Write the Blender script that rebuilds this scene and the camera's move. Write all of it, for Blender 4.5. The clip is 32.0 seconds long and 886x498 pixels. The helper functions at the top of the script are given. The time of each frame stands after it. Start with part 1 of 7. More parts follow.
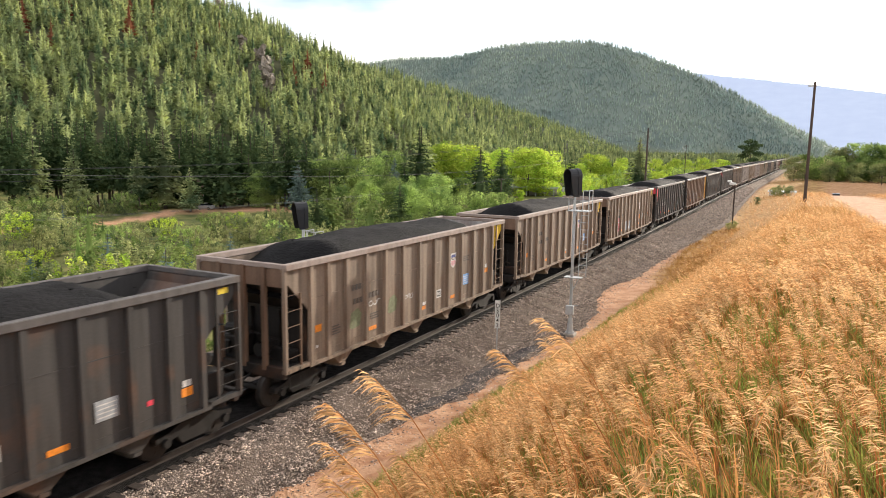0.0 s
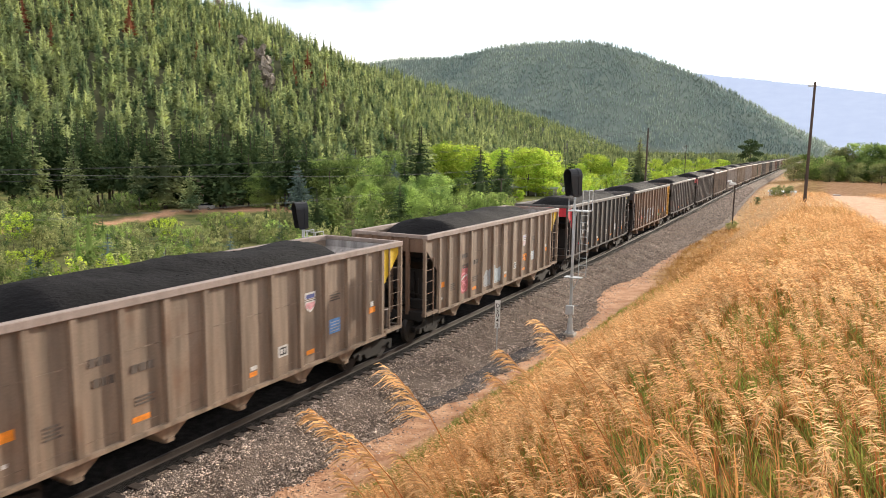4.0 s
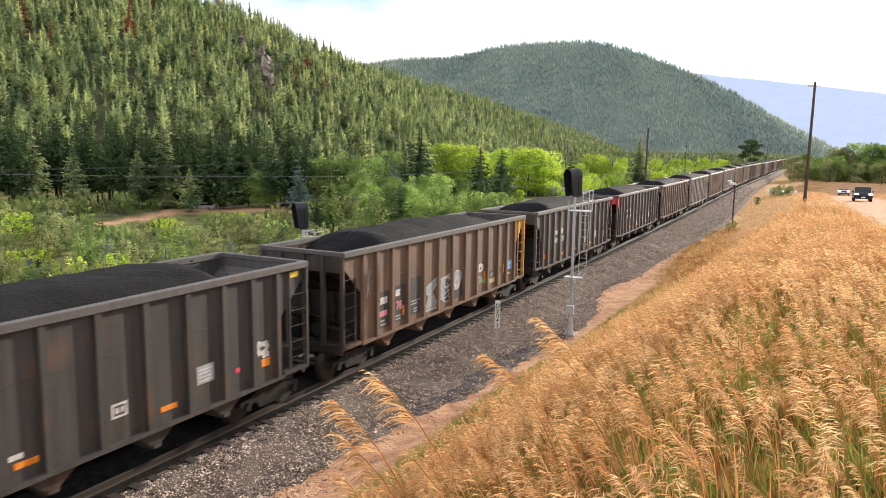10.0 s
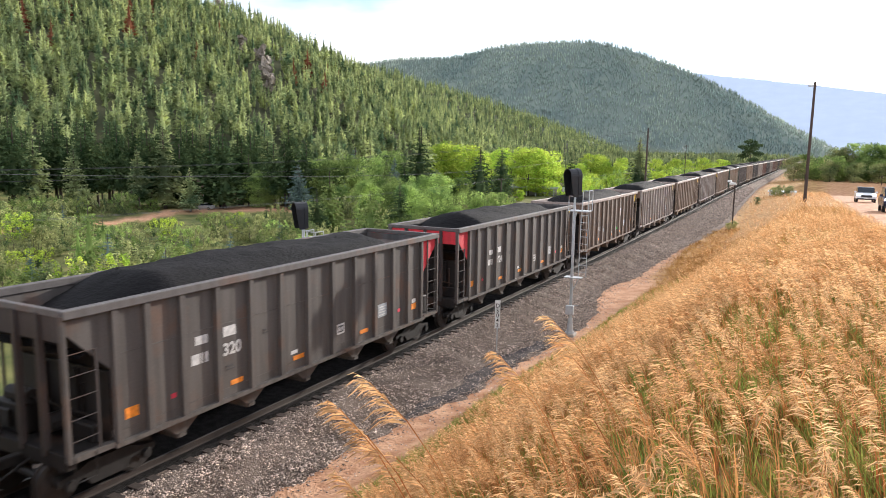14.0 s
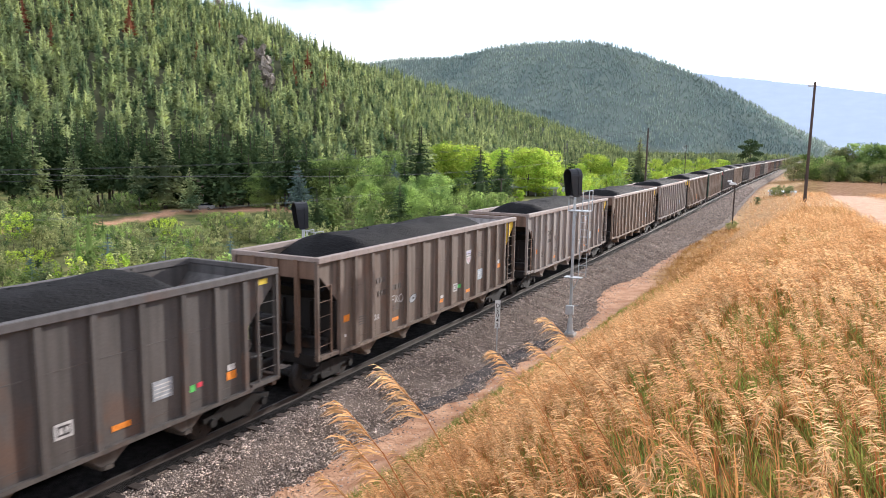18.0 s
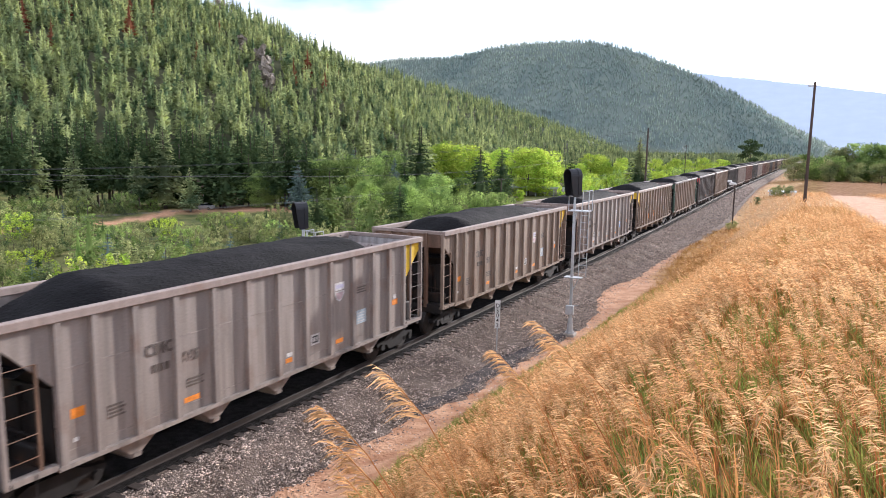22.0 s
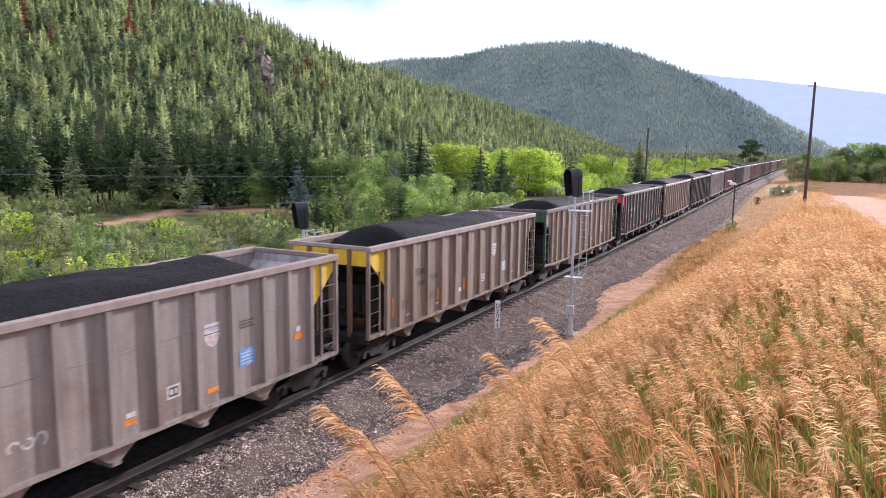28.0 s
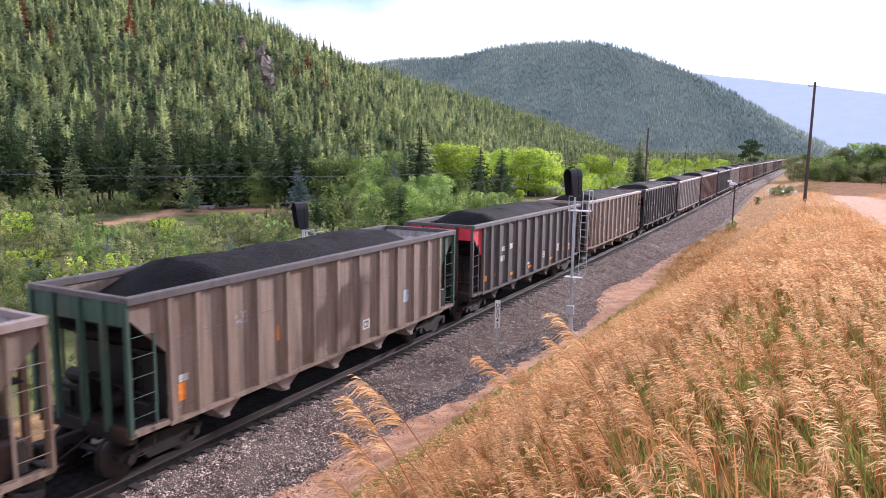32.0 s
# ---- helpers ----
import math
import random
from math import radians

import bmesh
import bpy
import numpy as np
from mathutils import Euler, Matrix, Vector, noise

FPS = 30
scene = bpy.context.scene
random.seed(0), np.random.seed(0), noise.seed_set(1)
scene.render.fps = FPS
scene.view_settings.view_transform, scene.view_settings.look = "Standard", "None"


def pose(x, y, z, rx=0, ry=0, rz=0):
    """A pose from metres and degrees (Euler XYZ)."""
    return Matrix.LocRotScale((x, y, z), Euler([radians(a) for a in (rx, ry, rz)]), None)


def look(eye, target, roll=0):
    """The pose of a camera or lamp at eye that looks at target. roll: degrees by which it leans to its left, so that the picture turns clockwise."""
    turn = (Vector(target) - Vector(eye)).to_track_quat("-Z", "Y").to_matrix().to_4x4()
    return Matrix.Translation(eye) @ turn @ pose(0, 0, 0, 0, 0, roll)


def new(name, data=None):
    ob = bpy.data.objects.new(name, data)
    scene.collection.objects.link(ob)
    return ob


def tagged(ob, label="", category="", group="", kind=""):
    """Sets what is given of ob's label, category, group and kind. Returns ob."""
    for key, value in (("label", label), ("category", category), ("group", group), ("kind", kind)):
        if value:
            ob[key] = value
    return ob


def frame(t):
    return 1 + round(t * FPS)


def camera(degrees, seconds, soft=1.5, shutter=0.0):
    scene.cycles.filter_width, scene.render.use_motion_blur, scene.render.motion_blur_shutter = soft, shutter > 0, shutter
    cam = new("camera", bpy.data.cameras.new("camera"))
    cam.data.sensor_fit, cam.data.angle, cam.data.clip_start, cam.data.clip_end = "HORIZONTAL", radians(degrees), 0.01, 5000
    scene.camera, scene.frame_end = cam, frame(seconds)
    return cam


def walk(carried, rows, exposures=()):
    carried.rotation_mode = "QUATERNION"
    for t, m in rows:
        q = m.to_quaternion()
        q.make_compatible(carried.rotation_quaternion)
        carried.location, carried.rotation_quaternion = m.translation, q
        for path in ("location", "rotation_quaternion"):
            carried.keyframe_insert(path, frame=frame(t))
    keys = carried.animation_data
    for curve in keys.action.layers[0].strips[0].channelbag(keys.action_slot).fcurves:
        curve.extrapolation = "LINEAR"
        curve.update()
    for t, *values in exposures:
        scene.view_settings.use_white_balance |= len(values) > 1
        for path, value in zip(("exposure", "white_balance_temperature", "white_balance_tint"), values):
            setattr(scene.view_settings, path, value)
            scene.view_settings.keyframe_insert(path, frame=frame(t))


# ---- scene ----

# camera: a tripod on the bank beside the line
cam = camera(63.88, 32.0, soft=0.8, shutter=0.4)
EYE = (13.386, 0.0, 6.963)
VIEW = look(EYE, (4.28, 17.59, 4.18), 0.79)
walk(cam, [(0.0, VIEW), (32.0, VIEW)],
     exposures=[(0.0, 0.58, 6550, 12), (8.0, 0.58, 6500, 12), (13.0, 0.64, 6050, 13), (19.0, 0.64, 5750, 15), (25.0, 0.6, 5680, 21), (32.0, 0.55, 5580, 29)])

# ---- world and sun ----
SUN_AZ, SUN_EL = radians(14), radians(15)      # clockwise from +Y, above the horizon
SUN_DIR = Vector((math.sin(SUN_AZ) * math.cos(SUN_EL), math.cos(SUN_AZ) * math.cos(SUN_EL), math.sin(SUN_EL)))


def build_world():
    w = bpy.data.worlds.new("sky")
    w.use_nodes = True
    scene.world = w
    nt = w.node_tree
    nt.nodes.clear()
    out = nt.nodes.new("ShaderNodeOutputWorld")
    sky = nt.nodes.new("ShaderNodeTexSky")
    sky.sky_type, sky.sun_disc = "NISHITA", False
    sky.sun_elevation, sky.sun_rotation = SUN_EL, SUN_AZ
    sky.altitude, sky.air_density, sky.dust_density, sky.ozone_density = 2400, 1.0, 1.2, 1.0
    b1 = nt.nodes.new("ShaderNodeBackground")
    b1.inputs["Strength"].default_value = 0.13
    nt.links.new(sky.outputs[0], b1.inputs["Color"])
    # thin broken cloud
    b2 = nt.nodes.new("ShaderNodeBackground")
    b2.inputs["Color"].default_value = (1.0, 0.985, 0.965, 1)
    b2.inputs["Strength"].default_value = 1.15
    geo = nt.nodes.new("ShaderNodeTexCoord")
    mp = nt.nodes.new("ShaderNodeMapping")
    mp.inputs["Scale"].default_value = (1.6, 1.6, 4.5)
    mp.inputs["Location"].default_value = (0.35, 0.1, 0.2)
    nz = nt.nodes.new("ShaderNodeTexNoise")
    nz.inputs["Scale"].default_value, nz.inputs["Detail"].default_value = 1.5, 6
    ramp = nt.nodes.new("ShaderNodeMapRange")
    ramp.inputs["From Min"].default_value, ramp.inputs["From Max"].default_value = 0.36, 0.56
    nt.links.new(geo.outputs["Generated"], mp.inputs["Vector"])
    nt.links.new(mp.outputs[0], nz.inputs["Vector"])
    nt.links.new(nz.outputs["Fac"], ramp.inputs["Value"])
    mix = nt.nodes.new("ShaderNodeMixShader")
    nt.links.new(ramp.outputs[0], mix.inputs[0])
    nt.links.new(b1.outputs[0], mix.inputs[1])
    nt.links.new(b2.outputs[0], mix.inputs[2])
    nt.links.new(mix.outputs[0], out.inputs["Surface"])


build_world()
sun_data = bpy.data.lights.new("sun", "SUN")
sun_data.energy, sun_data.angle, sun_data.color = 4.6, radians(1.2), (1.0, 0.9, 0.74)
sun = new("sun", sun_data)
sun.matrix_world = look(tuple(SUN_DIR * 100), (0, 0, 0))

# ---- materials ----
MATS = {}


def principled(name, color, rough=0.7, metal=0.0, var=0.25, scale=3.0, fine=40.0, bump=0.15, dist=0.01,
               tint2=None, random_amount=0.0, island=0.0, coord="Object", spec=0.5):
    """A surface with variation at two scales: broad stains and fine grain."""
    if name in MATS:
        return MATS[name]
    m = bpy.data.materials.new(name)
    m.use_nodes = True
    nt = m.node_tree
    bs = nt.nodes["Principled BSDF"]
    bs.inputs["Roughness"].default_value = rough
    bs.inputs["Metallic"].default_value = metal
    bs.inputs["Specular IOR Level"].default_value = spec
    co = nt.nodes.new("ShaderNodeTexCoord")
    n1 = nt.nodes.new("ShaderNodeTexNoise")
    n1.inputs["Scale"].default_value, n1.inputs["Detail"].default_value = scale, 5
    n2 = nt.nodes.new("ShaderNodeTexNoise")
    n2.inputs["Scale"].default_value, n2.inputs["Detail"].default_value = fine, 3
    for n in (n1, n2):
        nt.links.new(co.outputs[coord], n.inputs["Vector"])
    c2 = tint2 or tuple(c * (1 - var) for c in color)
    ramp = nt.nodes.new("ShaderNodeValToRGB")
    ramp.color_ramp.elements[0].position, ramp.color_ramp.elements[1].position = 0.35, 0.65
    ramp.color_ramp.elements[0].color, ramp.color_ramp.elements[1].color = (*c2, 1), (*color, 1)
    nt.links.new(n1.outputs["Fac"], ramp.inputs[0])
    mr = nt.nodes.new("ShaderNodeMapRange")
    mr.inputs["To Min"].default_value, mr.inputs["To Max"].default_value = 1 - var, 1 + var
    nt.links.new(n2.outputs["Fac"], mr.inputs["Value"])
    hsv = nt.nodes.new("ShaderNodeHueSaturation")
    nt.links.new(ramp.outputs[0], hsv.inputs["Color"])
    val = mr.outputs[0]
    for src, amount in (("ShaderNodeObjectInfo", random_amount), ("ShaderNodeNewGeometry", island)):
        if amount:
            oi = nt.nodes.new(src)
            r2 = nt.nodes.new("ShaderNodeMapRange")
            r2.inputs["To Min"].default_value, r2.inputs["To Max"].default_value = 1 - amount, 1 + amount
            nt.links.new(oi.outputs["Random" if src == "ShaderNodeObjectInfo" else "Random Per Island"], r2.inputs["Value"])
            mu = nt.nodes.new("ShaderNodeMath")
            mu.operation = "MULTIPLY"
            nt.links.new(val, mu.inputs[0])
            nt.links.new(r2.outputs[0], mu.inputs[1])
            val = mu.outputs[0]
    nt.links.new(val, hsv.inputs["Value"])
    nt.links.new(hsv.outputs[0], bs.inputs["Base Color"])
    if bump:
        bp = nt.nodes.new("ShaderNodeBump")
        bp.inputs["Strength"].default_value, bp.inputs["Distance"].default_value = bump, dist
        nt.links.new(n2.outputs["Fac"], bp.inputs["Height"])
        nt.links.new(bp.outputs[0], bs.inputs["Normal"])
    MATS[name] = m
    return m


def foliage(name, color, color2, trans=0.35, island=0.35, obj=0.2, scale=0.15, rough=0.6):
    """Leaves and needles: two greens over the crown, varied leaf by leaf, some light through them."""
    if name in MATS:
        return MATS[name]
    m = bpy.data.materials.new(name)
    m.use_nodes = True
    nt = m.node_tree
    nt.nodes.remove(nt.nodes["Principled BSDF"])
    out = nt.nodes["Material Output"]
    geo = nt.nodes.new("ShaderNodeNewGeometry")
    oi = nt.nodes.new("ShaderNodeObjectInfo")
    nz = nt.nodes.new("ShaderNodeTexNoise")
    nz.inputs["Scale"].default_value, nz.inputs["Detail"].default_value = scale, 3
    nt.links.new(geo.outputs["Position"], nz.inputs["Vector"])
    ramp = nt.nodes.new("ShaderNodeValToRGB")
    ramp.color_ramp.elements[0].position, ramp.color_ramp.elements[1].position = 0.35, 0.65
    ramp.color_ramp.elements[0].color, ramp.color_ramp.elements[1].color = (*color, 1), (*color2, 1)
    nt.links.new(nz.outputs["Fac"], ramp.inputs[0])
    val = None
    for socket, amount in ((geo.outputs["Random Per Island"], island), (oi.outputs["Random"], obj)):
        r2 = nt.nodes.new("ShaderNodeMapRange")
        r2.inputs["To Min"].default_value, r2.inputs["To Max"].default_value = 1 - amount, 1 + amount
        nt.links.new(socket, r2.inputs["Value"])
        if val is None:
            val = r2.outputs[0]
        else:
            mu = nt.nodes.new("ShaderNodeMath")
            mu.operation = "MULTIPLY"
            nt.links.new(val, mu.inputs[0])
            nt.links.new(r2.outputs[0], mu.inputs[1])
            val = mu.outputs[0]
    hsv = nt.nodes.new("ShaderNodeHueSaturation")
    nt.links.new(ramp.outputs[0], hsv.inputs["Color"])
    nt.links.new(val, hsv.inputs["Value"])
    d = nt.nodes.new("ShaderNodeBsdfDiffuse")
    t = nt.nodes.new("ShaderNodeBsdfTranslucent")
    mix = nt.nodes.new("ShaderNodeMixShader")
    mix.inputs[0].default_value = trans
    for n in (d, t):
        nt.links.new(hsv.outputs[0], n.inputs["Color"])
    nt.links.new(d.outputs[0], mix.inputs[1])
    nt.links.new(t.outputs[0], mix.inputs[2])
    nt.links.new(mix.outputs[0], out.inputs["Surface"])
    MATS[name] = m
    return m


def wagon_paint(name, color, rust=(0.16, 0.075, 0.04), dirt=0.45):
    """Weathered freight-wagon paint: streaks that run down, rust bloom and fine grime."""
    if name in MATS:
        return MATS[name]
    m = bpy.data.materials.new(name)
    m.use_nodes = True
    nt = m.node_tree
    bs = nt.nodes["Principled BSDF"]
    bs.inputs["Roughness"].default_value = 0.62
    bs.inputs["Specular IOR Level"].default_value = 0.3
    geo = nt.nodes.new("ShaderNodeTexCoord")
    oi = nt.nodes.new("ShaderNodeObjectInfo")
    mp = nt.nodes.new("ShaderNodeMapping")
    mp.inputs["Scale"].default_value = (3.0, 3.0, 0.25)
    add = nt.nodes.new("ShaderNodeVectorMath")
    add.operation = "ADD"
    nt.links.new(geo.outputs["Object"], add.inputs[0])
    mulr = nt.nodes.new("ShaderNodeMath")
    mulr.operation = "MULTIPLY"
    mulr.inputs[1].default_value = 50
    nt.links.new(oi.outputs["Random"], mulr.inputs[0])
    nt.links.new(mulr.outputs[0], add.inputs[1])
    nt.links.new(add.outputs[0], mp.inputs["Vector"])
    streak = nt.nodes.new("ShaderNodeTexNoise")
    streak.inputs["Scale"].default_value, streak.inputs["Detail"].default_value = 1.6, 6
    nt.links.new(mp.outputs[0], streak.inputs["Vector"])
    bloom = nt.nodes.new("ShaderNodeTexNoise")
    bloom.inputs["Scale"].default_value, bloom.inputs["Detail"].default_value = 0.8, 8
    nt.links.new(add.outputs[0], bloom.inputs["Vector"])
    grain = nt.nodes.new("ShaderNodeTexNoise")
    grain.inputs["Scale"].default_value, grain.inputs["Detail"].default_value = 22, 4
    nt.links.new(add.outputs[0], grain.inputs["Vector"])
    dark = tuple(c * (1 - dirt) for c in color)
    r1 = nt.nodes.new("ShaderNodeValToRGB")
    r1.color_ramp.elements[0].position, r1.color_ramp.elements[1].position = 0.32, 0.62
    r1.color_ramp.elements[0].color, r1.color_ramp.elements[1].color = (*dark, 1), (*color, 1)
    nt.links.new(streak.outputs["Fac"], r1.inputs[0])
    mr = nt.nodes.new("ShaderNodeMapRange")
    mr.inputs["From Min"].default_value, mr.inputs["From Max"].default_value = 0.56, 0.75
    mr.inputs["To Max"].default_value = 0.55
    nt.links.new(bloom.outputs["Fac"], mr.inputs["Value"])
    mx = nt.nodes.new("ShaderNodeMix")
    mx.data_type = "RGBA"
    nt.links.new(mr.outputs[0], mx.inputs[0])
    nt.links.new(r1.outputs[0], mx.inputs[6])
    mx.inputs[7].default_value = (*rust, 1)
    g2 = nt.nodes.new("ShaderNodeMapRange")
    g2.inputs["To Min"].default_value, g2.inputs["To Max"].default_value = 0.75, 1.25
    nt.links.new(grain.outputs["Fac"], g2.inputs["Value"])
    hsv = nt.nodes.new("ShaderNodeHueSaturation")
    nt.links.new(mx.outputs[2], hsv.inputs["Color"])
    nt.links.new(g2.outputs[0], hsv.inputs["Value"])
    nt.links.new(hsv.outputs[0], bs.inputs["Base Color"])
    bp = nt.nodes.new("ShaderNodeBump")
    bp.inputs["Strength"].default_value, bp.inputs["Distance"].default_value = 0.2, 0.01
    nt.links.new(bloom.outputs["Fac"], bp.inputs["Height"])
    nt.links.new(bp.outputs[0], bs.inputs["Normal"])
    MATS[name] = m
    return m


STEEL_DARK = principled("dark_grimy_steel", (0.022, 0.02, 0.019), 0.7, 0.0, 0.35, 4, 50, spec=0.25)
UNDERTRAIN_SHADE = principled("undertrain_shade_ballast", (0.035, 0.032, 0.031), 0.95, 0.0, 0.5, 5, 40, 1.0, 0.06, spec=0.05)
FINES = principled("dark_fines", (0.1, 0.088, 0.084), 0.95, 0.0, 0.4, 3, 60, 0.8, 0.03, tint2=(0.06, 0.052, 0.05), spec=0.05)
RAIL_STEEL = principled("rail_steel", (0.05, 0.034, 0.027), 0.75, 0.0, 0.35, 2, 60)
RAIL_TOP = principled("polished_rail_head", (0.06, 0.052, 0.05), 0.6, 0.1, 0.1, 2, 60, 0.05)
WHEEL_STEEL = principled("worn_wheel_steel", (0.035, 0.03, 0.028), 0.6, 0.2, 0.3, 6, 40)
GALV = principled("galvanised_steel", (0.5, 0.52, 0.53), 0.5, 0.2, 0.15, 5, 60, 0.05)
BLACK_PAINT = principled("matt_black_paint", (0.012, 0.012, 0.014), 0.5, 0.0, 0.2, 5, 60, 0.05)
COAL = principled("coal", (0.0105, 0.0098, 0.0105), 0.85, 0.0, 0.5, 1.2, 14, 0.8, 0.05, spec=0.15)
TIE_WOOD = principled("weathered_tie_wood", (0.055, 0.038, 0.03), 0.85, 0.0, 0.35, 5, 30, 0.5, 0.02, random_amount=0.3)
GRAVEL = principled("grey_ballast", (0.22, 0.172, 0.14), 0.95, 0.0, 0.6, 0.7, 24, 1.0, 0.09, tint2=(0.155, 0.122, 0.1), spec=0.05)
STONE = principled("ballast_stone", (0.56, 0.455, 0.38), 0.9, 0.0, 0.25, 5, 40, 0.3, 0.01, tint2=(0.2, 0.16, 0.135), island=0.7, spec=0.2)
POLE_WOOD = principled("creosoted_pole_wood", (0.075, 0.05, 0.038), 0.85, 0.0, 0.3, 3, 25, 0.5, 0.02)
CONCRETE = principled("weathered_concrete", (0.36, 0.33, 0.29), 0.85, 0.0, 0.2, 4, 40, 0.3)
WHITE_PAINT = principled("white_paint", (0.75, 0.75, 0.73), 0.5, 0.0, 0.1, 4, 40, 0.05)
WOOD_BROWN = principled("brown_stained_siding", (0.17, 0.09, 0.055), 0.8, 0.0, 0.25, 3, 20, 0.3)
BARK = principled("bark", (0.09, 0.07, 0.055), 0.9, 0.0, 0.3, 5, 20, 0.6, 0.03)
WIRE = principled("dull_wire", (0.1, 0.1, 0.1), 0.6, 0.4, 0.1, 2, 20, 0)

# ---- helpers for meshes ----
def mesh_object(name, verts, faces, material, parent=None, smooth=False):
    me = bpy.data.meshes.new(name)
    me.from_pydata(verts, [], faces)
    me.update()
    if smooth:
        me.polygons.foreach_set("use_smooth", [True] * len(me.polygons))
    if material:
        me.materials.append(material)
    ob = new(name, me)
    ob.parent = parent
    return ob


def tri_mesh(name, verts, tris, materials, index=None, smooth=False):
    """A mesh from numpy arrays of vertices and triangles."""
    me = bpy.data.meshes.new(name)
    me.vertices.add(len(verts))
    me.vertices.foreach_set("co", np.ascontiguousarray(verts, dtype=np.float32).ravel())
    me.loops.add(len(tris) * 3)
    me.loops.foreach_set("vertex_index", np.ascontiguousarray(tris, dtype=np.int32).ravel())
    me.polygons.add(len(tris))
    me.polygons.foreach_set("loop_start", np.arange(0, len(tris) * 3, 3, dtype=np.int32))
    for m in materials:
        me.materials.append(m)
    if index is not None:
        me.polygons.foreach_set("material_index", np.ascontiguousarray(index, dtype=np.int32))
    if smooth:
        me.polygons.foreach_set("use_smooth", np.ones(len(tris), dtype=bool))
    me.update(calc_edges=True)
    return me


def part(name, bm, material, parent, label=""):
    """Links a bmesh as one mesh object under a thing or a part."""
    me = bpy.data.meshes.new(name)
    bm.to_mesh(me)
    bm.free()
    if material:
        me.materials.append(material)
    ob = new(name, me)
    ob.parent = parent
    return tagged(ob, label) if label else ob


def box_into(bm, x0, x1, y0, y1, z0, z1, bevel=0.0):
    made = bmesh.ops.create_cube(bm, size=1.0, matrix=Matrix.LocRotScale(
        ((x0 + x1) / 2, (y0 + y1) / 2, (z0 + z1) / 2), None, (x1 - x0, y1 - y0, z1 - z0)))
    if bevel:
        vs = set(made["verts"])
        es = [e for e in bm.edges if e.verts[0] in vs and e.verts[1] in vs]
        bmesh.ops.bevel(bm, geom=es, offset=bevel, segments=1, affect="EDGES")
    return bm


def boxes(*rows, bevel=0.0):
    bm = bmesh.new()
    for r in rows:
        box_into(bm, *r, bevel=bevel)
    return bm


def rod_into(bm, a, b, r0, r1=None, sides=8):
    a, b = Vector(a), Vector(b)
    d = b - a
    m = Matrix.Translation((a + b) / 2) @ d.to_track_quat("Z", "Y").to_matrix().to_4x4()
    bmesh.ops.create_cone(bm, cap_ends=True, segments=sides, radius1=r0, radius2=r0 if r1 is None else r1,
                          depth=d.length, matrix=m)
    return bm


def rods(*rows, sides=8):
    bm = bmesh.new()
    for a, b, r in rows:
        rod_into(bm, a, b, r, sides=sides)
    return bm


def prism(profile, x0, x1):
    """A solid: a (y, z) outline drawn out along x."""
    bm = bmesh.new()
    a = [bm.verts.new((x0, y, z)) for y, z in profile]
    b = [bm.verts.new((x1, y, z)) for y, z in profile]
    n = len(profile)
    bm.faces.new(a)
    bm.faces.new(b[::-1])
    for i in range(n):
        bm.faces.new((a[i], b[i], b[(i + 1) % n], a[(i + 1) % n]))
    bmesh.ops.recalc_face_normals(bm, faces=bm.faces)
    return bm


# ---- the lie of the land ----
def smooth01(t):
    t = np.clip(t, 0, 1)
    return t * t * (3 - 2 * t)


# crests of the three hills: x, y, height
RIDGES = [
    (0.47, [(-385, 60, 83), (-385, 247, 104), (-378, 312, 104), (-372, 349, 99), (-378, 399, 97), (-380, 419, 96), (-391, 457, 91),
            (-406, 510, 82), (-418, 551, 79), (-430, 617, 82), (-434, 675, 84), (-428, 726, 83), (-420, 772, 77), (-406, 830, 71),
            (-390, 882, 62), (-374, 922, 54), (-350, 1017, 40), (-306, 1105, 18), (-267, 1167, -3)]),
    (0.58, [(-1232, 1628, 221), (-1074, 1655, 231), (-988, 1662, 241), (-854, 1657, 236), (-738, 1636, 243), (-688, 1625, 249),
            (-602, 1617, 254), (-482, 1626, 252), (-440, 1628, 248), (-399, 1629, 237), (-333, 1623, 211), (-270, 1615, 185),
            (-222, 1603, 163), (-145, 1572, 114), (-72, 1538, 65), (-31, 1509, 29), (-10, 1490, 8)]),
]


def ripple(x, y, size, seed=0.0):
    """A smooth, uneven swell from a few crossed waves, about -1 to 1."""
    s = 0.0
    for k, (a, f) in enumerate(((0.5, 1.0), (0.3, 2.3), (0.2, 4.7))):
        th = 1.7 * k + seed
        s = s + a * np.sin((x * math.cos(th) + y * math.sin(th)) * f * 6.283 / size + 2.1 * k + seed) \
            * np.cos((-x * math.sin(th + .6) + y * math.cos(th + .6)) * f * 6.283 / size * .8 + seed * 3)
    return s


def hill_height(x, y, which=None):
    h = np.full(np.shape(x), -50.0)
    for i, (slope, pts) in enumerate(RIDGES):
        if which is not None and i != which:
            continue
        pts = np.array(pts, float)
        t = np.linspace(0, len(pts) - 1, 12 * (len(pts) - 1) + 1)
        line = np.stack([np.interp(t, np.arange(len(pts)), pts[:, c]) for c in range(3)], -1)
        for px, py, pz in line:
            d = np.hypot(x - px, y - py)
            h = np.maximum(h, pz + (2.5 if i == 0 else 0) - slope * np.maximum(d - 8, 0))
    return h


def bench_height(y):
    y = np.asarray(y, float)
    z = np.minimum(5.35 - 0.039 * y, 5.35)
    z = np.where(y < 150, z, -0.5)
    # the road dips out of sight and climbs again
    return z - 3.6 * smooth01((y - 149) / 15) + 3.3 * smooth01((y - 198) / 26)


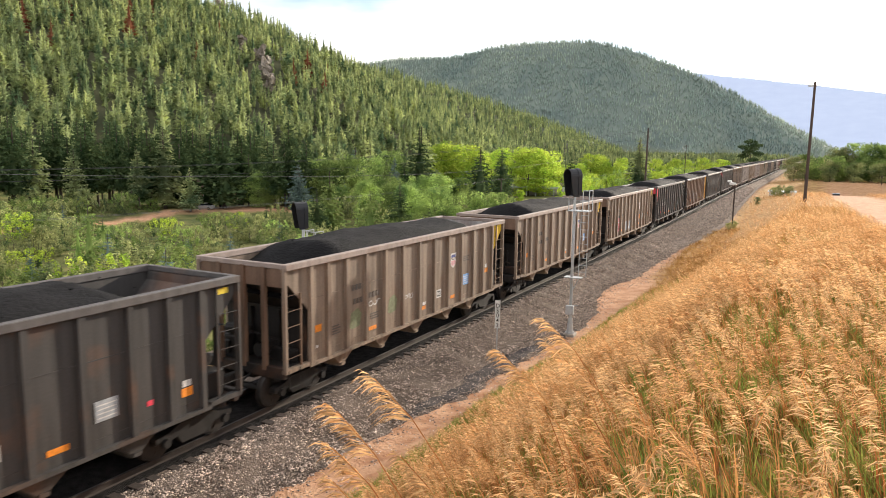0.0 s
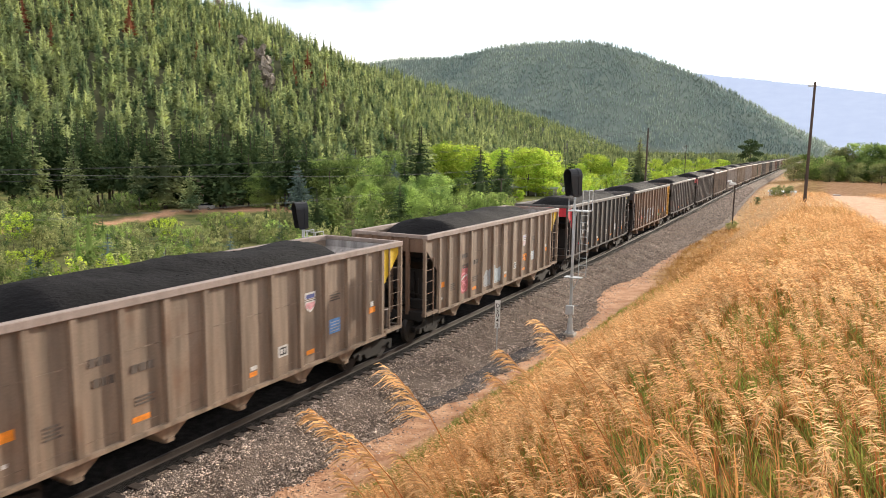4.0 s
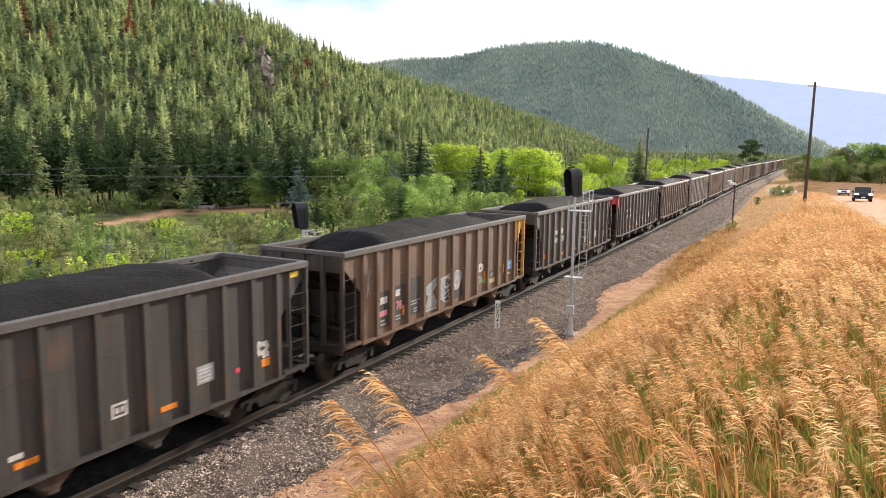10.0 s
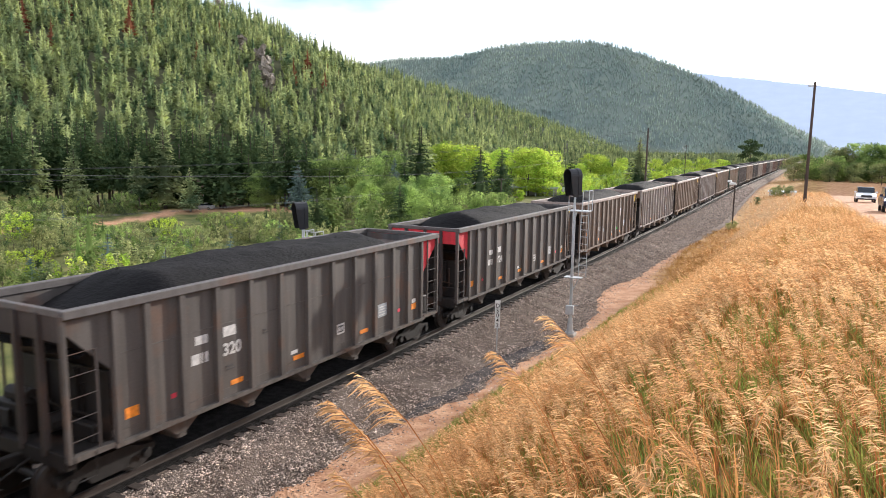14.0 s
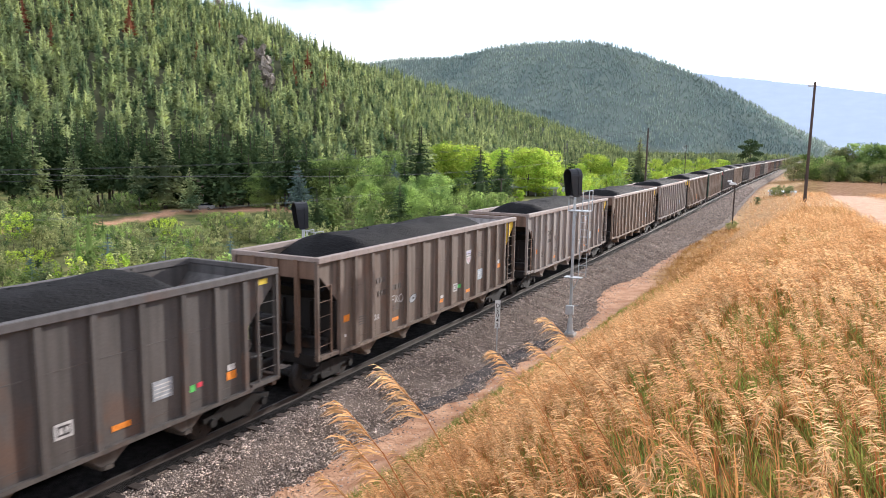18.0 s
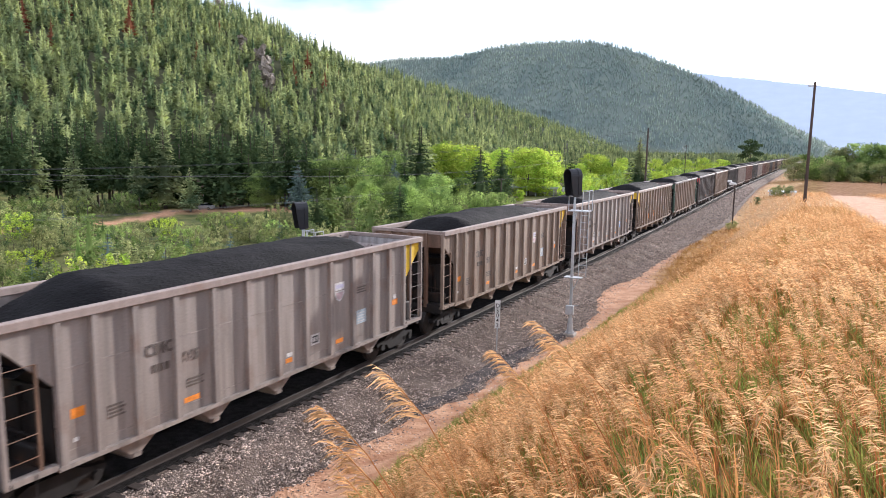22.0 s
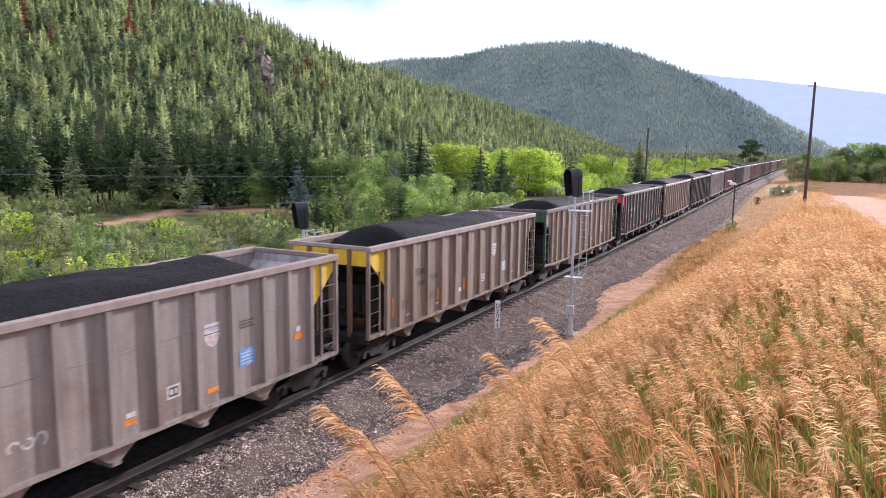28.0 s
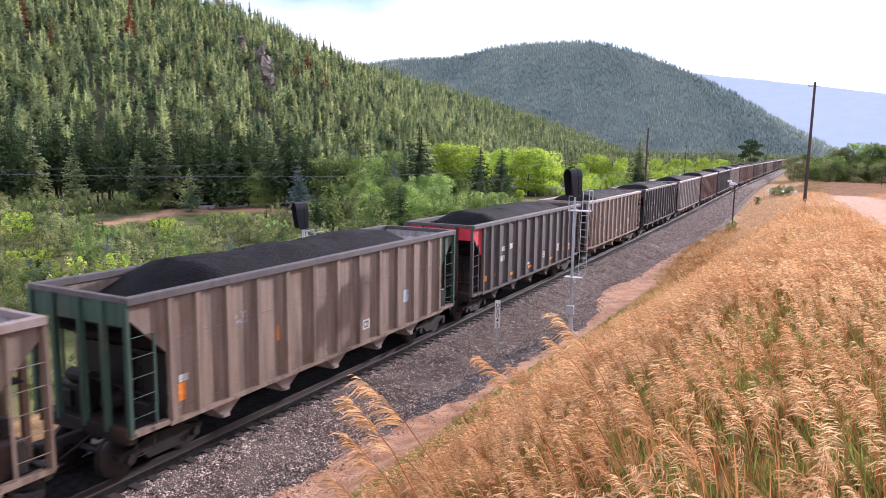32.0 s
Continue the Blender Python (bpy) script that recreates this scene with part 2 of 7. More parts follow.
def foot_x(y):
    return np.interp(y, [-40, 10, 20, 28, 44, 83, 105, 140, 300], [2.9, 3.6, 4.3, 5.0, 5.3, 6.3, 6.0, 4.4, 3.6])


def ballast_edge(y):
    return np.interp(y, [0, 12, 14.7, 16.7, 18.4, 19.5, 20.5, 23, 25, 27.5, 29.2, 31.2, 34, 37, 41, 43.3, 47.4, 52.5, 60, 71, 85, 120, 165, 300],
                     [2.9, 3.0, 3.1, 3.27, 3.5, 3.85, 4.0, 4.05, 4.25, 4.4, 4.55, 4.65, 4.35, 3.35, 3.2, 3.7, 3.9, 3.9, 4.0, 4.35, 4.75, 3.6, 2.6, 2.3])


def grass_edge(y):
    return np.interp(y, [0, 12.7, 14, 15.5, 17, 19.5, 21, 23.7, 26.3, 29, 33, 36, 42, 46, 50, 60, 74, 86, 120, 165, 250],
                     [5.9, 5.4, 5.25, 5.2, 4.95, 4.75, 5.0, 5.05, 5.2, 5.35, 5.3, 5.6, 5.5, 5.0, 4.6, 4.3, 4.4, 4.8, 3.7, 2.9, 2.6])


LANE = [(-100, 60), (-99.9, 76), (-98.6, 85), (-99.6, 93), (-106, 107), (-103.3, 118), (-93.4, 122.7), (-88, 132), (-82, 140)]


def lane_gap(x, y):
    """How far a place lies from the middle of the dirt lane."""
    d = np.full(np.shape(x), 1e9)
    for (ax, ay), (bx, by) in zip(LANE, LANE[1:]):
        u = np.clip(((x - ax) * (bx - ax) + (y - ay) * (by - ay)) / ((bx - ax) ** 2 + (by - ay) ** 2), 0, 1)
        d = np.minimum(d, np.hypot(x - ax - u * (bx - ax), y - ay - u * (by - ay)))
    return d


def ground_height(x, y):
    x, y = np.asarray(x, float), np.asarray(y, float)
    xf = foot_x(y)
    t = np.clip((x - xf) / (12.8 - xf), 0, 1)
    bank = -0.9 + (bench_height(y) + 0.9) * t ** 1.3
    bank = bank + 0.1 * ripple(x, y, 7.0, 0.4) * smooth01((x - xf) / 2) * (np.abs(x - 18.4) > 2.9)
    valley = -0.9 - 6.1 * smooth01((-3.6 - x) / 20) + 0.35 * ripple(x, y, 45, 1.0) * smooth01((-20 - x) / 20)
    far = smooth01((np.hypot(x, y) - 260) / 700)
    base = np.where(x > 0, bank, valley)
    base = base * (1 - far) + (-4.0) * far
    # scrubby rise beyond the road
    base = base + 3.0 * smooth01((x - 30) / 40) * smooth01((np.hypot(x - 13, y) - 60) / 120) * (x > 0)
    h = hill_height(x, y)
    h = h + 5.0 * ripple(x, y, 160, 2.0) * smooth01((h + 6) / 40) * (h < 400)
    k = 6.0
    return np.where(h > base + k, h, np.where(h < base - k, base, base + (h - base + k) ** 2 / (4 * k)))


def build_ground():
    az = np.radians(np.concatenate([np.arange(-66, 12, 0.45), np.arange(12, 294, 3.0)]))   # clockwise from +Y
    r = np.unique(np.concatenate([[0.3], np.geomspace(1.2, 4700, 175), np.linspace(430, 1150, 55), np.linspace(1380, 2050, 60)]))
    A, R = np.meshgrid(az, r)
    X, Y = EYE[0] + R * np.sin(A), EYE[1] + R * np.cos(A)
    Z = ground_height(X, Y)
    Z = np.where((np.abs(X) < 2.6) & (Y > -60) & (Y < 830), np.minimum(Z, -0.98), Z)
    na = len(az)
    verts = np.stack([X, Y, Z], -1).reshape(-1, 3)
    i, j = np.meshgrid(np.arange(len(r) - 1), np.arange(na), indexing="ij")
    a, b = i * na + j, i * na + (j + 1) % na
    c, d = a + na, b + na
    tris = np.concatenate([np.stack([a, b, d], -1).reshape(-1, 3), np.stack([a, d, c], -1).reshape(-1, 3)])
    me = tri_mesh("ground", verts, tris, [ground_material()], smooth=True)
    # what the ground is made of, vertex by vertex: bare earth, green meadow, forest floor; alpha is painted haze
    x, y = verts[:, 0], verts[:, 1]
    wob = 0.8 * ripple(x, y, 9, 3.0) + 0.4 * ripple(x, y, 2.4, 1.0)
    dirt = smooth01((grass_edge(y) + 0.5 + 0.7 * wob - x) / 0.8) * (x > 0) * (y < 260)
    road = smooth01((2.7 - np.abs(x - 18.4) + 0.3 * wob) / 0.6) * (y < 205)
    lane = smooth01((3.0 + 3.8 * smooth01((y - 110) / 8) - lane_gap(x, y) + .6 * wob) / 1.2)
    patch = smooth01((ripple(x, y, 5.5, 5.0) - 0.42) / 0.2) * (x > 6) * (x < 15) * (y < 40) * 0.8
    field = .6 * smooth01((y - 70) / 40) * smooth01((x - 14) / 4) * (y < 240)
    earth = np.clip(field + np.maximum(np.maximum(dirt, road), np.maximum(lane, patch)), 0, 1)
    green = smooth01((-16 - x) / 8)
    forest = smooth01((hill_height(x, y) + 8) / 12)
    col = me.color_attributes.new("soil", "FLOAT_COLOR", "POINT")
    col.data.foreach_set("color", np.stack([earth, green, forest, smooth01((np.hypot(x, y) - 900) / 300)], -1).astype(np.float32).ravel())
    ob = new("ground", me)
    tagged(ob, "valley ground of dry grass, bare orange earth and meadow", "ground", kind="structure")


def ground_material():
    m = bpy.data.materials.new("soil_and_turf")
    m.use_nodes = True
    nt = m.node_tree
    bs = nt.nodes["Principled BSDF"]
    bs.inputs["Roughness"].default_value = 0.95
    bs.inputs["Specular IOR Level"].default_value = 0.1
    at = nt.nodes.new("ShaderNodeVertexColor")
    at.layer_name = "soil"
    sep = nt.nodes.new("ShaderNodeSeparateColor")
    nt.links.new(at.outputs["Color"], sep.inputs[0])
    geo = nt.nodes.new("ShaderNodeNewGeometry")

    def noisy(c1, c2, scale):
        n = nt.nodes.new("ShaderNodeTexNoise")
        n.inputs["Scale"].default_value, n.inputs["Detail"].default_value = scale, 8
        nt.links.new(geo.outputs["Position"], n.inputs["Vector"])
        r = nt.nodes.new("ShaderNodeValToRGB")
        r.color_ramp.elements[0].position, r.color_ramp.elements[1].position = 0.35, 0.65
        r.color_ramp.elements[0].color, r.color_ramp.elements[1].color = (*c1, 1), (*c2, 1)
        nt.links.new(n.outputs["Fac"], r.inputs[0])
        return r.outputs[0], n.outputs["Fac"]

    def mixed(fac, a, b):
        mx = nt.nodes.new("ShaderNodeMix")
        mx.data_type = "RGBA"
        nt.links.new(fac, mx.inputs[0])
        nt.links.new(a, mx.inputs[6])
        nt.links.new(b, mx.inputs[7])
        return mx.outputs[2]

    dry, _ = noisy((0.27, 0.15, 0.062), (0.5, 0.32, 0.14), 0.8)
    earth, grain = noisy((0.4, 0.205, 0.115), (0.58, 0.35, 0.215), 1.6)
    green, _ = noisy((0.06, 0.08, 0.025), (0.19, 0.18, 0.065), 0.25)
    # forest floor, darkened so its colour also holds the shade between the pines
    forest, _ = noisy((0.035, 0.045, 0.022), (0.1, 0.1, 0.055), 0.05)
    # paler, bluer floor beyond 900 m: haze put into the ground colour
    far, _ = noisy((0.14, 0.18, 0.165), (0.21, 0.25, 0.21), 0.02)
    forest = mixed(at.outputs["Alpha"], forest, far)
    c = mixed(sep.outputs[1], dry, green)
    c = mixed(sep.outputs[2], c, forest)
    c = mixed(sep.outputs[0], c, earth)
    nt.links.new(c, bs.inputs["Base Color"])
    n = nt.nodes.new("ShaderNodeTexNoise")
    n.inputs["Scale"].default_value, n.inputs["Detail"].default_value = 9, 8
    nt.links.new(geo.outputs["Position"], n.inputs["Vector"])
    bp = nt.nodes.new("ShaderNodeBump")
    bp.inputs["Strength"].default_value, bp.inputs["Distance"].default_value = 0.9, 0.09
    nt.links.new(n.outputs["Fac"], bp.inputs["Height"])
    nt.links.new(bp.outputs[0], bs.inputs["Normal"])
    return m


build_ground()


# ---- the line ----
def rail_rise(y):
    """The line climbs a little beyond the signal."""
    return 0.6 * smooth01((np.asarray(y, float) - 45) / 110)


def along(profile, ys, closed=False):
    """A strip: an (x, z) outline carried along the line."""
    v, f = [], []
    n = len(profile)
    for y in ys:
        dz = float(rail_rise(y))
        v += [(x, y, z + dz) for x, z in profile]
    for k in range(len(ys) - 1):
        for i in range(n if closed else n - 1):
            a, b = k * n + i, k * n + (i + 1) % n
            f.append((a, a + n, b + n, b))
    return v, f


TRACK_YS = list(np.arange(-60, 60, 2.0)) + list(np.arange(60, 220, 8.0)) + list(np.arange(220, 831, 20.0))


def build_track():
    prof = [(-4.4, -1.0), (-2.2, -0.33), (-1.55, -0.2), (0, -0.2), (1.5, -0.22), (1.9, -0.33), (2.9, -0.72), (4.3, -0.86), (5.1, -1.0)]
    ys = sorted(set(np.round(np.concatenate([np.arange(-60, 80, 0.5), np.array(TRACK_YS)]), 2)))
    v, f = along(prof, ys)
    rng = np.random.RandomState(3)
    n = len(prof)
    def spread(i, x, y):
        if i < 6:
            return x
        e = float(ballast_edge(y)) + .22 * (y < 60) * float(ripple(y, y, 5.5, 2.0) + .6 * ripple(y, y, 1.9, 1.0))
        return (1.9 + (e - 1.9) * .45, e - .1, e + .6)[i - 6] + rng.uniform(-.07, .07) * (y < 60)
    v = [(spread(i % n, x, y), y, z + rng.uniform(-1, 1) * (.025 if y < 60 else .006)) for i, (x, y, z) in enumerate(v)]
    bed = mesh_object("ballast_bed", v, f, GRAVEL, smooth=True)
    tagged(bed, "bed of grey crushed-stone ballast under the track", "ballast", kind="structure")
    # near-black strip between the rails: the shade beneath the train, put into colour
    v, f = along([(-1.5, -.23), (-1.4, -.152), (-.6, -.148), (.6, -.148), (1.0, -.152), (1.1, -.22)], TRACK_YS)
    tagged(mesh_object("coal_dusted_bed", v, f, UNDERTRAIN_SHADE), "ballast between the rails, blackened for the shade under the train", "ballast", kind="structure")
    # a drift of dark fines along the foot of the ballast
    v, f = [], []
    ys = np.arange(17.2, 30.2, .25)
    for k, y in enumerate(ys):
        e = float(ballast_edge(y)) + .22 * float(ripple(y, y, 5.5, 2.0) + .6 * ripple(y, y, 1.9, 1.0))
        wide = .85 * math.sin(math.pi * (k + .5) / len(ys)) ** .5 * (1 + .25 * float(ripple(y, y, 3.1, 4.0)))
        for i in range(5):
            x = e + .04 - wide * (1 - i / 4)
            z = float(np.interp((x - 1.9) / (e - 1.9), [0, .45, 1, 1.2], [-.33, -.72, -.86, -.93]))
            v.append((x, y, z + (.022 if 0 < i < 4 else -.03)))
    for k in range(len(ys) - 1):
        f += [(k * 5 + i, k * 5 + i + 1, k * 5 + i + 6, k * 5 + i + 5) for i in range(4)]
    tagged(mesh_object("dark_fines", v, f, FINES, smooth=True), "drift of dark coal fines at the ballast's foot", "gravel", kind="structure")
    for side in (-1, 1):
        c = 0.755 * side
        outline = [(c - .07, -.18), (c + .07, -.18), (c + .07, -.155), (c + .012, -.13), (c + .012, -.045), (c + .037, -.03),
                   (c + .037, -.006), (c + .03, 0), (c - .03, 0), (c - .037, -.006), (c - .037, -.03), (c - .012, -.045), (c - .012, -.13), (c - .07, -.155)]
        v, f = along(outline, TRACK_YS, True)
        ob = mesh_object("rail", v, f, RAIL_STEEL)
        ob.data.materials.append(RAIL_TOP)
        for p in ob.data.polygons:
            if p.index % 14 in (7,):
                p.material_index = 1
        tagged(ob, "rusty steel running rail with a polished head", "rail", "rails of the line", "structure")
    # ties
    ties = tagged(new("ties"), "weathered timber ties bedded in the ballast", "tie", kind="structure")
    bm = boxes((-1.3, 1.3, -0.115, 0.115, -0.36, -0.17), bevel=0.015)
    me = bpy.data.meshes.new("tie")
    bm.to_mesh(me)
    bm.free()
    me.materials.append(TIE_WOOD)
    rng = np.random.RandomState(5)
    for k in range(260):
        y = -6 + 0.52 * k
        ob = new("tie", me)
        ob.parent = ties
        ob.location = (rng.uniform(-.06, .08), y + rng.uniform(-.03, .03), float(rail_rise(y)) + rng.uniform(-.012, .006))
        ob.rotation_euler = (0, 0, rng.uniform(-.02, .02))
    far = bmesh.new()
    for k in range(260, 800):
        y = -6 + 0.52 * k
        z = float(rail_rise(y))
        box_into(far, -1.3, 1.3, y - .115, y + .115, z - .36, z - .184)
    tagged(part("far_ties", far, TIE_WOOD, ties), kind="stuff")


build_track()

# ---- the coal train ----
PITCH, SPEED, START = 16.18, 6.217, 14.08      # wagon spacing, metres a second, rear end of wagon 0 at the start
LEN, TOP, SILL, HALF = 14.53, 3.965, 1.13, 1.575
WHEEL_R = 0.457
CHUTES = (2.85, 5.07, 7.3, 9.66, 11.7)
RIB_N = 13
RIB_Y = [1.1, 1.86, 2.77, 3.8, 4.9, 6.0, 7.11, 8.22, 9.33, 10.42, 11.5, 12.46, 13.36]
BAY = 1.02                                     # depth of the open bay at each end
MESHES = {}


def shared(key, make, material):
    """One mesh for all alike parts, in one paint."""
    k = (key, material.name)
    if k not in MESHES:
        bm = make()
        me = bpy.data.meshes.new(key)
        bm.to_mesh(me)
        bm.free()
        me.materials.append(material)
        MESHES[k] = me
    return MESHES[k]


def piece(name, key, make, material, parent, at=(0, 0, 0), rz=0.0, label=""):
    ob = new(name, shared(key, make, material))
    ob.parent = parent
    ob.location, ob.rotation_euler = at, (0, 0, rz)
    return tagged(ob, label) if label else ob


def side_sheet_bm():
    x0, x1 = 1.44, 1.462
    outline = [(0.06, TOP - .05), (0.06, TOP - .42), (BAY, TOP - 1.37), (BAY, SILL - .04), (LEN - BAY, SILL - .04),
               (LEN - BAY, TOP - 1.37), (LEN - .06, TOP - .42), (LEN - .06, TOP - .05)]
    return prism(outline, x0, x1)


def seam_bm():
    return boxes((1.462, 1.471, 1.1, LEN - 1.1, 2.86, 2.885), (1.462, 1.469, 1.1, LEN - 1.1, SILL + .16, SILL + .175))


def rib_bm():
    bm = bmesh.new()
    prof = [(1.462, -.085), (HALF - .012, -.068), (HALF - .012, .068), (1.462, .085)]
    lo = [bm.verts.new((x, y, SILL - .04)) for x, y in prof]
    hi = [bm.verts.new((x, y, TOP - .17)) for x, y in prof]
    bm.faces.new(lo[::-1])
    bm.faces.new(hi)
    for i in range(4):
        bm.faces.new((lo[i], lo[(i + 1) % 4], hi[(i + 1) % 4], hi[i]))
    bmesh.ops.recalc_face_normals(bm, faces=bm.faces)
    return bm


def chord_bm():
    return boxes((1.4, HALF + .02, 0, LEN, TOP - .17, TOP), bevel=.015)


def end_chord_bm():
    return boxes((-1.4, 1.4, 0, .13, TOP - .13, TOP), bevel=.012)


def sill_bm():
    return boxes((1.38, HALF - .005, .98, LEN - .98, SILL - .13, SILL - .04), (1.38, HALF - .03, 0.0, .98, SILL - .09, SILL + .02),
                 (1.38, HALF - .03, LEN - .98, LEN, SILL - .09, SILL + .02))


def end_panel_bm():
    return boxes((-1.43, 1.43, .04, .075, TOP - .62, TOP - .06))


def slope_sheet_bm():
    return prism([(.085, TOP - .4), (.12, TOP - .39), (2.35, 1.42), (2.35, 1.36), (2.28, 1.36), (.085, TOP - .45)], -1.43, 1.43)


def slope_lining_bm():
    return prism([(.085, TOP - .14), (.09, TOP - .36), (2.38, 1.48), (2.38, 1.46), (.14, TOP - .36), (.13, TOP - .14)], -1.43, 1.43)


def corner_post_bm():
    return boxes((1.49, HALF - .02, -.02, .06, SILL - .05, TOP - .1), (1.44, 1.49, -.02, .1, SILL - .05, TOP - .1))


def end_post_bm():
    return boxes((-.06, .06, -.03, .09, SILL - .05, TOP - .1))


def inner_post_bm():
    return boxes((1.46, HALF - .07, .66, .71, SILL, TOP - .85))


def rung_bm():
    return rods(((HALF - .03, .03, 0), (HALF - .06, .66, 0), .0095), sides=6)


def rung_far_bm():
    return rods(((HALF - .03, -.03, 0), (HALF - .06, -.66, 0), .0095), sides=6)


RUNGS = [SILL + .32 + k * .42 for k in range(5)]


def stirrup_bm():
    return rods(((HALF - .03, .1, SILL), (HALF - .03, .1, .64), .013), ((HALF - .03, .55, SILL), (HALF - .03, .55, .64), .013),
                ((HALF - .03, .1, .64), (HALF - .03, .55, .64), .013), sides=6)


def end_sill_bm():
    return boxes((-1.45, 1.45, 0, .16, SILL - .24, SILL + .06), (-.35, .35, .1, 1.8, .75, 1.1), bevel=.01)


def platform_bm():
    return boxes((-1.4, 1.4, .1, 1.1, SILL - .06, SILL - .02))


def hopper_bm():
    bm = bmesh.new()
    top, bot = (-.8, .8), (-.13, .13)
    pts = []
    for z, (a, b), hx in ((SILL + .02, top, 1.36), (.6, bot, 1.28), (.52, bot, 1.28)):
        pts.append([bm.verts.new(p) for p in ((-hx, a, z), (hx, a, z), (hx, b, z), (-hx, b, z))])
    for lo, hi in ((1, 0), (2, 1)):
        for i in range(4):
            bm.faces.new((pts[lo][i], pts[lo][(i + 1) % 4], pts[hi][(i + 1) % 4], pts[hi][i]))
    bm.faces.new(pts[2][::-1])
    bm.faces.new(pts[0])
    box_into(bm, 1.25, 1.32, -.1, .1, .53, .62)
    bmesh.ops.recalc_face_normals(bm, faces=bm.faces)
    return bm


def belly_bm():
    return boxes((-.3, .3, 1.2, LEN - 1.2, .82, 1.12), (-1.3, 1.3, 2.6, LEN - 2.6, SILL - .03, SILL + .03))


def gear_bm():
    bm = boxes((-1.3, -.35, -.42, .2, SILL - .02, SILL + .62), (-1.25, -.7, -.5, -.42, SILL + .1, SILL + .5), (.3, 1.2, .0, .2, SILL - .02, SILL + .35), bevel=.03)
    rod_into(bm, (-.9, -.3, SILL + .8), (-.2, -.3, SILL + .8), .16, sides=10)
    rod_into(bm, (-.2, -.3, SILL + .8), (.9, .1, SILL + .5), .025, sides=6)
    rod_into(bm, (.2, -.3, SILL + .3), (.2, .45, SILL + .3), .2, sides=10)
    rod_into(bm, (.7, .2, SILL), (.7, .2, SILL + 1.1), .03, sides=6)
    return bm


def side_frame_bm():
    prof = [(-1.12, .5), (-1.12, .62), (-.75, .66), (-.45, .78), (.45, .78), (.75, .66), (1.12, .62), (1.12, .5), (.8, .44), (.55, .5),
            (.4, .3), (-.4, .3), (-.55, .5), (-.8, .44)]
    bm = prism(prof, .98, 1.16)
    for y in (-.3, -.1, .1, .3):
        rod_into(bm, (1.07, y, .34), (1.07, y, .74), .07, sides=8)
    for y in (-.88, .88):
        rod_into(bm, (1.12, y, .46), (1.24, y, .46), .12, .1, 10)
    return bm


def bolster_bm():
    return boxes((-1.05, 1.05, -.2, .2, .5, .78), bevel=.03)


def wheel_bm():
    bm = bmesh.new()
    rod_into(bm, (.685, 0, 0), (.715, 0, 0), WHEEL_R + .025, sides=28)
    rod_into(bm, (.715, 0, 0), (.83, 0, 0), WHEEL_R, WHEEL_R - .006, 28)
    rod_into(bm, (.83, 0, 0), (.845, 0, 0), WHEEL_R - .05, WHEEL_R - .06, 28)
    rod_into(bm, (.84, 0, 0), (.9, 0, 0), .14, .11, 12)
    for k in range(4):
        a = k * math.pi / 2
        rod_into(bm, (.842, .27 * math.cos(a), .27 * math.sin(a)), (.862, .27 * math.cos(a), .27 * math.sin(a)), .045, sides=6)
    return bm


def axle_bm():
    return rods(((-1.02, 0, 0), (1.02, 0, 0), .085), sides=10)


def coupler_bm():
    bm = boxes((-.09, .09, -.62, .2, .78, .98), bevel=.02)
    box_into(bm, -.17, .17, -.84, -.56, .7, 1.02, bevel=.04)
    rod_into(bm, (.3, .1, .95), (.28, -.75, .62), .03, sides=6)
    rod_into(bm, (.5, .05, .9), (1.3, .02, .85), .018, sides=6)
    return bm


def coal_bm(seed):
    def make():
        bm = bmesh.new()
        ny, nx = 64, 16
        noise_off = Vector((seed * 7.3, seed * 3.1, 0))
        grid = []
        for j in range(ny + 1):
            y = .35 + (LEN - .7) * j / ny
            row = []
            ramp = max(0.0, min(1.0, (y - .35) / 2.4, (LEN - .85 - y) / 2.3))
            ramp = ramp * (1.15 - .15 * ramp)
            for i in range(nx + 1):
                x = -1.43 + 2.86 * i / nx
                crown = 1 - (abs(x) / 1.43) ** 2.3
                z = TOP - .3 + ramp * (.22 + .37 * crown) - (1 - ramp) * .7 - .014 * max(0.0, y - 6)
                n = noise.noise(Vector((x * .9, y * .45, 0)) + noise_off) * .13 + noise.noise(Vector((x * 4, y * 4, 3)) + noise_off) * .05 \
                    + noise.noise(Vector((x * 11, y * 11, 5)) + noise_off) * .025
                row.append(bm.verts.new((x, y, z + n * (0.4 + .6 * crown))))
            grid.append(row)
        for j in range(ny):
            for i in range(nx):
                bm.faces.new((grid[j][i], grid[j][i + 1], grid[j + 1][i + 1], grid[j + 1][i]))
        rng = random.Random(seed)
        for _ in range(30):
            y = rng.uniform(2.2, LEN - 2.2)
            x = rng.uniform(-1.2, 1.2)
            z = TOP - .12 + .36 * (1 - (abs(x) / 1.43) ** 2.3) - .014 * max(0.0, y - 6)
            s = rng.uniform(.012, .03)
            m = Matrix.LocRotScale((x, y, z), Euler((rng.random() * 3, rng.random() * 3, rng.random() * 3)), (s, s * 1.4, s * .8))
            bmesh.ops.create_icosphere(bm, subdivisions=1, radius=1.0, matrix=m)
        for fc in bm.faces:
            fc.smooth = True
        return bm
    return make


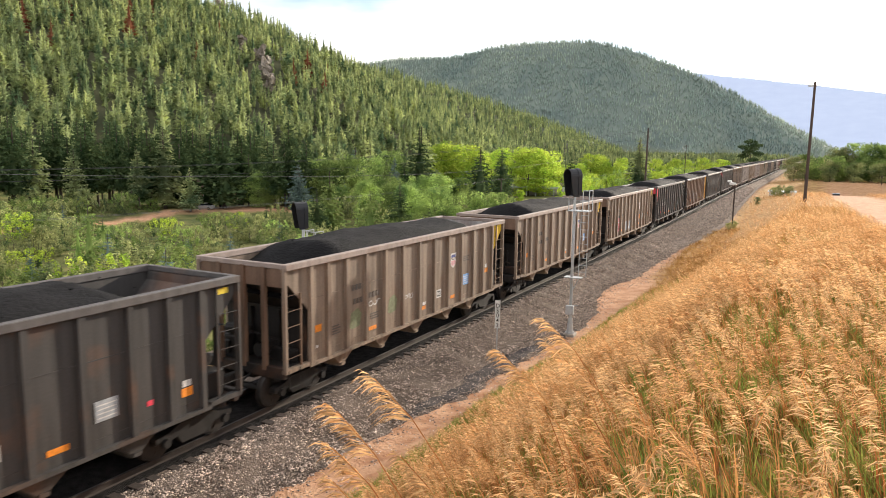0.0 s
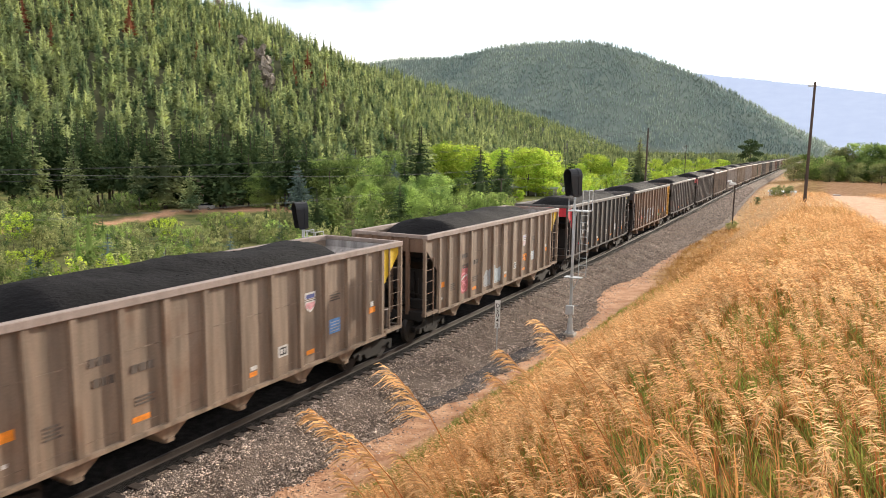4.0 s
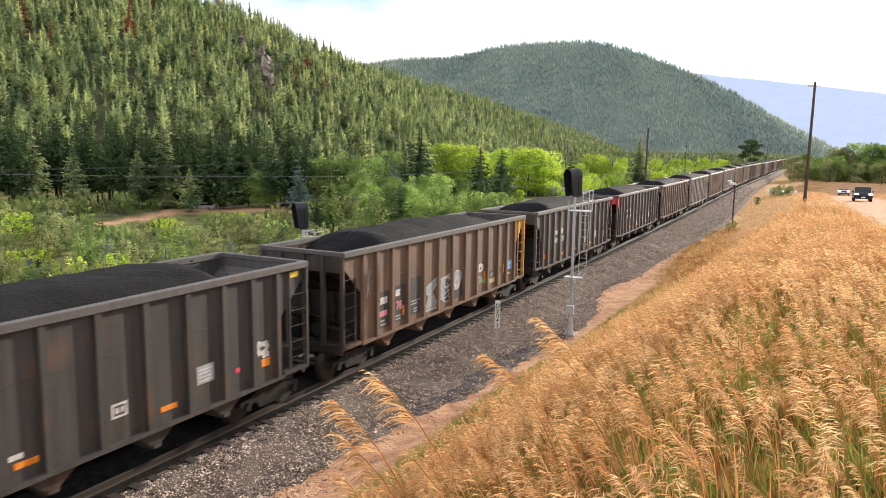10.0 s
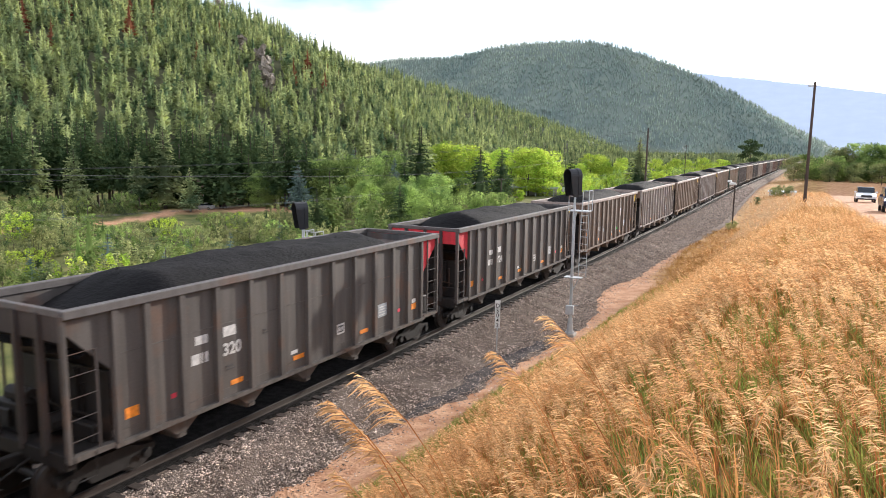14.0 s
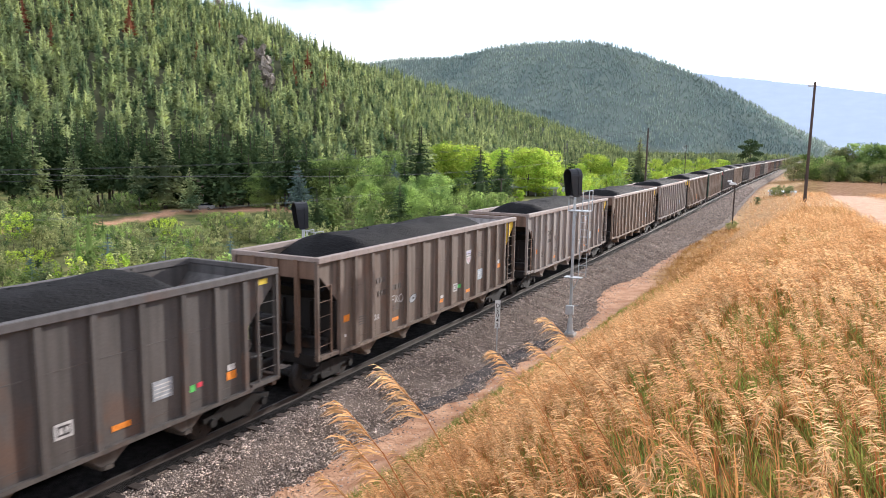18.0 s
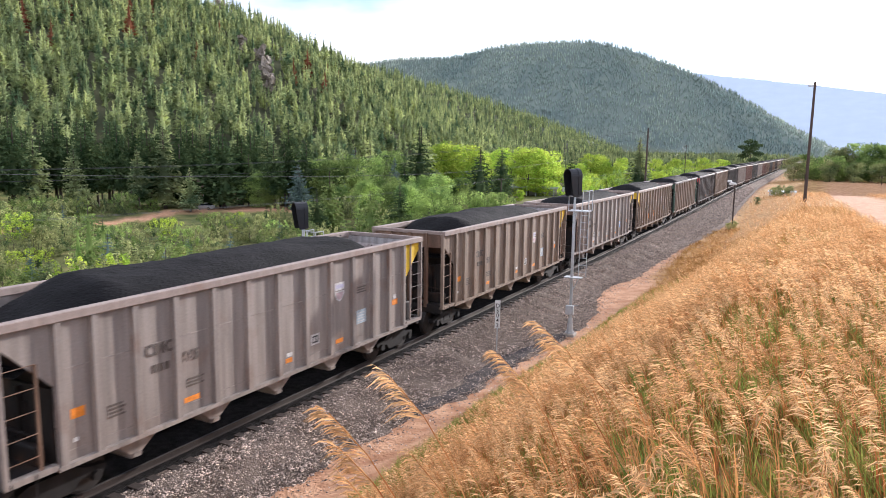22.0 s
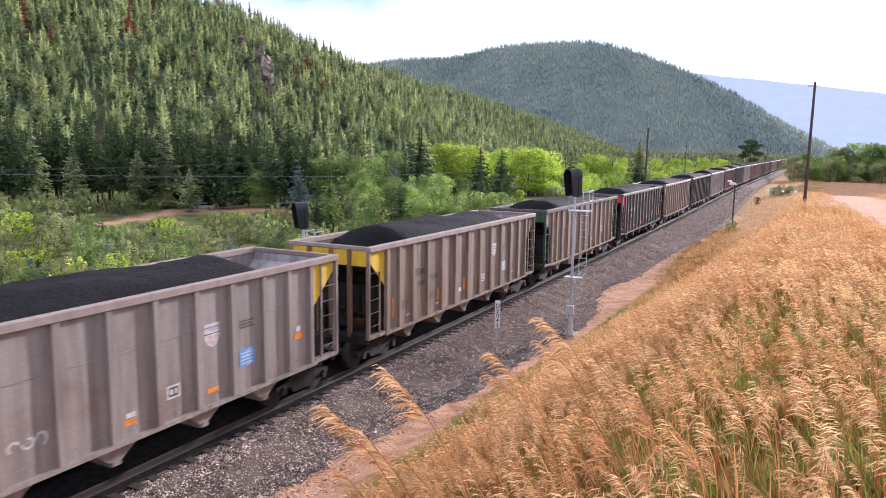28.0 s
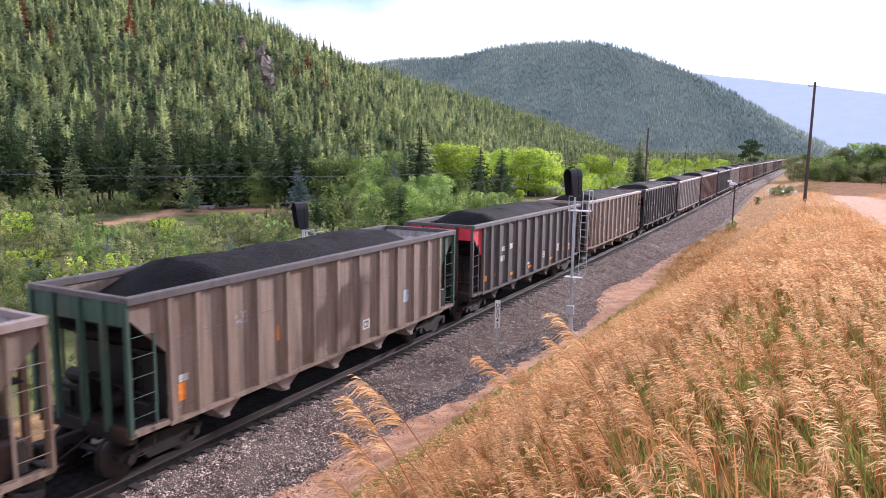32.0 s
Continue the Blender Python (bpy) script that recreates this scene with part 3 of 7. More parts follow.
PAINTS = {
    "taupe": wagon_paint("taupe_wagon_paint", (0.28, 0.21, 0.157)),
    "umber": wagon_paint("dark_taupe_wagon_paint", (0.195, 0.146, 0.114), dirt=.5),
    "grey": wagon_paint("light_grey_wagon_paint", (0.31, 0.265, 0.235), dirt=.35),
    "brown": wagon_paint("brown_wagon_paint", (0.2, 0.125, 0.085)),
    "char": wagon_paint("charcoal_wagon_paint", (0.066, 0.061, 0.058), dirt=.35),
    "slate": wagon_paint("brownish_charcoal_wagon_paint", (0.105, 0.092, 0.084), dirt=.35),
    "black": wagon_paint("black_wagon_paint", (0.06, 0.05, 0.048), dirt=.35),
    "rust": wagon_paint("rust_red_wagon_paint", (0.17, 0.09, 0.07)),
    "green": wagon_paint("faded_green_wagon_paint", (0.058, 0.11, 0.078)),
    "yellow": wagon_paint("faded_yellow_paint", (0.72, 0.47, 0.03), dirt=.2),
    "ochre": wagon_paint("ochre_paint", (0.62, 0.33, 0.05), dirt=.3),
    "red": wagon_paint("faded_red_paint", (0.62, 0.045, 0.06), dirt=.2),
    "chord_light": wagon_paint("dusty_top_rail", (0.31, 0.245, 0.212), dirt=.2),
    "chord_dark": wagon_paint("sooty_top_rail", (0.11, 0.098, 0.093), dirt=.25),
    "inside_dark": wagon_paint("sooty_wagon_lining", (0.1, 0.092, 0.088), dirt=.4),
    "inside": wagon_paint("worn_wagon_lining", (0.42, 0.385, 0.365), dirt=.5),
}
# grimy steel, blackened further to hold the shade of end bays and underframe
SHADE_STEEL = wagon_paint("grimy_shaded_underframe", (0.022, 0.019, 0.018), dirt=.4)
DECAL = {k: principled("decal_" + k, c, 0.6, 0, 0.3, 9, 60, 0.05) for k, c in dict(
    orange=(0.85, 0.27, 0.02), white=(0.62, 0.6, 0.58), blue=(0.16, 0.36, 0.72), pale=(0.42, 0.5, 0.55), red=(0.7, 0.05, 0.09),
    dark=(0.05, 0.045, 0.045), pink=(0.72, 0.25, 0.3), green=(0.12, 0.6, 0.12), yellow=(0.75, 0.55, 0.03), navy=(0.06, 0.08, 0.25),
    worn=(0.12, 0.095, 0.08), moss=(0.2, 0.22, 0.12), lilac=(0.5, 0.48, 0.62), blush=(0.6, 0.45, 0.45), rose=(0.5, 0.13, 0.14), silver=(0.36, 0.38, 0.4), cream=(0.55, 0.42, 0.2)).items()}

# paint of the body, trim at the rear end, trim at the leading end, decals
STYLES = {}


def decal_bm(y0, y1, z0, z1, x=1.468, t=.004):
    return lambda: boxes((x - t, x + t, y0, y1, z0, z1))


def panel_span(k, a=0.0, b=1.0):
    """The y span of the flat between rib k and the next one."""
    y0, y1 = RIB_Y[k] + .11, RIB_Y[k + 1] - .11
    return y0 + (y1 - y0) * a, y0 + (y1 - y0) * b


def text_part(body, size, y, z, material, parent, x=1.475, name="number"):
    """Lettering on the side facing +x."""
    cu = bpy.data.curves.new(name, "FONT")
    cu.body, cu.size, cu.extrude, cu.offset = body, size * 1.3, .002, .012
    ob = bpy.data.objects.new(name, cu)
    me = bpy.data.meshes.new_from_object(ob)
    bpy.data.objects.remove(ob)
    me.materials.append(material)
    ob = new(name, me)
    ob.parent = parent
    ob.matrix_local = Matrix(((0, 0, 1, x), (1, 0, 0, y), (0, 1, 0, z), (0, 0, 0, 1)))
    return ob


def scrawl(car, material, y0, z0, w, h, seed, name="graffiti"):
    """A loose spray-painted squiggle of flat strokes."""
    rng = random.Random(seed)
    bm = bmesh.new()
    n = max(3, int(w / .22))
    for k in range(n):
        cy, cz = y0 + w * (k + .5) / n, z0 + h / 2
        a0 = rng.uniform(0, 6)
        span = rng.uniform(3, 5.6)
        ry, rz = w / n * .5, h * .5 * rng.uniform(.7, 1)
        th = rng.uniform(.025, .05)
        prev = None
        for s in range(11):
            a = a0 + span * s / 10
            o = (cy + ry * math.cos(a), cz + rz * math.sin(a))
            i = (cy + (ry - th) * math.cos(a), cz + (rz - th) * math.sin(a))
            cur = [bm.verts.new((1.4655, *o)), bm.verts.new((1.4655, *i))]
            if prev:
                bm.faces.new((prev[0], cur[0], cur[1], prev[1]))
            prev = cur
    bmesh.ops.recalc_face_normals(bm, faces=bm.faces)
    bmesh.ops.solidify(bm, geom=bm.faces[:], thickness=.004)
    return part(name, bm, material, car, "spray-painted scrawl")


def shield(car, y, z, vivid=False, w=.46, h=.56):
    """A plain shield emblem: pale field, red stripes below, blue band on top."""
    o = [(y - w / 2, z + h / 2), (y - w / 2, z - h * .1), (y - w * .3, z - h * .36), (y, z - h / 2), (y + w * .3, z - h * .36), (y + w / 2, z - h * .1), (y + w / 2, z + h / 2)]
    e = part("emblem", prism(o, 1.464, 1.4685), DECAL["white"], car, "sun-bleached shield emblem")
    part("emblem_band", boxes((1.4685, 1.4695, y - w * .4, y + w * .4, z + h * .2, z + h * .4)), DECAL["navy" if vivid else "lilac"], e)
    part("emblem_line", boxes((1.4685, 1.4695, y - w * .5, y + w * .5, z + h * .06, z + h * .1)), DECAL["worn"], e)
    part("emblem_field", prism([(y - w * .4, z - h * .02), (y - w * .28, z - h * .3), (y, z - h * .42), (y + w * .28, z - h * .3), (y + w * .4, z - h * .02)], 1.4685, 1.4695), DECAL["blush"], e)
    if vivid:
        for k in range(5):
            yy = y + (k - 2) * w * .17
            part("stripe", boxes((1.4695, 1.4702, yy - .02, yy + .02, z - h * (.36 - .05 * abs(k - 2)), z)), DECAL["pink"], e)


def ragged_patch(car, k, material, z0, z1):
    """A blotch of rolled-on paint with an uneven top edge."""
    rng = random.Random(k)
    y0, y1 = panel_span(k, 0, 1)
    o = [(y0, SILL + z0), (y1, SILL + z0)]
    for i in range(9):
        o.append((y1 + (y0 - y1) * i / 8, SILL + z1 - rng.uniform(0, .25)))
    part("patch", prism(o, 1.464, 1.4665), material, car, "blotch of pale overpaint")


def block_graffiti(car, y0, z0, w, h, n, fill, seed):
    """Sprayed block shapes: pale filled forms with a dark outline."""
    rng = random.Random(seed)
    for k in range(n):
        cy, cz = y0 + w * (k + .5) / n, z0 + h * .5 + rng.uniform(-.05, .05) * h
        pts = []
        for i in range(9):
            a = 6.283 * i / 9 + rng.uniform(-.2, .2)
            r = rng.uniform(.7, 1.15)
            pts.append((cy + r * w / n * .62 * math.cos(a), cz + r * h * .5 * math.sin(a)))
        out = [(cy + (py - cy) * 1.13, cz + (pz - cz) * 1.1) for py, pz in pts]
        lay = .0012 * k
        g = part("graffiti", prism(out, 1.464, 1.466 + lay), DECAL["dark"], car, "dark outline of sprayed graffiti")
        part("fill", prism(pts, 1.466 + lay, 1.4668 + lay), DECAL[fill], g)
        inner = [(cy + (py - cy) * .35 + rng.uniform(-.04, .04), cz + (pz - cz) * .3) for py, pz in pts]
        part("counter", prism(inner, 1.4668 + lay, 1.4674 + lay), DECAL["dark"], g)


def stroke(car, pts, width, material, x=1.4655, name="graffiti", label="sprayed graffiti stroke"):
    """One flat paint stroke along (y, z) points."""
    bm = bmesh.new()
    prev = None
    n = len(pts)
    for k, (y, z) in enumerate(pts):
        a, b = pts[max(0, k - 1)], pts[min(n - 1, k + 1)]
        d = Vector((b[0] - a[0], b[1] - a[1])).normalized() * width / 2
        row = [bm.verts.new((x + e, y - d.y * q, z + d.x * q)) for q, e in ((1, 0), (-1, 0), (1, .002), (-1, .002))]
        if prev:
            for i, j in ((0, 1), (1, 3), (3, 2), (2, 0)):
                bm.faces.new((prev[i], prev[j], row[j], row[i]))
        else:
            bm.faces.new((row[0], row[1], row[3], row[2]))
        prev = row
    bm.faces.new((prev[0], prev[2], prev[3], prev[1]))
    bmesh.ops.recalc_face_normals(bm, faces=bm.faces)
    return part(name, bm, material, car, label)


def arc(cy, cz, ry, rz, a0, a1, n=14):
    return [(cy + ry * math.cos(radians(a0 + (a1 - a0) * k / n)), cz + rz * math.sin(radians(a0 + (a1 - a0) * k / n))) for k in range(n + 1)]


def burner(car, y, z):
    """The large silver and black piece: angular filled forms with pale outlines and loops."""
    forms = [("silver", [(0, .82), (.93, 1.1), (.95, .88), (.55, .62), (.95, .1), (.95, -.02), (.02, -.02), (.32, .55), (.02, .62)]),
             ("dark", [(.97, .0), (.97, .8), (1.25, .85), (1.22, .45), (1.3, 0)]),
             ("silver", [(1.12, .3), (1.2, .98), (1.95, 1.08), (1.7, .62), (1.98, .05), (1.55, .08)]),
             ("dark", [(1.55, .05), (1.62, .9), (1.95, .95), (1.97, .05)]),
             ("dark", [(2.1, .02), (2.1, .85), (2.5, .98), (3.05, .75), (3.1, .05)]),
             ("silver", [(2.2, .4), (2.3, .9), (2.62, 1.15), (2.95, 1.0), (2.9, .6), (2.6, .35)])]
    for k, (mat, o) in enumerate(forms):
        x = 1.464 + .0014 * k
        part("graffiti", prism([(y + a, z + b) for a, b in o], x, x + .002), DECAL[mat], car, "large silver and black graffiti lettering")
    x = 1.4745
    for o in (forms[0][1] + forms[0][1][:1], forms[2][1] + forms[2][1][:1]):
        stroke(car, [(y + a, z + b) for a, b in o], .035, DECAL["white"], x)
    stroke(car, arc(y + 1.75, z + .8, .26, .2, 20, 330), .04, DECAL["white"], x)
    stroke(car, arc(y + 2.6, z + .82, .34, .3, -30, 320), .04, DECAL["white"], x)
    stroke(car, arc(y + 2.62, z + .62, .24, .2, 40, 360), .035, DECAL["white"], x)
    stroke(car, [(y + 1.45, z + .2), (y + 1.8, z + .28), (y + 1.5, z + .36), (y + 1.9, z + .48)], .04, DECAL["white"], x)
    stroke(car, arc(y + 3.2, z + .45, .18, .42, -80, 80), .04, DECAL["silver"], x)


def pink_tag(car, y, z):
    """A rose-red sprayed patch with two pale pink loops."""
    part("graffiti", prism([(y + a, z + b) for a, b in ((.05, .1), (.3, -.02), (.72, .06), (.78, .4), (.66, .62), (.72, .95), (.5, 1.12), (.22, 1.0), (.08, .6))], 1.464, 1.466), DECAL["rose"], car, "rose-red sprayed patch")
    stroke(car, arc(y + .4, z + .62, .27, .17, 200, 560), .07, DECAL["pink"], 1.467)
    stroke(car, arc(y + .38, z + .24, .2, .16, 0, 350), .06, DECAL["pink"], 1.467)
    stroke(car, [(y + .15, z + .55), (y + .4, z + .66), (y + .66, z + .7)], .07, DECAL["white"], 1.4685)


def chalk_tag(car, y, z, mat="white"):
    """A quick chalky tag: angular letters that run into one another."""
    stroke(car, [(y, z), (y + .05, z + .24), (y + .22, z + .25)], .03, DECAL[mat])
    stroke(car, [(y + .04, z + .13), (y + .18, z + .14)], .03, DECAL[mat])
    stroke(car, [(y + .26, z), (y + .3, z + .24), (y + .42, z + .18), (y + .32, z + .12), (y + .46, z)], .03, DECAL[mat])
    stroke(car, arc(y + .62, z + .1, .13, .13, 60, 400), .035, DECAL[mat])


TAGS = {"burner": burner, "pink_tag": pink_tag, "chalk_tag": chalk_tag}


def wagon(n, y, style):
    paint = PAINTS[style["body"]]
    rear, lead = PAINTS[style.get("rear", style["body"])], PAINTS[style.get("lead", style["body"])]
    chord = PAINTS[style.get("chord", "chord_dark" if style["body"] in ("char", "slate", "black", "brown") else "chord_light")]
    car = tagged(new("coal_wagon"), style["label"], "coal wagon", "wagons of the coal train")
    car.location = (0, y, 0)
    # end posts and panels get a darker paint: the rear end's shade, painted in
    end_shade = PAINTS["brown"] if style["body"] in ("taupe", "grey", "umber") else PAINTS["black"] if style["body"] in ("char", "slate") else paint
    flip = math.pi                     # the far side: turned about the wagon's middle
    far = (0, LEN, 0)
    for at, rz in (((0, 0, 0), 0.0), (far, flip)):
        piece("side_sheet", "side_sheet", side_sheet_bm, paint, car, at, rz)
        piece("seam", "seam", seam_bm, paint, car, at, rz)
        piece("top_chord", "top_chord", chord_bm, chord, car, at, rz)
        piece("side_sill", "side_sill", sill_bm, paint, car, at, rz)
    for k in range(RIB_N):
        piece("side_rib", "side_rib", rib_bm, paint, car, (0, RIB_Y[k], 0))
        if n < 16:
            piece("side_rib", "side_rib", rib_bm, paint, car, (0, RIB_Y[k], 0), flip)
    for at, rz, trim in (((0, 0, 0), 0.0, rear), (far, flip, lead)):
        piece("end_chord", "end_chord", end_chord_bm, chord, car, at, rz)
        piece("end_panel", "end_panel", end_panel_bm, end_shade if trim is paint else trim, car, at, rz)
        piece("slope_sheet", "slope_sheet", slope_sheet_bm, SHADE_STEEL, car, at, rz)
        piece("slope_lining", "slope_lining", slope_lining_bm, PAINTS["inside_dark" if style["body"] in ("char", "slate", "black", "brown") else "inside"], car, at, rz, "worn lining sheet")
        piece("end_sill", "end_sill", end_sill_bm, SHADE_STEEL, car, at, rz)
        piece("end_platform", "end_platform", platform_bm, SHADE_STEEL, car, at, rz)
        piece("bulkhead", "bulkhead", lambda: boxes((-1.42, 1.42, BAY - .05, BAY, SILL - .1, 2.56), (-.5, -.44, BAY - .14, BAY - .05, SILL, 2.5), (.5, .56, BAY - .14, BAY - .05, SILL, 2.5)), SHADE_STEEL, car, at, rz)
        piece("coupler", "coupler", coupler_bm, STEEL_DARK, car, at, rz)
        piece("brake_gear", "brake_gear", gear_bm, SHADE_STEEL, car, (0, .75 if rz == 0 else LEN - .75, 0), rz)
        for px in (-.75, .1, .8):
            piece("end_post", "end_post", end_post_bm, trim if style.get("posts") else end_shade, car,
                  (px, 0 if rz == 0 else LEN, 0), rz)
        piece("corner_post", "corner_post", corner_post_bm, trim if style.get("posts") else paint, car, at, rz)
        piece("inner_post", "inner_post", inner_post_bm, trim if style.get("posts") else end_shade, car, at, rz)
        for z in RUNGS:
            if rz == 0 or n < 0:
                piece("rung", "rung", rung_bm, trim if style.get("posts") else end_shade, car, (0, at[1], z), rz)
        piece("stirrup", "stirrup", stirrup_bm, STEEL_DARK, car, at, rz)
    # the same corners mirrored, on the other diagonal
    for at, rz, trim in ((far, 0.0, lead), ((0, 0, 0), flip, rear)):
        s = 1 if rz == 0 else -1
        key = "m"
        piece("corner_post", "corner_post" + key, lambda: boxes((1.49, HALF - .02, -.06, .02, SILL - .05, TOP - .1), (1.44, 1.49, -.1, .02, SILL - .05, TOP - .1)),
              trim if style.get("posts") else paint, car, at, rz)
        piece("inner_post", "inner_post" + key, lambda: boxes((1.475, HALF - .06, -.71, -.66, SILL, TOP - .17)),
              trim if style.get("posts") else paint, car, at, rz)

        for z in RUNGS:
            if rz == 0:
                piece("rung", "rung_far", rung_far_bm, trim if style.get("posts") else paint, car, (0, at[1], z), rz)
    for k, f in enumerate(CHUTES):
        piece("hopper", "hopper", hopper_bm, PAINTS[style.get("chute", style["body"])], car, (0, f, 0))
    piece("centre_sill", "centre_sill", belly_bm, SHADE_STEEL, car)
    piece("coal_load", "coal_load%d" % (n % 5), coal_bm(n % 5 + 1), COAL, car, label="heaped black coal")
    wheels = []
    for ty in (1.1, LEN - 1.1):
        truck = piece("truck", "bolster", bolster_bm, STEEL_DARK, car, (0, ty, 0))
        piece("side_frame", "side_frame", side_frame_bm, STEEL_DARK, truck)
        piece("side_frame", "side_frame", side_frame_bm, STEEL_DARK, truck, rz=flip)
        for dy in (-.88, .88):
            ax = piece("wheelset", "wheelset", wheelset_bm, WHEEL_STEEL, truck, (0, dy, WHEEL_R))
            wheels.append((ax, dy))
    trim_panels(car, style, rear, lead)
    return car, wheels


def wheelset_bm():
    bm = axle_bm()
    for s in (1, -1):
        w = wheel_bm()
        me = bpy.data.meshes.new("w")
        w.to_mesh(me)
        w.free()
        me.transform(Matrix.Rotation(math.pi if s < 0 else 0, 4, "Z"))
        bm.from_mesh(me)
        bpy.data.meshes.remove(me)
    return bm


def corner_plate_bm(lead):
    def make():
        o = [(.1, TOP - .17), (.1, TOP - .44), (BAY - .03, TOP - 1.33), (BAY - .03, TOP - .17)]
        if lead:
            o = [(LEN - a, b) for a, b in o][::-1]
        return prism(o, 1.463, 1.468)
    return make


def trim_panels(car, style, rear, lead):
    if style.get("rear_plate"):
        piece("corner_plate", "corner_plate_r", corner_plate_bm(False), PAINTS[style["rear_plate"]], car, label="painted corner panel")
    if style.get("lead_plate"):
        piece("corner_plate", "corner_plate_l", corner_plate_bm(True), PAINTS[style["lead_plate"]], car, label="painted corner panel")
    for k, (name, mat, span, z0, z1) in enumerate(style.get("decals", ())):
        y0, y1 = span
        part(name, boxes((1.464, 1.4665 + .0004 * k, y0, y1, z0, z1)), DECAL[mat], car)
    for mat, y0, z0, w, h, seed in style.get("scrawls", ()):
        scrawl(car, DECAL[mat], y0, z0, w, h, seed)
    for k, mat, z0, z1 in style.get("patches", ()):
        ragged_patch(car, k, DECAL[mat], z0, z1)
    for k, a, b, z0, z1 in style.get("smudges", ()):
        y0, y1 = panel_span(k, a, b)
        part("smudge", prism([(y0, SILL + z0 + .08), (y0 + .15, SILL + z0), (y1 - .1, SILL + z0 + .05), (y1, SILL + z1 - .2), (y1 - .2, SILL + z1), (y0 + .1, SILL + z1 - .1)], 1.464, 1.4665),
             DECAL["moss"], car, "faint green overpainted smudge")
    for y, z in style.get("shields", ()):
        shield(car, y, z, style.get("vivid", False))
    for kind, ty, tz in style.get("tags", ()):
        TAGS[kind](car, ty, tz)
    for args in style.get("blocks", ()):
        block_graffiti(car, *args)
    for body, size, y, z, mat in style.get("texts", ()):
        text_part(body, size, y, z, DECAL[mat], car)

GAPS = {"taupe": "taupe-brown", "grey": "light grey", "brown": "rusty brown", "char": "charcoal", "black": "sooty black", "rust": "rust-red"}


def span(k, a, b, z0, z1, name, mat):
    """A flat mark on panel k, heights above the side sill."""
    return (name, mat, panel_span(k, a, b), SILL + z0, SILL + z1)


def data_box(k, z=.42, a=.15):
    return [span(k, a, a + .42, z, z + .3, "data_box", "white"), span(k, a + .06, a + .36, z + .05, z + .25, "data_frame", "dark"),
            span(k, a + .1, a + .2, z + .09, z + .21, "data_mark", "white"), span(k, a + .25, a + .32, z + .09, z + .21, "data_mark", "white")]


def low_bar(k, a=.1, b=.6, mat="orange"):
    return [span(k, a, b, .2, .32, "reflector", mat)]


def placard(k, mat, z=.55, a=.15, b=.75, lines=True):
    out = [span(k, a, b, z, z + .42, "placard", mat)]
    if lines:
        out += [span(k, a + .06, b - .06, z + .06 + .085 * i, z + .085 + .085 * i, "placard_line", "white") for i in range(4)]
    return out


def worn_text(k, z, n=3, a=.2, w=.14, h=.17, mat="worn"):
    return [span(k, a + i * (w + .06), a + i * (w + .06) + w, z, z + h, "lettering_bar", mat) for i in range(n)]


def fine_print(k, z, rows=3, a=.2, b=.75, mat="worn"):
    return [span(k, a, b - .08 * (i % 2), z + .075 * i, z + .1 + .075 * i - .06, "fine_print", mat) for i in range(rows)]


def taupe_marks(mat="blue", number=True, text="worn"):
    out = [span(0, .2, .75, .75, .95, "reflector", "orange"), span(0, .25, .45, .3, .38, "label", "white")] + low_bar(3) + low_bar(6, .2, .5) \
        + [span(6, .25, .5, .36, .46, "label", "white")] + data_box(7) + low_bar(8, .2, .6) + placard(9, mat) + fine_print(9, 1.5, 3) \
        + [span(11, .2, .7, .75, .93, "reflector", "orange"), span(11, .3, .55, .95, 1.1, "label", "white")] + fine_print(1, .5, 4) + fine_print(3, .55, 3)
    if number:
        out += worn_text(2, 1.62, 3, .25, .16) + worn_text(2, 1.2, 3, .35, .15) + worn_text(3, 1.25, 3, .12, .17)
    return out


def char_marks():
    return [span(0, .15, .75, .35, .58, "reflector", "orange"), span(1, .7, .9, .42, .53, "red_dot", "red"), span(2, .35, .8, 1.42, 1.62, "lettering_bar", "white"),
            span(3, .12, .58, 1.42, 1.66, "lettering_bar", "white"), span(2, .2, .5, .98, 1.22, "lettering_bar", "white"), span(2, .55, .62, .98, 1.22, "lettering_bar", "white"),
            span(2, .68, .8, .98, 1.22, "lettering_bar", "white"), span(5, .35, .65, .38, .48, "label", "white"), span(10, .35, .55, .45, .56, "red_dot", "red"),
            span(11, .3, .75, .35, .55, "reflector", "orange"), span(11, .35, .7, .58, .72, "label", "white")] + low_bar(3, .35, .8) + low_bar(5, .45, .95) \
        + low_bar(8, .25, .75) + data_box(7, .45) + placard(9, "silver", .5) + fine_print(3, .6, 2, .2, .5, "dark") + fine_print(4, 1.2, 2, .4, .6, "dark")


LABEL = ("label", "yellow", (LEN - .62, LEN - .3), TOP - .38, TOP - .24)


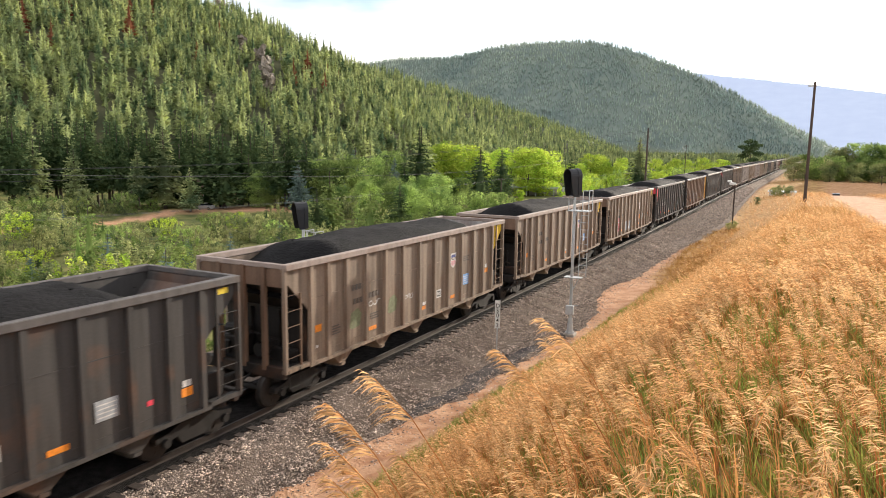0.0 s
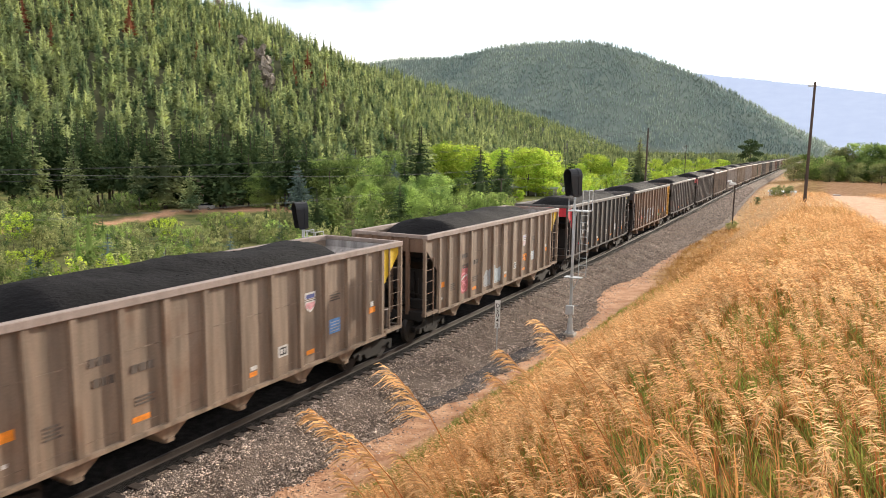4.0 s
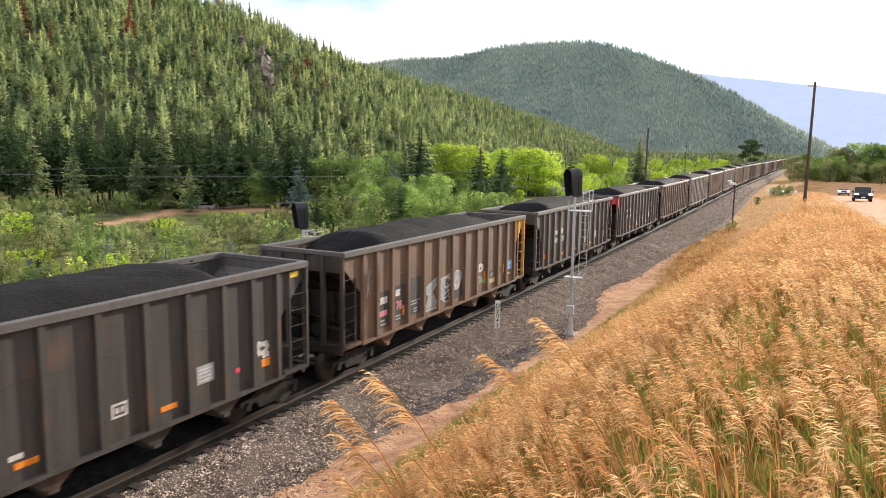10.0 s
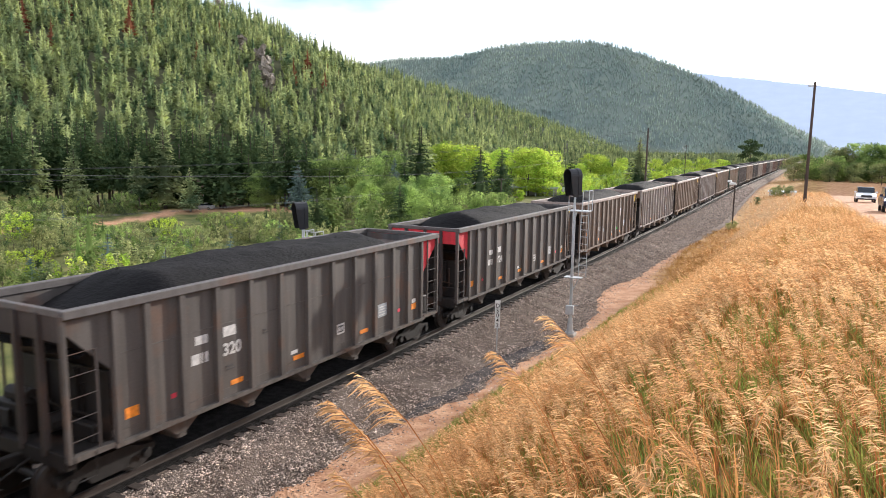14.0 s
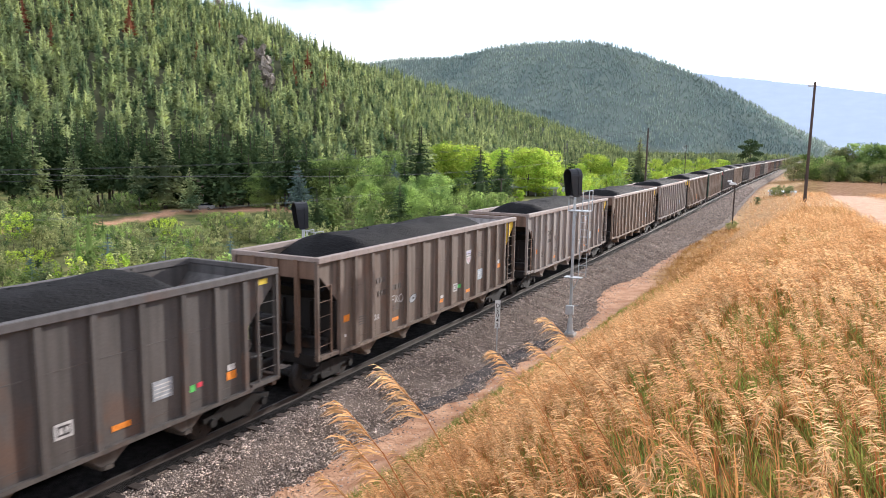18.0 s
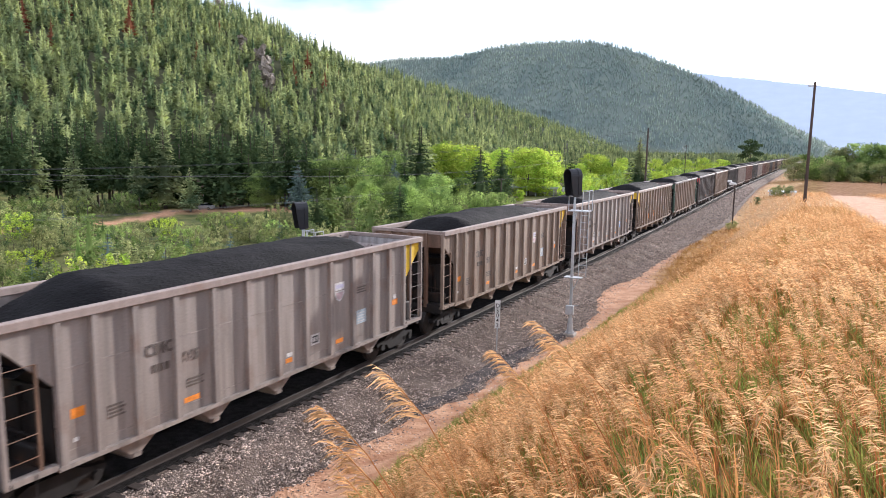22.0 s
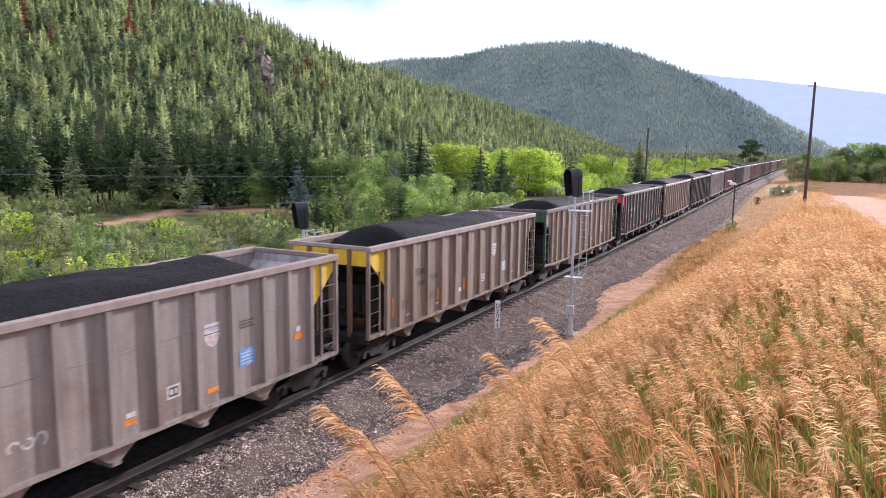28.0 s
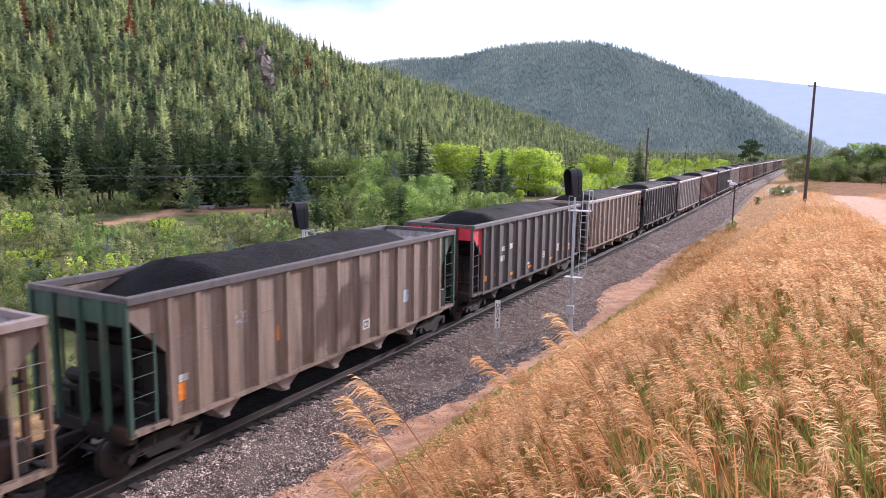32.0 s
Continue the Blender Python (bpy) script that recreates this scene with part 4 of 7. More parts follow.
def make_styles():
    s = {}
    mid = lambda k, a=.42: panel_span(k, a, a)[0]
    s[-1] = dict(body="char", label="charcoal steel coal wagon with a heaped load", decals=char_marks() + [LABEL])
    s[0] = dict(body="taupe", lead_plate="yellow", vivid=True, label="taupe coal wagon with a yellow corner panel and blue placard", decals=taupe_marks("blue"),
                shields=[(mid(8), SILL + 1.65)], scrawls=[("white", RIB_Y[3] + .2, SILL + .95, .7, .2, 1), ("white", RIB_Y[5] + .2, SILL + .75, .55, .22, 2)],
                smudges=[(2, .1, .9, .45, 1.05), (4, .1, .8, .5, 1.1)])
    s[1] = dict(s[0], label="taupe coal wagon with a yellow corner panel and shield emblem", scrawls=[], smudges=[])
    s[2] = dict(body="taupe", lead_plate="yellow", label="brownish taupe coal wagon with pink and silver graffiti",
                decals=taupe_marks("pale"), shields=[(mid(8), SILL + 1.6)],
                patches=[(4, "silver", .12, .85), (5, "pale", .12, .95)],
                tags=[("pink_tag", RIB_Y[2] + .12, SILL + .22)], blocks=[(RIB_Y[8] + .16, SILL + .6, .66, .42, 2, "orange", 62)])
    s[3] = dict(body="char", rear="red", rear_plate="red", label="charcoal coal wagon with red end panels", decals=char_marks() + [LABEL],
                texts=[("853", .31, RIB_Y[3] + .18, SILL + .98, "white")], blocks=[(RIB_Y[11] + .15, SILL + .6, .4, .45, 1, "white", 5)])
    dark = [span(1, 0, 1, .12, 1.3, "number_panel", "dark"), span(2, .05, 1, .12, 1.35, "number_panel", "dark"), span(3, .05, .95, .15, 1.45, "number_panel", "dark"),
            span(1, .2, .8, .9, 1.12, "lettering_bar", "white"), span(2, .2, .55, 1.0, 1.22, "lettering_bar", "white"), span(1, .1, .8, .5, .68, "lettering_bar", "pink"),
            span(1, .2, .7, .2, .26, "lettering_bar", "silver"), span(1, .2, .6, .32, .38, "lettering_bar", "silver"), span(2, .2, .6, .3, .35, "lettering_bar", "silver"),
            span(2, .2, .6, .2, .25, "lettering_bar", "silver"), span(2, .75, .9, .28, .62, "reflector", "orange"), span(3, .15, .9, .62, .66, "lettering_bar", "silver"),
            span(3, .15, .7, .52, .56, "lettering_bar", "silver"), span(3, .35, .7, .34, .38, "lettering_bar", "silver"), span(3, .35, .65, .24, .28, "lettering_bar", "silver"),
            span(8, .8, .95, .45, .8, "reflector", "orange"), span(8, .75, .98, .3, .45, "patch", "green"), span(9, .2, .8, .45, .75, "data_plate", "dark"),
            span(9, .25, .7, .5, .53, "fine_print", "silver"), span(9, .25, .75, .58, .61, "fine_print", "silver"), span(10, .2, .65, .5, .75, "data_plate", "dark"),
            span(10, .75, .92, .45, .85, "reflector", "orange"), span(9, .2, .9, .2, .38, "patch", "cream"), span(11, .2, .6, .3, .36, "label", "white")]
    s[4] = dict(body="brown", lead="ochre", lead_plate="ochre", posts=True, rear="black", label="rusty brown coal wagon with ochre end posts and graffiti",
                decals=dark + placard(11, "blue", .5, .25, .95), texts=[("76", .3, RIB_Y[2] + .3, SILL + .55, "pink")],
                tags=[("burner", RIB_Y[4] + .12, SILL + .1)], blocks=[(RIB_Y[8] + .2, SILL + .75, .5, .4, 1, "white", 52)],
                scrawls=[("silver", RIB_Y[0] + .1, SILL + 1.2, .7, 1.0, 13), ("white", RIB_Y[8] + .2, SILL + .35, .45, .35, 14)])
    s[5] = dict(body="slate", lead="red", lead_plate="red", label="charcoal coal wagon with white lettering and a red corner", decals=char_marks(),
                texts=[("320", .31, RIB_Y[3] + .18, SILL + .98, "white")])
    s[6] = dict(body="slate", rear="red", rear_plate="red", label="charcoal coal wagon with red rear panels and white number", decals=char_marks() + [LABEL, span(10, .05, .25, .4, .55, "patch", "green")],
                texts=[("724", .31, RIB_Y[3] + .18, SILL + .98, "white")])
    s[7] = dict(body="umber", lead_plate="yellow", label="dirty taupe coal wagon with chalky white scrawls", decals=taupe_marks("pale") + [span(7, .62, .9, .5, .64, "patch", "green")],
                shields=[(mid(8), SILL + 1.6)], tags=[("chalk_tag", RIB_Y[3] + .16, SILL + .8)], scrawls=[("white", RIB_Y[2] + .2, SILL + .45, .3, .2, 23)], blocks=[(RIB_Y[4] + .25, SILL + .6, .5, .3, 1, "silver", 71)])
    s[8] = dict(body="grey", lead_plate="yellow", label="light taupe-grey coal wagon with a yellow corner", decals=taupe_marks("pale", False) + worn_text(2, 1.12, 3, .38, .14), shields=[(mid(8), SILL + 1.7)],
                texts=[("CMO", .26, RIB_Y[2] + .25, SILL + 1.5, "worn"), ("665", .26, RIB_Y[3] + .16, SILL + 1.14, "worn")])
    s[9] = dict(body="taupe", lead_plate="yellow", label="brown-taupe coal wagon with a yellow corner panel", decals=taupe_marks("pale"), shields=[(mid(8), SILL + 1.6)])
    s[9].update(decals=taupe_marks("pale", False), texts=[("CMO", .26, RIB_Y[2] + .22, SILL + 1.5, "worn"), ("951", .26, RIB_Y[3] + .16, SILL + 1.12, "worn")])
    s[9]["decals"] += worn_text(2, 1.12, 3, .35, .15)
    s[10] = dict(body="grey", lead_plate="yellow", label="light grey coal wagon with shield emblem and blue placard", decals=taupe_marks("blue"), shields=[(mid(8), SILL + 1.55)],
                 blocks=[(RIB_Y[3] + .1, SILL + .2, .8, .6, 2, "white", 81)], scrawls=[("white", RIB_Y[4] + .15, SILL + .45, .75, .3, 32)])
    s[11] = dict(body="taupe", rear="yellow", rear_plate="yellow", label="taupe coal wagon with yellow rear end panels", shields=[(mid(8), SILL + 1.6)],
                 decals=[span(0, .5, .68, .35, 1.0, "reflector", "orange"), span(3, .8, .95, .35, .8, "reflector", "orange"), span(5, .78, .95, .35, .85, "reflector", "orange"),
                         span(8, .08, .22, .4, .85, "reflector", "orange"), span(5, .35, .6, .35, .5, "label", "white"), span(3, .7, .95, .2, .28, "label", "white"),
                         span(1, .6, .9, .2, .28, "label", "white"), span(10, .3, .55, .3, .4, "label", "cream")] + data_box(7) + placard(9, "pale") + fine_print(9, 1.5, 3)
                 + fine_print(1, .5, 4) + worn_text(2, 1.1, 3, .4, .14) + worn_text(3, 1.2, 4, .1, .13) + fine_print(3, .55, 3),
                 texts=[("CMO", .26, RIB_Y[2] + .25, SILL + 1.5, "worn")])
    s[12] = dict(body="taupe", rear="green", lead="green", posts=True, chute="grey", chord="chord_dark", lead_plate="green", label="taupe-sided coal wagon with faded green ends",
                 decals=[span(0, .15, .55, .3, .7, "reflector", "orange"), span(0, .2, .7, .72, .88, "patch", "white"), span(3, .7, .8, .9, 1.3, "patch", "orange")] + data_box(7, .3)
                 + placard(9, "pale", .7, .4, .8, False), scrawls=[("silver", RIB_Y[2] + .3, SILL + 1.6, .4, .35, 41)])
    s[13] = dict(s[6], texts=[], label="charcoal coal wagon with red end panels and pale bars")
    s[14] = dict(body="taupe", rear="char", label="taupe coal wagon with small yellow label", decals=taupe_marks("pale") + [("label", "yellow", (.3, .6), TOP - .55, TOP - .35)])
    s[15] = dict(body="char", label="charcoal coal wagon with a heaped load", decals=char_marks())
    rng = random.Random(77)
    for n in list(range(16, 48)) + [-2]:
        b = rng.choice(["taupe", "char", "rust", "taupe", "brown", "black", "grey"])
        s[n] = dict(body=b, label=GAPS[b] + " steel coal wagon with a heaped load", decals=[span(0, .2, .75, .4, .6, "reflector", "orange")],
                    lead_plate=rng.choice([None, None, "yellow"]))
    return s


STYLES = make_styles()
TRAIN = []
for n_car in range(-2, 48):
    made_car, made_wheels = wagon(n_car, START + n_car * PITCH, STYLES[n_car])
    TRAIN.append((n_car, made_car, made_wheels))

# ---- trees ----
PINE = foliage("pine_needles", (0.1, 0.155, 0.08), (0.46, 0.5, 0.22), 0.4, 0.42, 0.25, 0.13)
RED_PINE = foliage("dying_pine_needles", (0.16, 0.06, 0.035), (0.3, 0.13, 0.07), 0.3, 0.4, 0.2, 0.13)
# paler and bluer than the near pines: distance haze painted into the needles
PINE_HAZED = foliage("hazed_pine_needles", (0.28, 0.36, 0.33), (0.5, 0.56, 0.47), 0.5, 0.25, 0.1, 0.006)
SPRUCE = foliage("spruce_needles", (0.045, 0.08, 0.036), (0.105, 0.145, 0.06), 0.22, 0.35, 0.2, 0.4)
BLUE_SPRUCE = foliage("blue_spruce_needles", (0.1, 0.15, 0.13), (0.18, 0.24, 0.21), 0.3, 0.35, 0.2, 0.4)
LEAF_GREEN = foliage("green_leaves", (0.1, 0.17, 0.055), (0.42, 0.54, 0.16), 0.48, 0.35, 0.38, 0.3)
LEAF_LIME = foliage("lime_leaves", (0.25, 0.4, 0.05), (0.58, 0.66, 0.11), 0.55, 0.35, 0.2, 0.3)
LEAF_WILLOW = foliage("willow_leaves", (0.13, 0.18, 0.08), (0.44, 0.45, 0.19), 0.46, 0.4, 0.35, 0.3)
LEAF_OLIVE = foliage("scrub_leaves", (0.13, 0.19, 0.06), (0.3, 0.36, 0.12), 0.45, 0.35, 0.2, 0.3)
ROCK = principled("weathered_granite", (0.4, 0.34, 0.28), 0.9, 0, 0.4, 0.3, 2.0, 0.8, 0.3, tint2=(0.2, 0.17, 0.14), random_amount=.25)


def spray_tree(whorls, per, width, seed, bare=.1):
    """A hillside pine, height 1: a slim dark core hung with many small ragged sprays, rounded off at the top."""
    rng = np.random.RandomState(seed)
    v, f = [], []
    up = np.array((0, 0, 1.0))
    for k in range(whorls):
        s = k / (whorls - 1)
        z = bare + (.96 - bare) * s
        L0 = width * (1 - s) ** .6 * min(1.0, .6 + 1.6 * s) * rng.uniform(.8, 1.15) + .014
        for i in range(max(3, int(per * (1 - .45 * s)))):
            a = rng.uniform(0, 6.283)
            d, q = np.array((math.cos(a), math.sin(a), 0)), np.array((-math.sin(a), math.cos(a), 0))
            L = L0 * rng.uniform(.6, 1.2)
            zz = z + rng.uniform(-.03, .03)
            for t0, t1 in ((.1, .7), (.45, 1.05)):
                roll = rng.uniform(-1.3, 1.3)
                side = (q * math.cos(roll) + up * math.sin(roll)) * L * rng.uniform(.2, .36)
                rise = rng.uniform(-.1, .5) * L
                b = len(v)
                v += [d * L * t0 + side + up * (zz + rise * .2), d * L * t0 - side + up * (zz + rise * .2 - .012), d * L * t1 + up * (zz + rise)]
                f.append((b, b + 1, b + 2))
    b = len(v)
    v += [np.array((width * .42 * math.cos(a), width * .42 * math.sin(a), bare)) for a in np.arange(5) * 1.2566] + [np.array((0, 0, 1.0))]
    f += [(b + i, b + (i + 1) % 5, b + 5) for i in range(5)]
    return np.array(v), np.array(f)


def seen_from_line(X, Y, Z):
    """Whether a hillside place faces the valley near the camera's stand (keeps the backs of hills bare)."""
    n = 40
    top = np.full(X.shape, -9.0)
    R = np.hypot(X - EYE[0], Y - EYE[1])
    for k in range(1, n):
        s = k / n
        h = ground_height(EYE[0] + (X - EYE[0]) * s, EYE[1] + (Y - EYE[1]) * s)
        top = np.maximum(top, (h - EYE[2]) / (R * s))
    return (Z + 9 - EYE[2]) / R > top - 0.004


OUTCROPS = [(-360.3, 382.7, 14), (-265.9, 299.6, 8), (-252.2, 299.6, 10), (-240, 289, 12), (-229, 278, 13), (-221.4, 270.8, 11)]


def forest(name, r0, r1, spacing, protos, hmin, hmax, which, material, label, seed, floor=-1.0, extra=None):
    rng = np.random.RandomState(seed)
    a0, a1 = radians(-64), radians(9)
    n = int(0.5 * (a1 - a0) * (r1 ** 2 - r0 ** 2) / spacing ** 2)
    k = np.arange(n) + rng.uniform(0, 1, n) * .3
    r = np.sqrt(r0 ** 2 + (r1 ** 2 - r0 ** 2) * ((k * .7548776662) % 1))
    a = a0 + (a1 - a0) * ((k * .5698402910) % 1)
    X, Y = EYE[0] + r * np.sin(a) + rng.uniform(-.35, .35, n) * spacing, EYE[1] + r * np.cos(a) + rng.uniform(-.35, .35, n) * spacing
    hh = hill_height(X, Y, which)
    clump = ripple(X, Y, 70, 1.3)
    on = hh > floor
    if extra is not None:
        on = on | extra(X, Y)
    keep = on & (clump + rng.uniform(-.2, 1.6, n) > -0.55)
    X, Y = X[keep], Y[keep]
    clear = np.ones(len(X), bool)
    for ox, oy, oh in OUTCROPS:                    # open ground below the rocks
        d = Vector((EYE[0] - ox, EYE[1] - oy)).normalized()
        u, w = (X - ox) * d.x + (Y - oy) * d.y, np.abs(-(X - ox) * d.y + (Y - oy) * d.x)
        clear &= ~((w < 3.5) & (u > -4) & (u < 16))
    X, Y = X[clear], Y[clear]
    Z = ground_height(X, Y)
    keep = seen_from_line(X, Y, Z)
    X, Y, Z = X[keep], Y[keep], Z[keep]
    n = len(X)
    H = rng.uniform(hmin, hmax, n) * (1 + .15 * ripple(X, Y, 90, 4.0))
    H *= np.where(rng.rand(n) < .15, .6, 1)
    kind = rng.randint(0, len(protos), n)
    turn = rng.uniform(0, 6.283, n)
    allv, allf, base = [], [], 0
    for k, (pv, pf) in enumerate(protos):
        m = np.where(kind == k)[0]
        c, s = np.cos(turn[m])[:, None], np.sin(turn[m])[:, None]
        w = (H[m] * rng.uniform(.8, 1.2, len(m)))[:, None]
        vx = (pv[:, 0] * c - pv[:, 1] * s) * w + X[m][:, None]
        vy = (pv[:, 0] * s + pv[:, 1] * c) * w + Y[m][:, None]
        vz = pv[:, 2] * H[m][:, None] + Z[m][:, None] - .3
        allv.append(np.stack([vx, vy, vz], -1).reshape(-1, 3))
        allf.append((pf[None] + (np.arange(len(m)) * len(pv))[:, None, None]).reshape(-1, 3) + base)
        base += len(m) * len(pv)
    me = tri_mesh(name, np.concatenate(allv), np.concatenate(allf), [material])
    tagged(new(name, me), label, "forest", kind="stuff")
    return n


forest("pine_forest", 178, 470, 5.3, [spray_tree(19, 10, .155, 1), spray_tree(18, 10, .175, 2), spray_tree(20, 9, .135, 3), spray_tree(17, 11, .2, 8)], 9.5, 17, 0, PINE,
       "dense lodgepole pines covering the steep hillside", 11, floor=-6)
forest("dying_pines", 200, 430, 34, [spray_tree(16, 8, .15, 21), spray_tree(15, 8, .17, 22)], 12, 18, 0, RED_PINE,
       "scattered rust-red dying pines among the green", 17, floor=30)
forest("ridge_forest", 470, 1250, 6.8, [spray_tree(11, 8, .17, 4), spray_tree(10, 8, .2, 5), spray_tree(11, 7, .15, 6)], 10, 16.5, 0, PINE,
       "pines on the long ridge above the valley", 12)
forest("far_forest", 780, 2120, 5.7, [spray_tree(5, 5, .26, 6), spray_tree(5, 5, .3, 7)], 6.5, 11, 1, PINE_HAZED,
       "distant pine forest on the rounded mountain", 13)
forest("valley_forest", 330, 1300, 8.5, [spray_tree(7, 7, .21, 9), spray_tree(7, 6, .25, 10)], 8, 13, 2, PINE,
       "conifers filling the valley floor below the mountain", 14, floor=1e9,
       extra=lambda x, y: (x < -62 - .02 * y) & (y > 300) & (hill_height(x, y) < 0) | (y > 640) & (x < -18) & (hill_height(x, y) < 0))


def conifer_crown(seed, whorls=27, per=12, width=.2, bare=.08, taper=.75):
    """A nearer conifer's crown, height 1: boughs in whorls, each carrying small sprays set at all angles."""
    rng = np.random.RandomState(seed)
    v, f = [], []
    up = np.array((0, 0, 1.0))
    for k in range(whorls):
        s = k / (whorls - 1)
        z = bare + (1 - bare - .03) * s
        length = width * (1 - s) ** taper * min(1.0, .65 + 2 * s) * rng.uniform(.75, 1.2) + .01
        for i in range(max(4, int(per * (1 - .45 * s)))):
            a = rng.uniform(0, 6.283)
            L = length * rng.uniform(.6, 1.15)
            droop = rng.uniform(-.15, .35) * L
            d, q = np.array((math.cos(a), math.sin(a), 0)), np.array((-math.sin(a), math.cos(a), 0))
            root = up * (z + rng.uniform(-.02, .02))
            for t0, t1 in ((.06, .3), (.2, .45), (.35, .6), (.48, .72), (.6, .84), (.72, .94), (.82, 1.04)):
                b = len(v)
                m = (t0 + t1) / 2
                roll = rng.uniform(-1.2, 1.2)
                side = (q * math.cos(roll) + up * math.sin(roll)) * (L * rng.uniform(.06, .12) * (1.4 - .5 * m) + .003)
                off = q * L * rng.uniform(-.38, .38) + up * L * rng.uniform(-.12, .12)
                at = lambda t: root + d * L * t - up * droop * t * t + off * t
                v += [at(t0) + up * .006, at(m) + side, at(t1) + up * rng.uniform(-.006, .014), at(m) - side]
                f += [(b, b + 1, b + 2), (b, b + 2, b + 3)]
    b = len(v)
    v += [np.array((width * .36 * math.cos(t), width * .36 * math.sin(t), bare)) for t in np.arange(7) * .8976] + [np.array((0, 0, .8))]
    f += [(b + i, b + (i + 1) % 7, b + 7) for i in range(7)]
    return np.array(v), np.array(f)


def leafy_crown(seed, lobes=9, leaves=2600, leaf=.028, width=.36, low=.14, lobe=1.0, tall=1.0):
    """A broad crown, height 1: many small leaves gathered in uneven lobes with gaps between."""
    rng = np.random.RandomState(seed)
    cs, rs = [], []
    for k in range(lobes):
        z = rng.uniform(low + .12, .84 + .1 * (1 - lobe))
        spread = width * (1 - abs(z - .5) * 1.1)
        a = rng.uniform(0, 6.283)
        d = spread * rng.uniform(.2, .8)
        cs.append((d * math.cos(a), d * math.sin(a), z))
        rs.append(rng.uniform(.12, .19) * lobe)
    cs, rs = np.array(cs), np.array(rs)
    k = rng.randint(0, lobes, leaves)
    dirs = rng.normal(size=(leaves, 3))
    dirs /= np.linalg.norm(dirs, axis=1)[:, None]
    rad = rs[k] * rng.uniform(.35, 1.0, leaves) ** .45
    c = cs[k] + dirs * rad[:, None] * np.array((1, 1, tall))
    nrm = dirs + rng.normal(size=(leaves, 3)) * .6
    nrm /= np.linalg.norm(nrm, axis=1)[:, None]
    t = np.cross(nrm, rng.normal(size=(leaves, 3)))
    t /= np.linalg.norm(t, axis=1)[:, None]
    b = np.cross(nrm, t)
    s = (leaf * rng.uniform(.6, 1.3, leaves))[:, None]
    quad = np.stack([c - t * s, c - b * s * .7 + nrm * s * .2, c + t * s, c + b * s * .7 + nrm * s * .2], 1)
    f = np.arange(leaves)[:, None] * 4
    tris = np.concatenate([f + np.array((0, 1, 2)), f + np.array((0, 2, 3))])
    return quad.reshape(-1, 3), tris, cs


def open_crown(seed):
    """A flat-topped open pine, height 1: level pads of needles at the ends of bare limbs."""
    rng = np.random.RandomState(seed)
    pads = [(0, 0, .93, .2), (.17, .05, .84, .19), (-.17, -.03, .8, .2), (.05, -.15, .74, .2), (.22, .1, .62, .17), (-.2, .1, .56, .17), (.1, -.1, .46, .16), (-.05, .1, .66, .2)]
    n = 420
    quads = []
    for x, y, z, r in pads:
        for _ in range(n):
            a, q = rng.uniform(0, 6.283), r * math.sqrt(rng.rand())
            c = np.array((x + q * math.cos(a), y + q * math.sin(a), z + rng.uniform(-.08, .07) * (1.2 - q / r)))
            t = rng.normal(size=3)
            t /= np.linalg.norm(t)
            b = np.cross(t, rng.normal(size=3))
            b /= np.linalg.norm(b)
            s = rng.uniform(.014, .028)
            quads.append([c - t * s, c - b * s * .6, c + t * s, c + b * s * .6])
    v = np.array(quads).reshape(-1, 3)
    f = np.arange(len(quads))[:, None] * 4
    return v, np.concatenate([f + np.array((0, 1, 2)), f + np.array((0, 2, 3))]), [p[:3] for p in pads]


def trunk_bm(top, r, limbs=()):
    bm = bmesh.new()
    rod_into(bm, (0, 0, -.03), (0, 0, top), r, r * .25, 7)
    for c in limbs:
        z0 = max(.12, c[2] * .55)
        rod_into(bm, (0, 0, z0), tuple(c), r * .35, r * .1, 5)
    return bm


CROWNS = {}


def crown_mesh(key, material):
    k = (key, material.name)
    if k not in CROWNS:
        kind, seed = key
        if kind == "conifer":
            v, f = conifer_crown(seed)
            limbs = ()
        elif kind == "lowconifer":
            v, f = conifer_crown(seed, 14, 9, .27, .02)
            limbs = ()
        elif kind == "tallpine":
            v, f = conifer_crown(seed, 26, 13, .175, .22, .55)
            limbs = ()
        elif kind == "openpine":
            v, f, limbs = open_crown(seed)
        elif kind == "shrub":
            v, f, limbs = leafy_crown(seed, 70, 2300, .024, 1.0, -.2, .36, 1.9)
        else:
            v, f, limbs = leafy_crown(seed, 44, 6400, .0145, .47, -.08, .72, .95)
        tm = bpy.data.meshes.new("trunk")
        tb = trunk_bm(.95 if "conifer" in kind or kind == "tallpine" else .55, .017, list(limbs)[:7])
        tb.to_mesh(tm)
        tb.free()
        tm.materials.append(BARK)
        CROWNS[k] = (tri_mesh("crown", v, f, [material]), tm)
    return CROWNS[k]


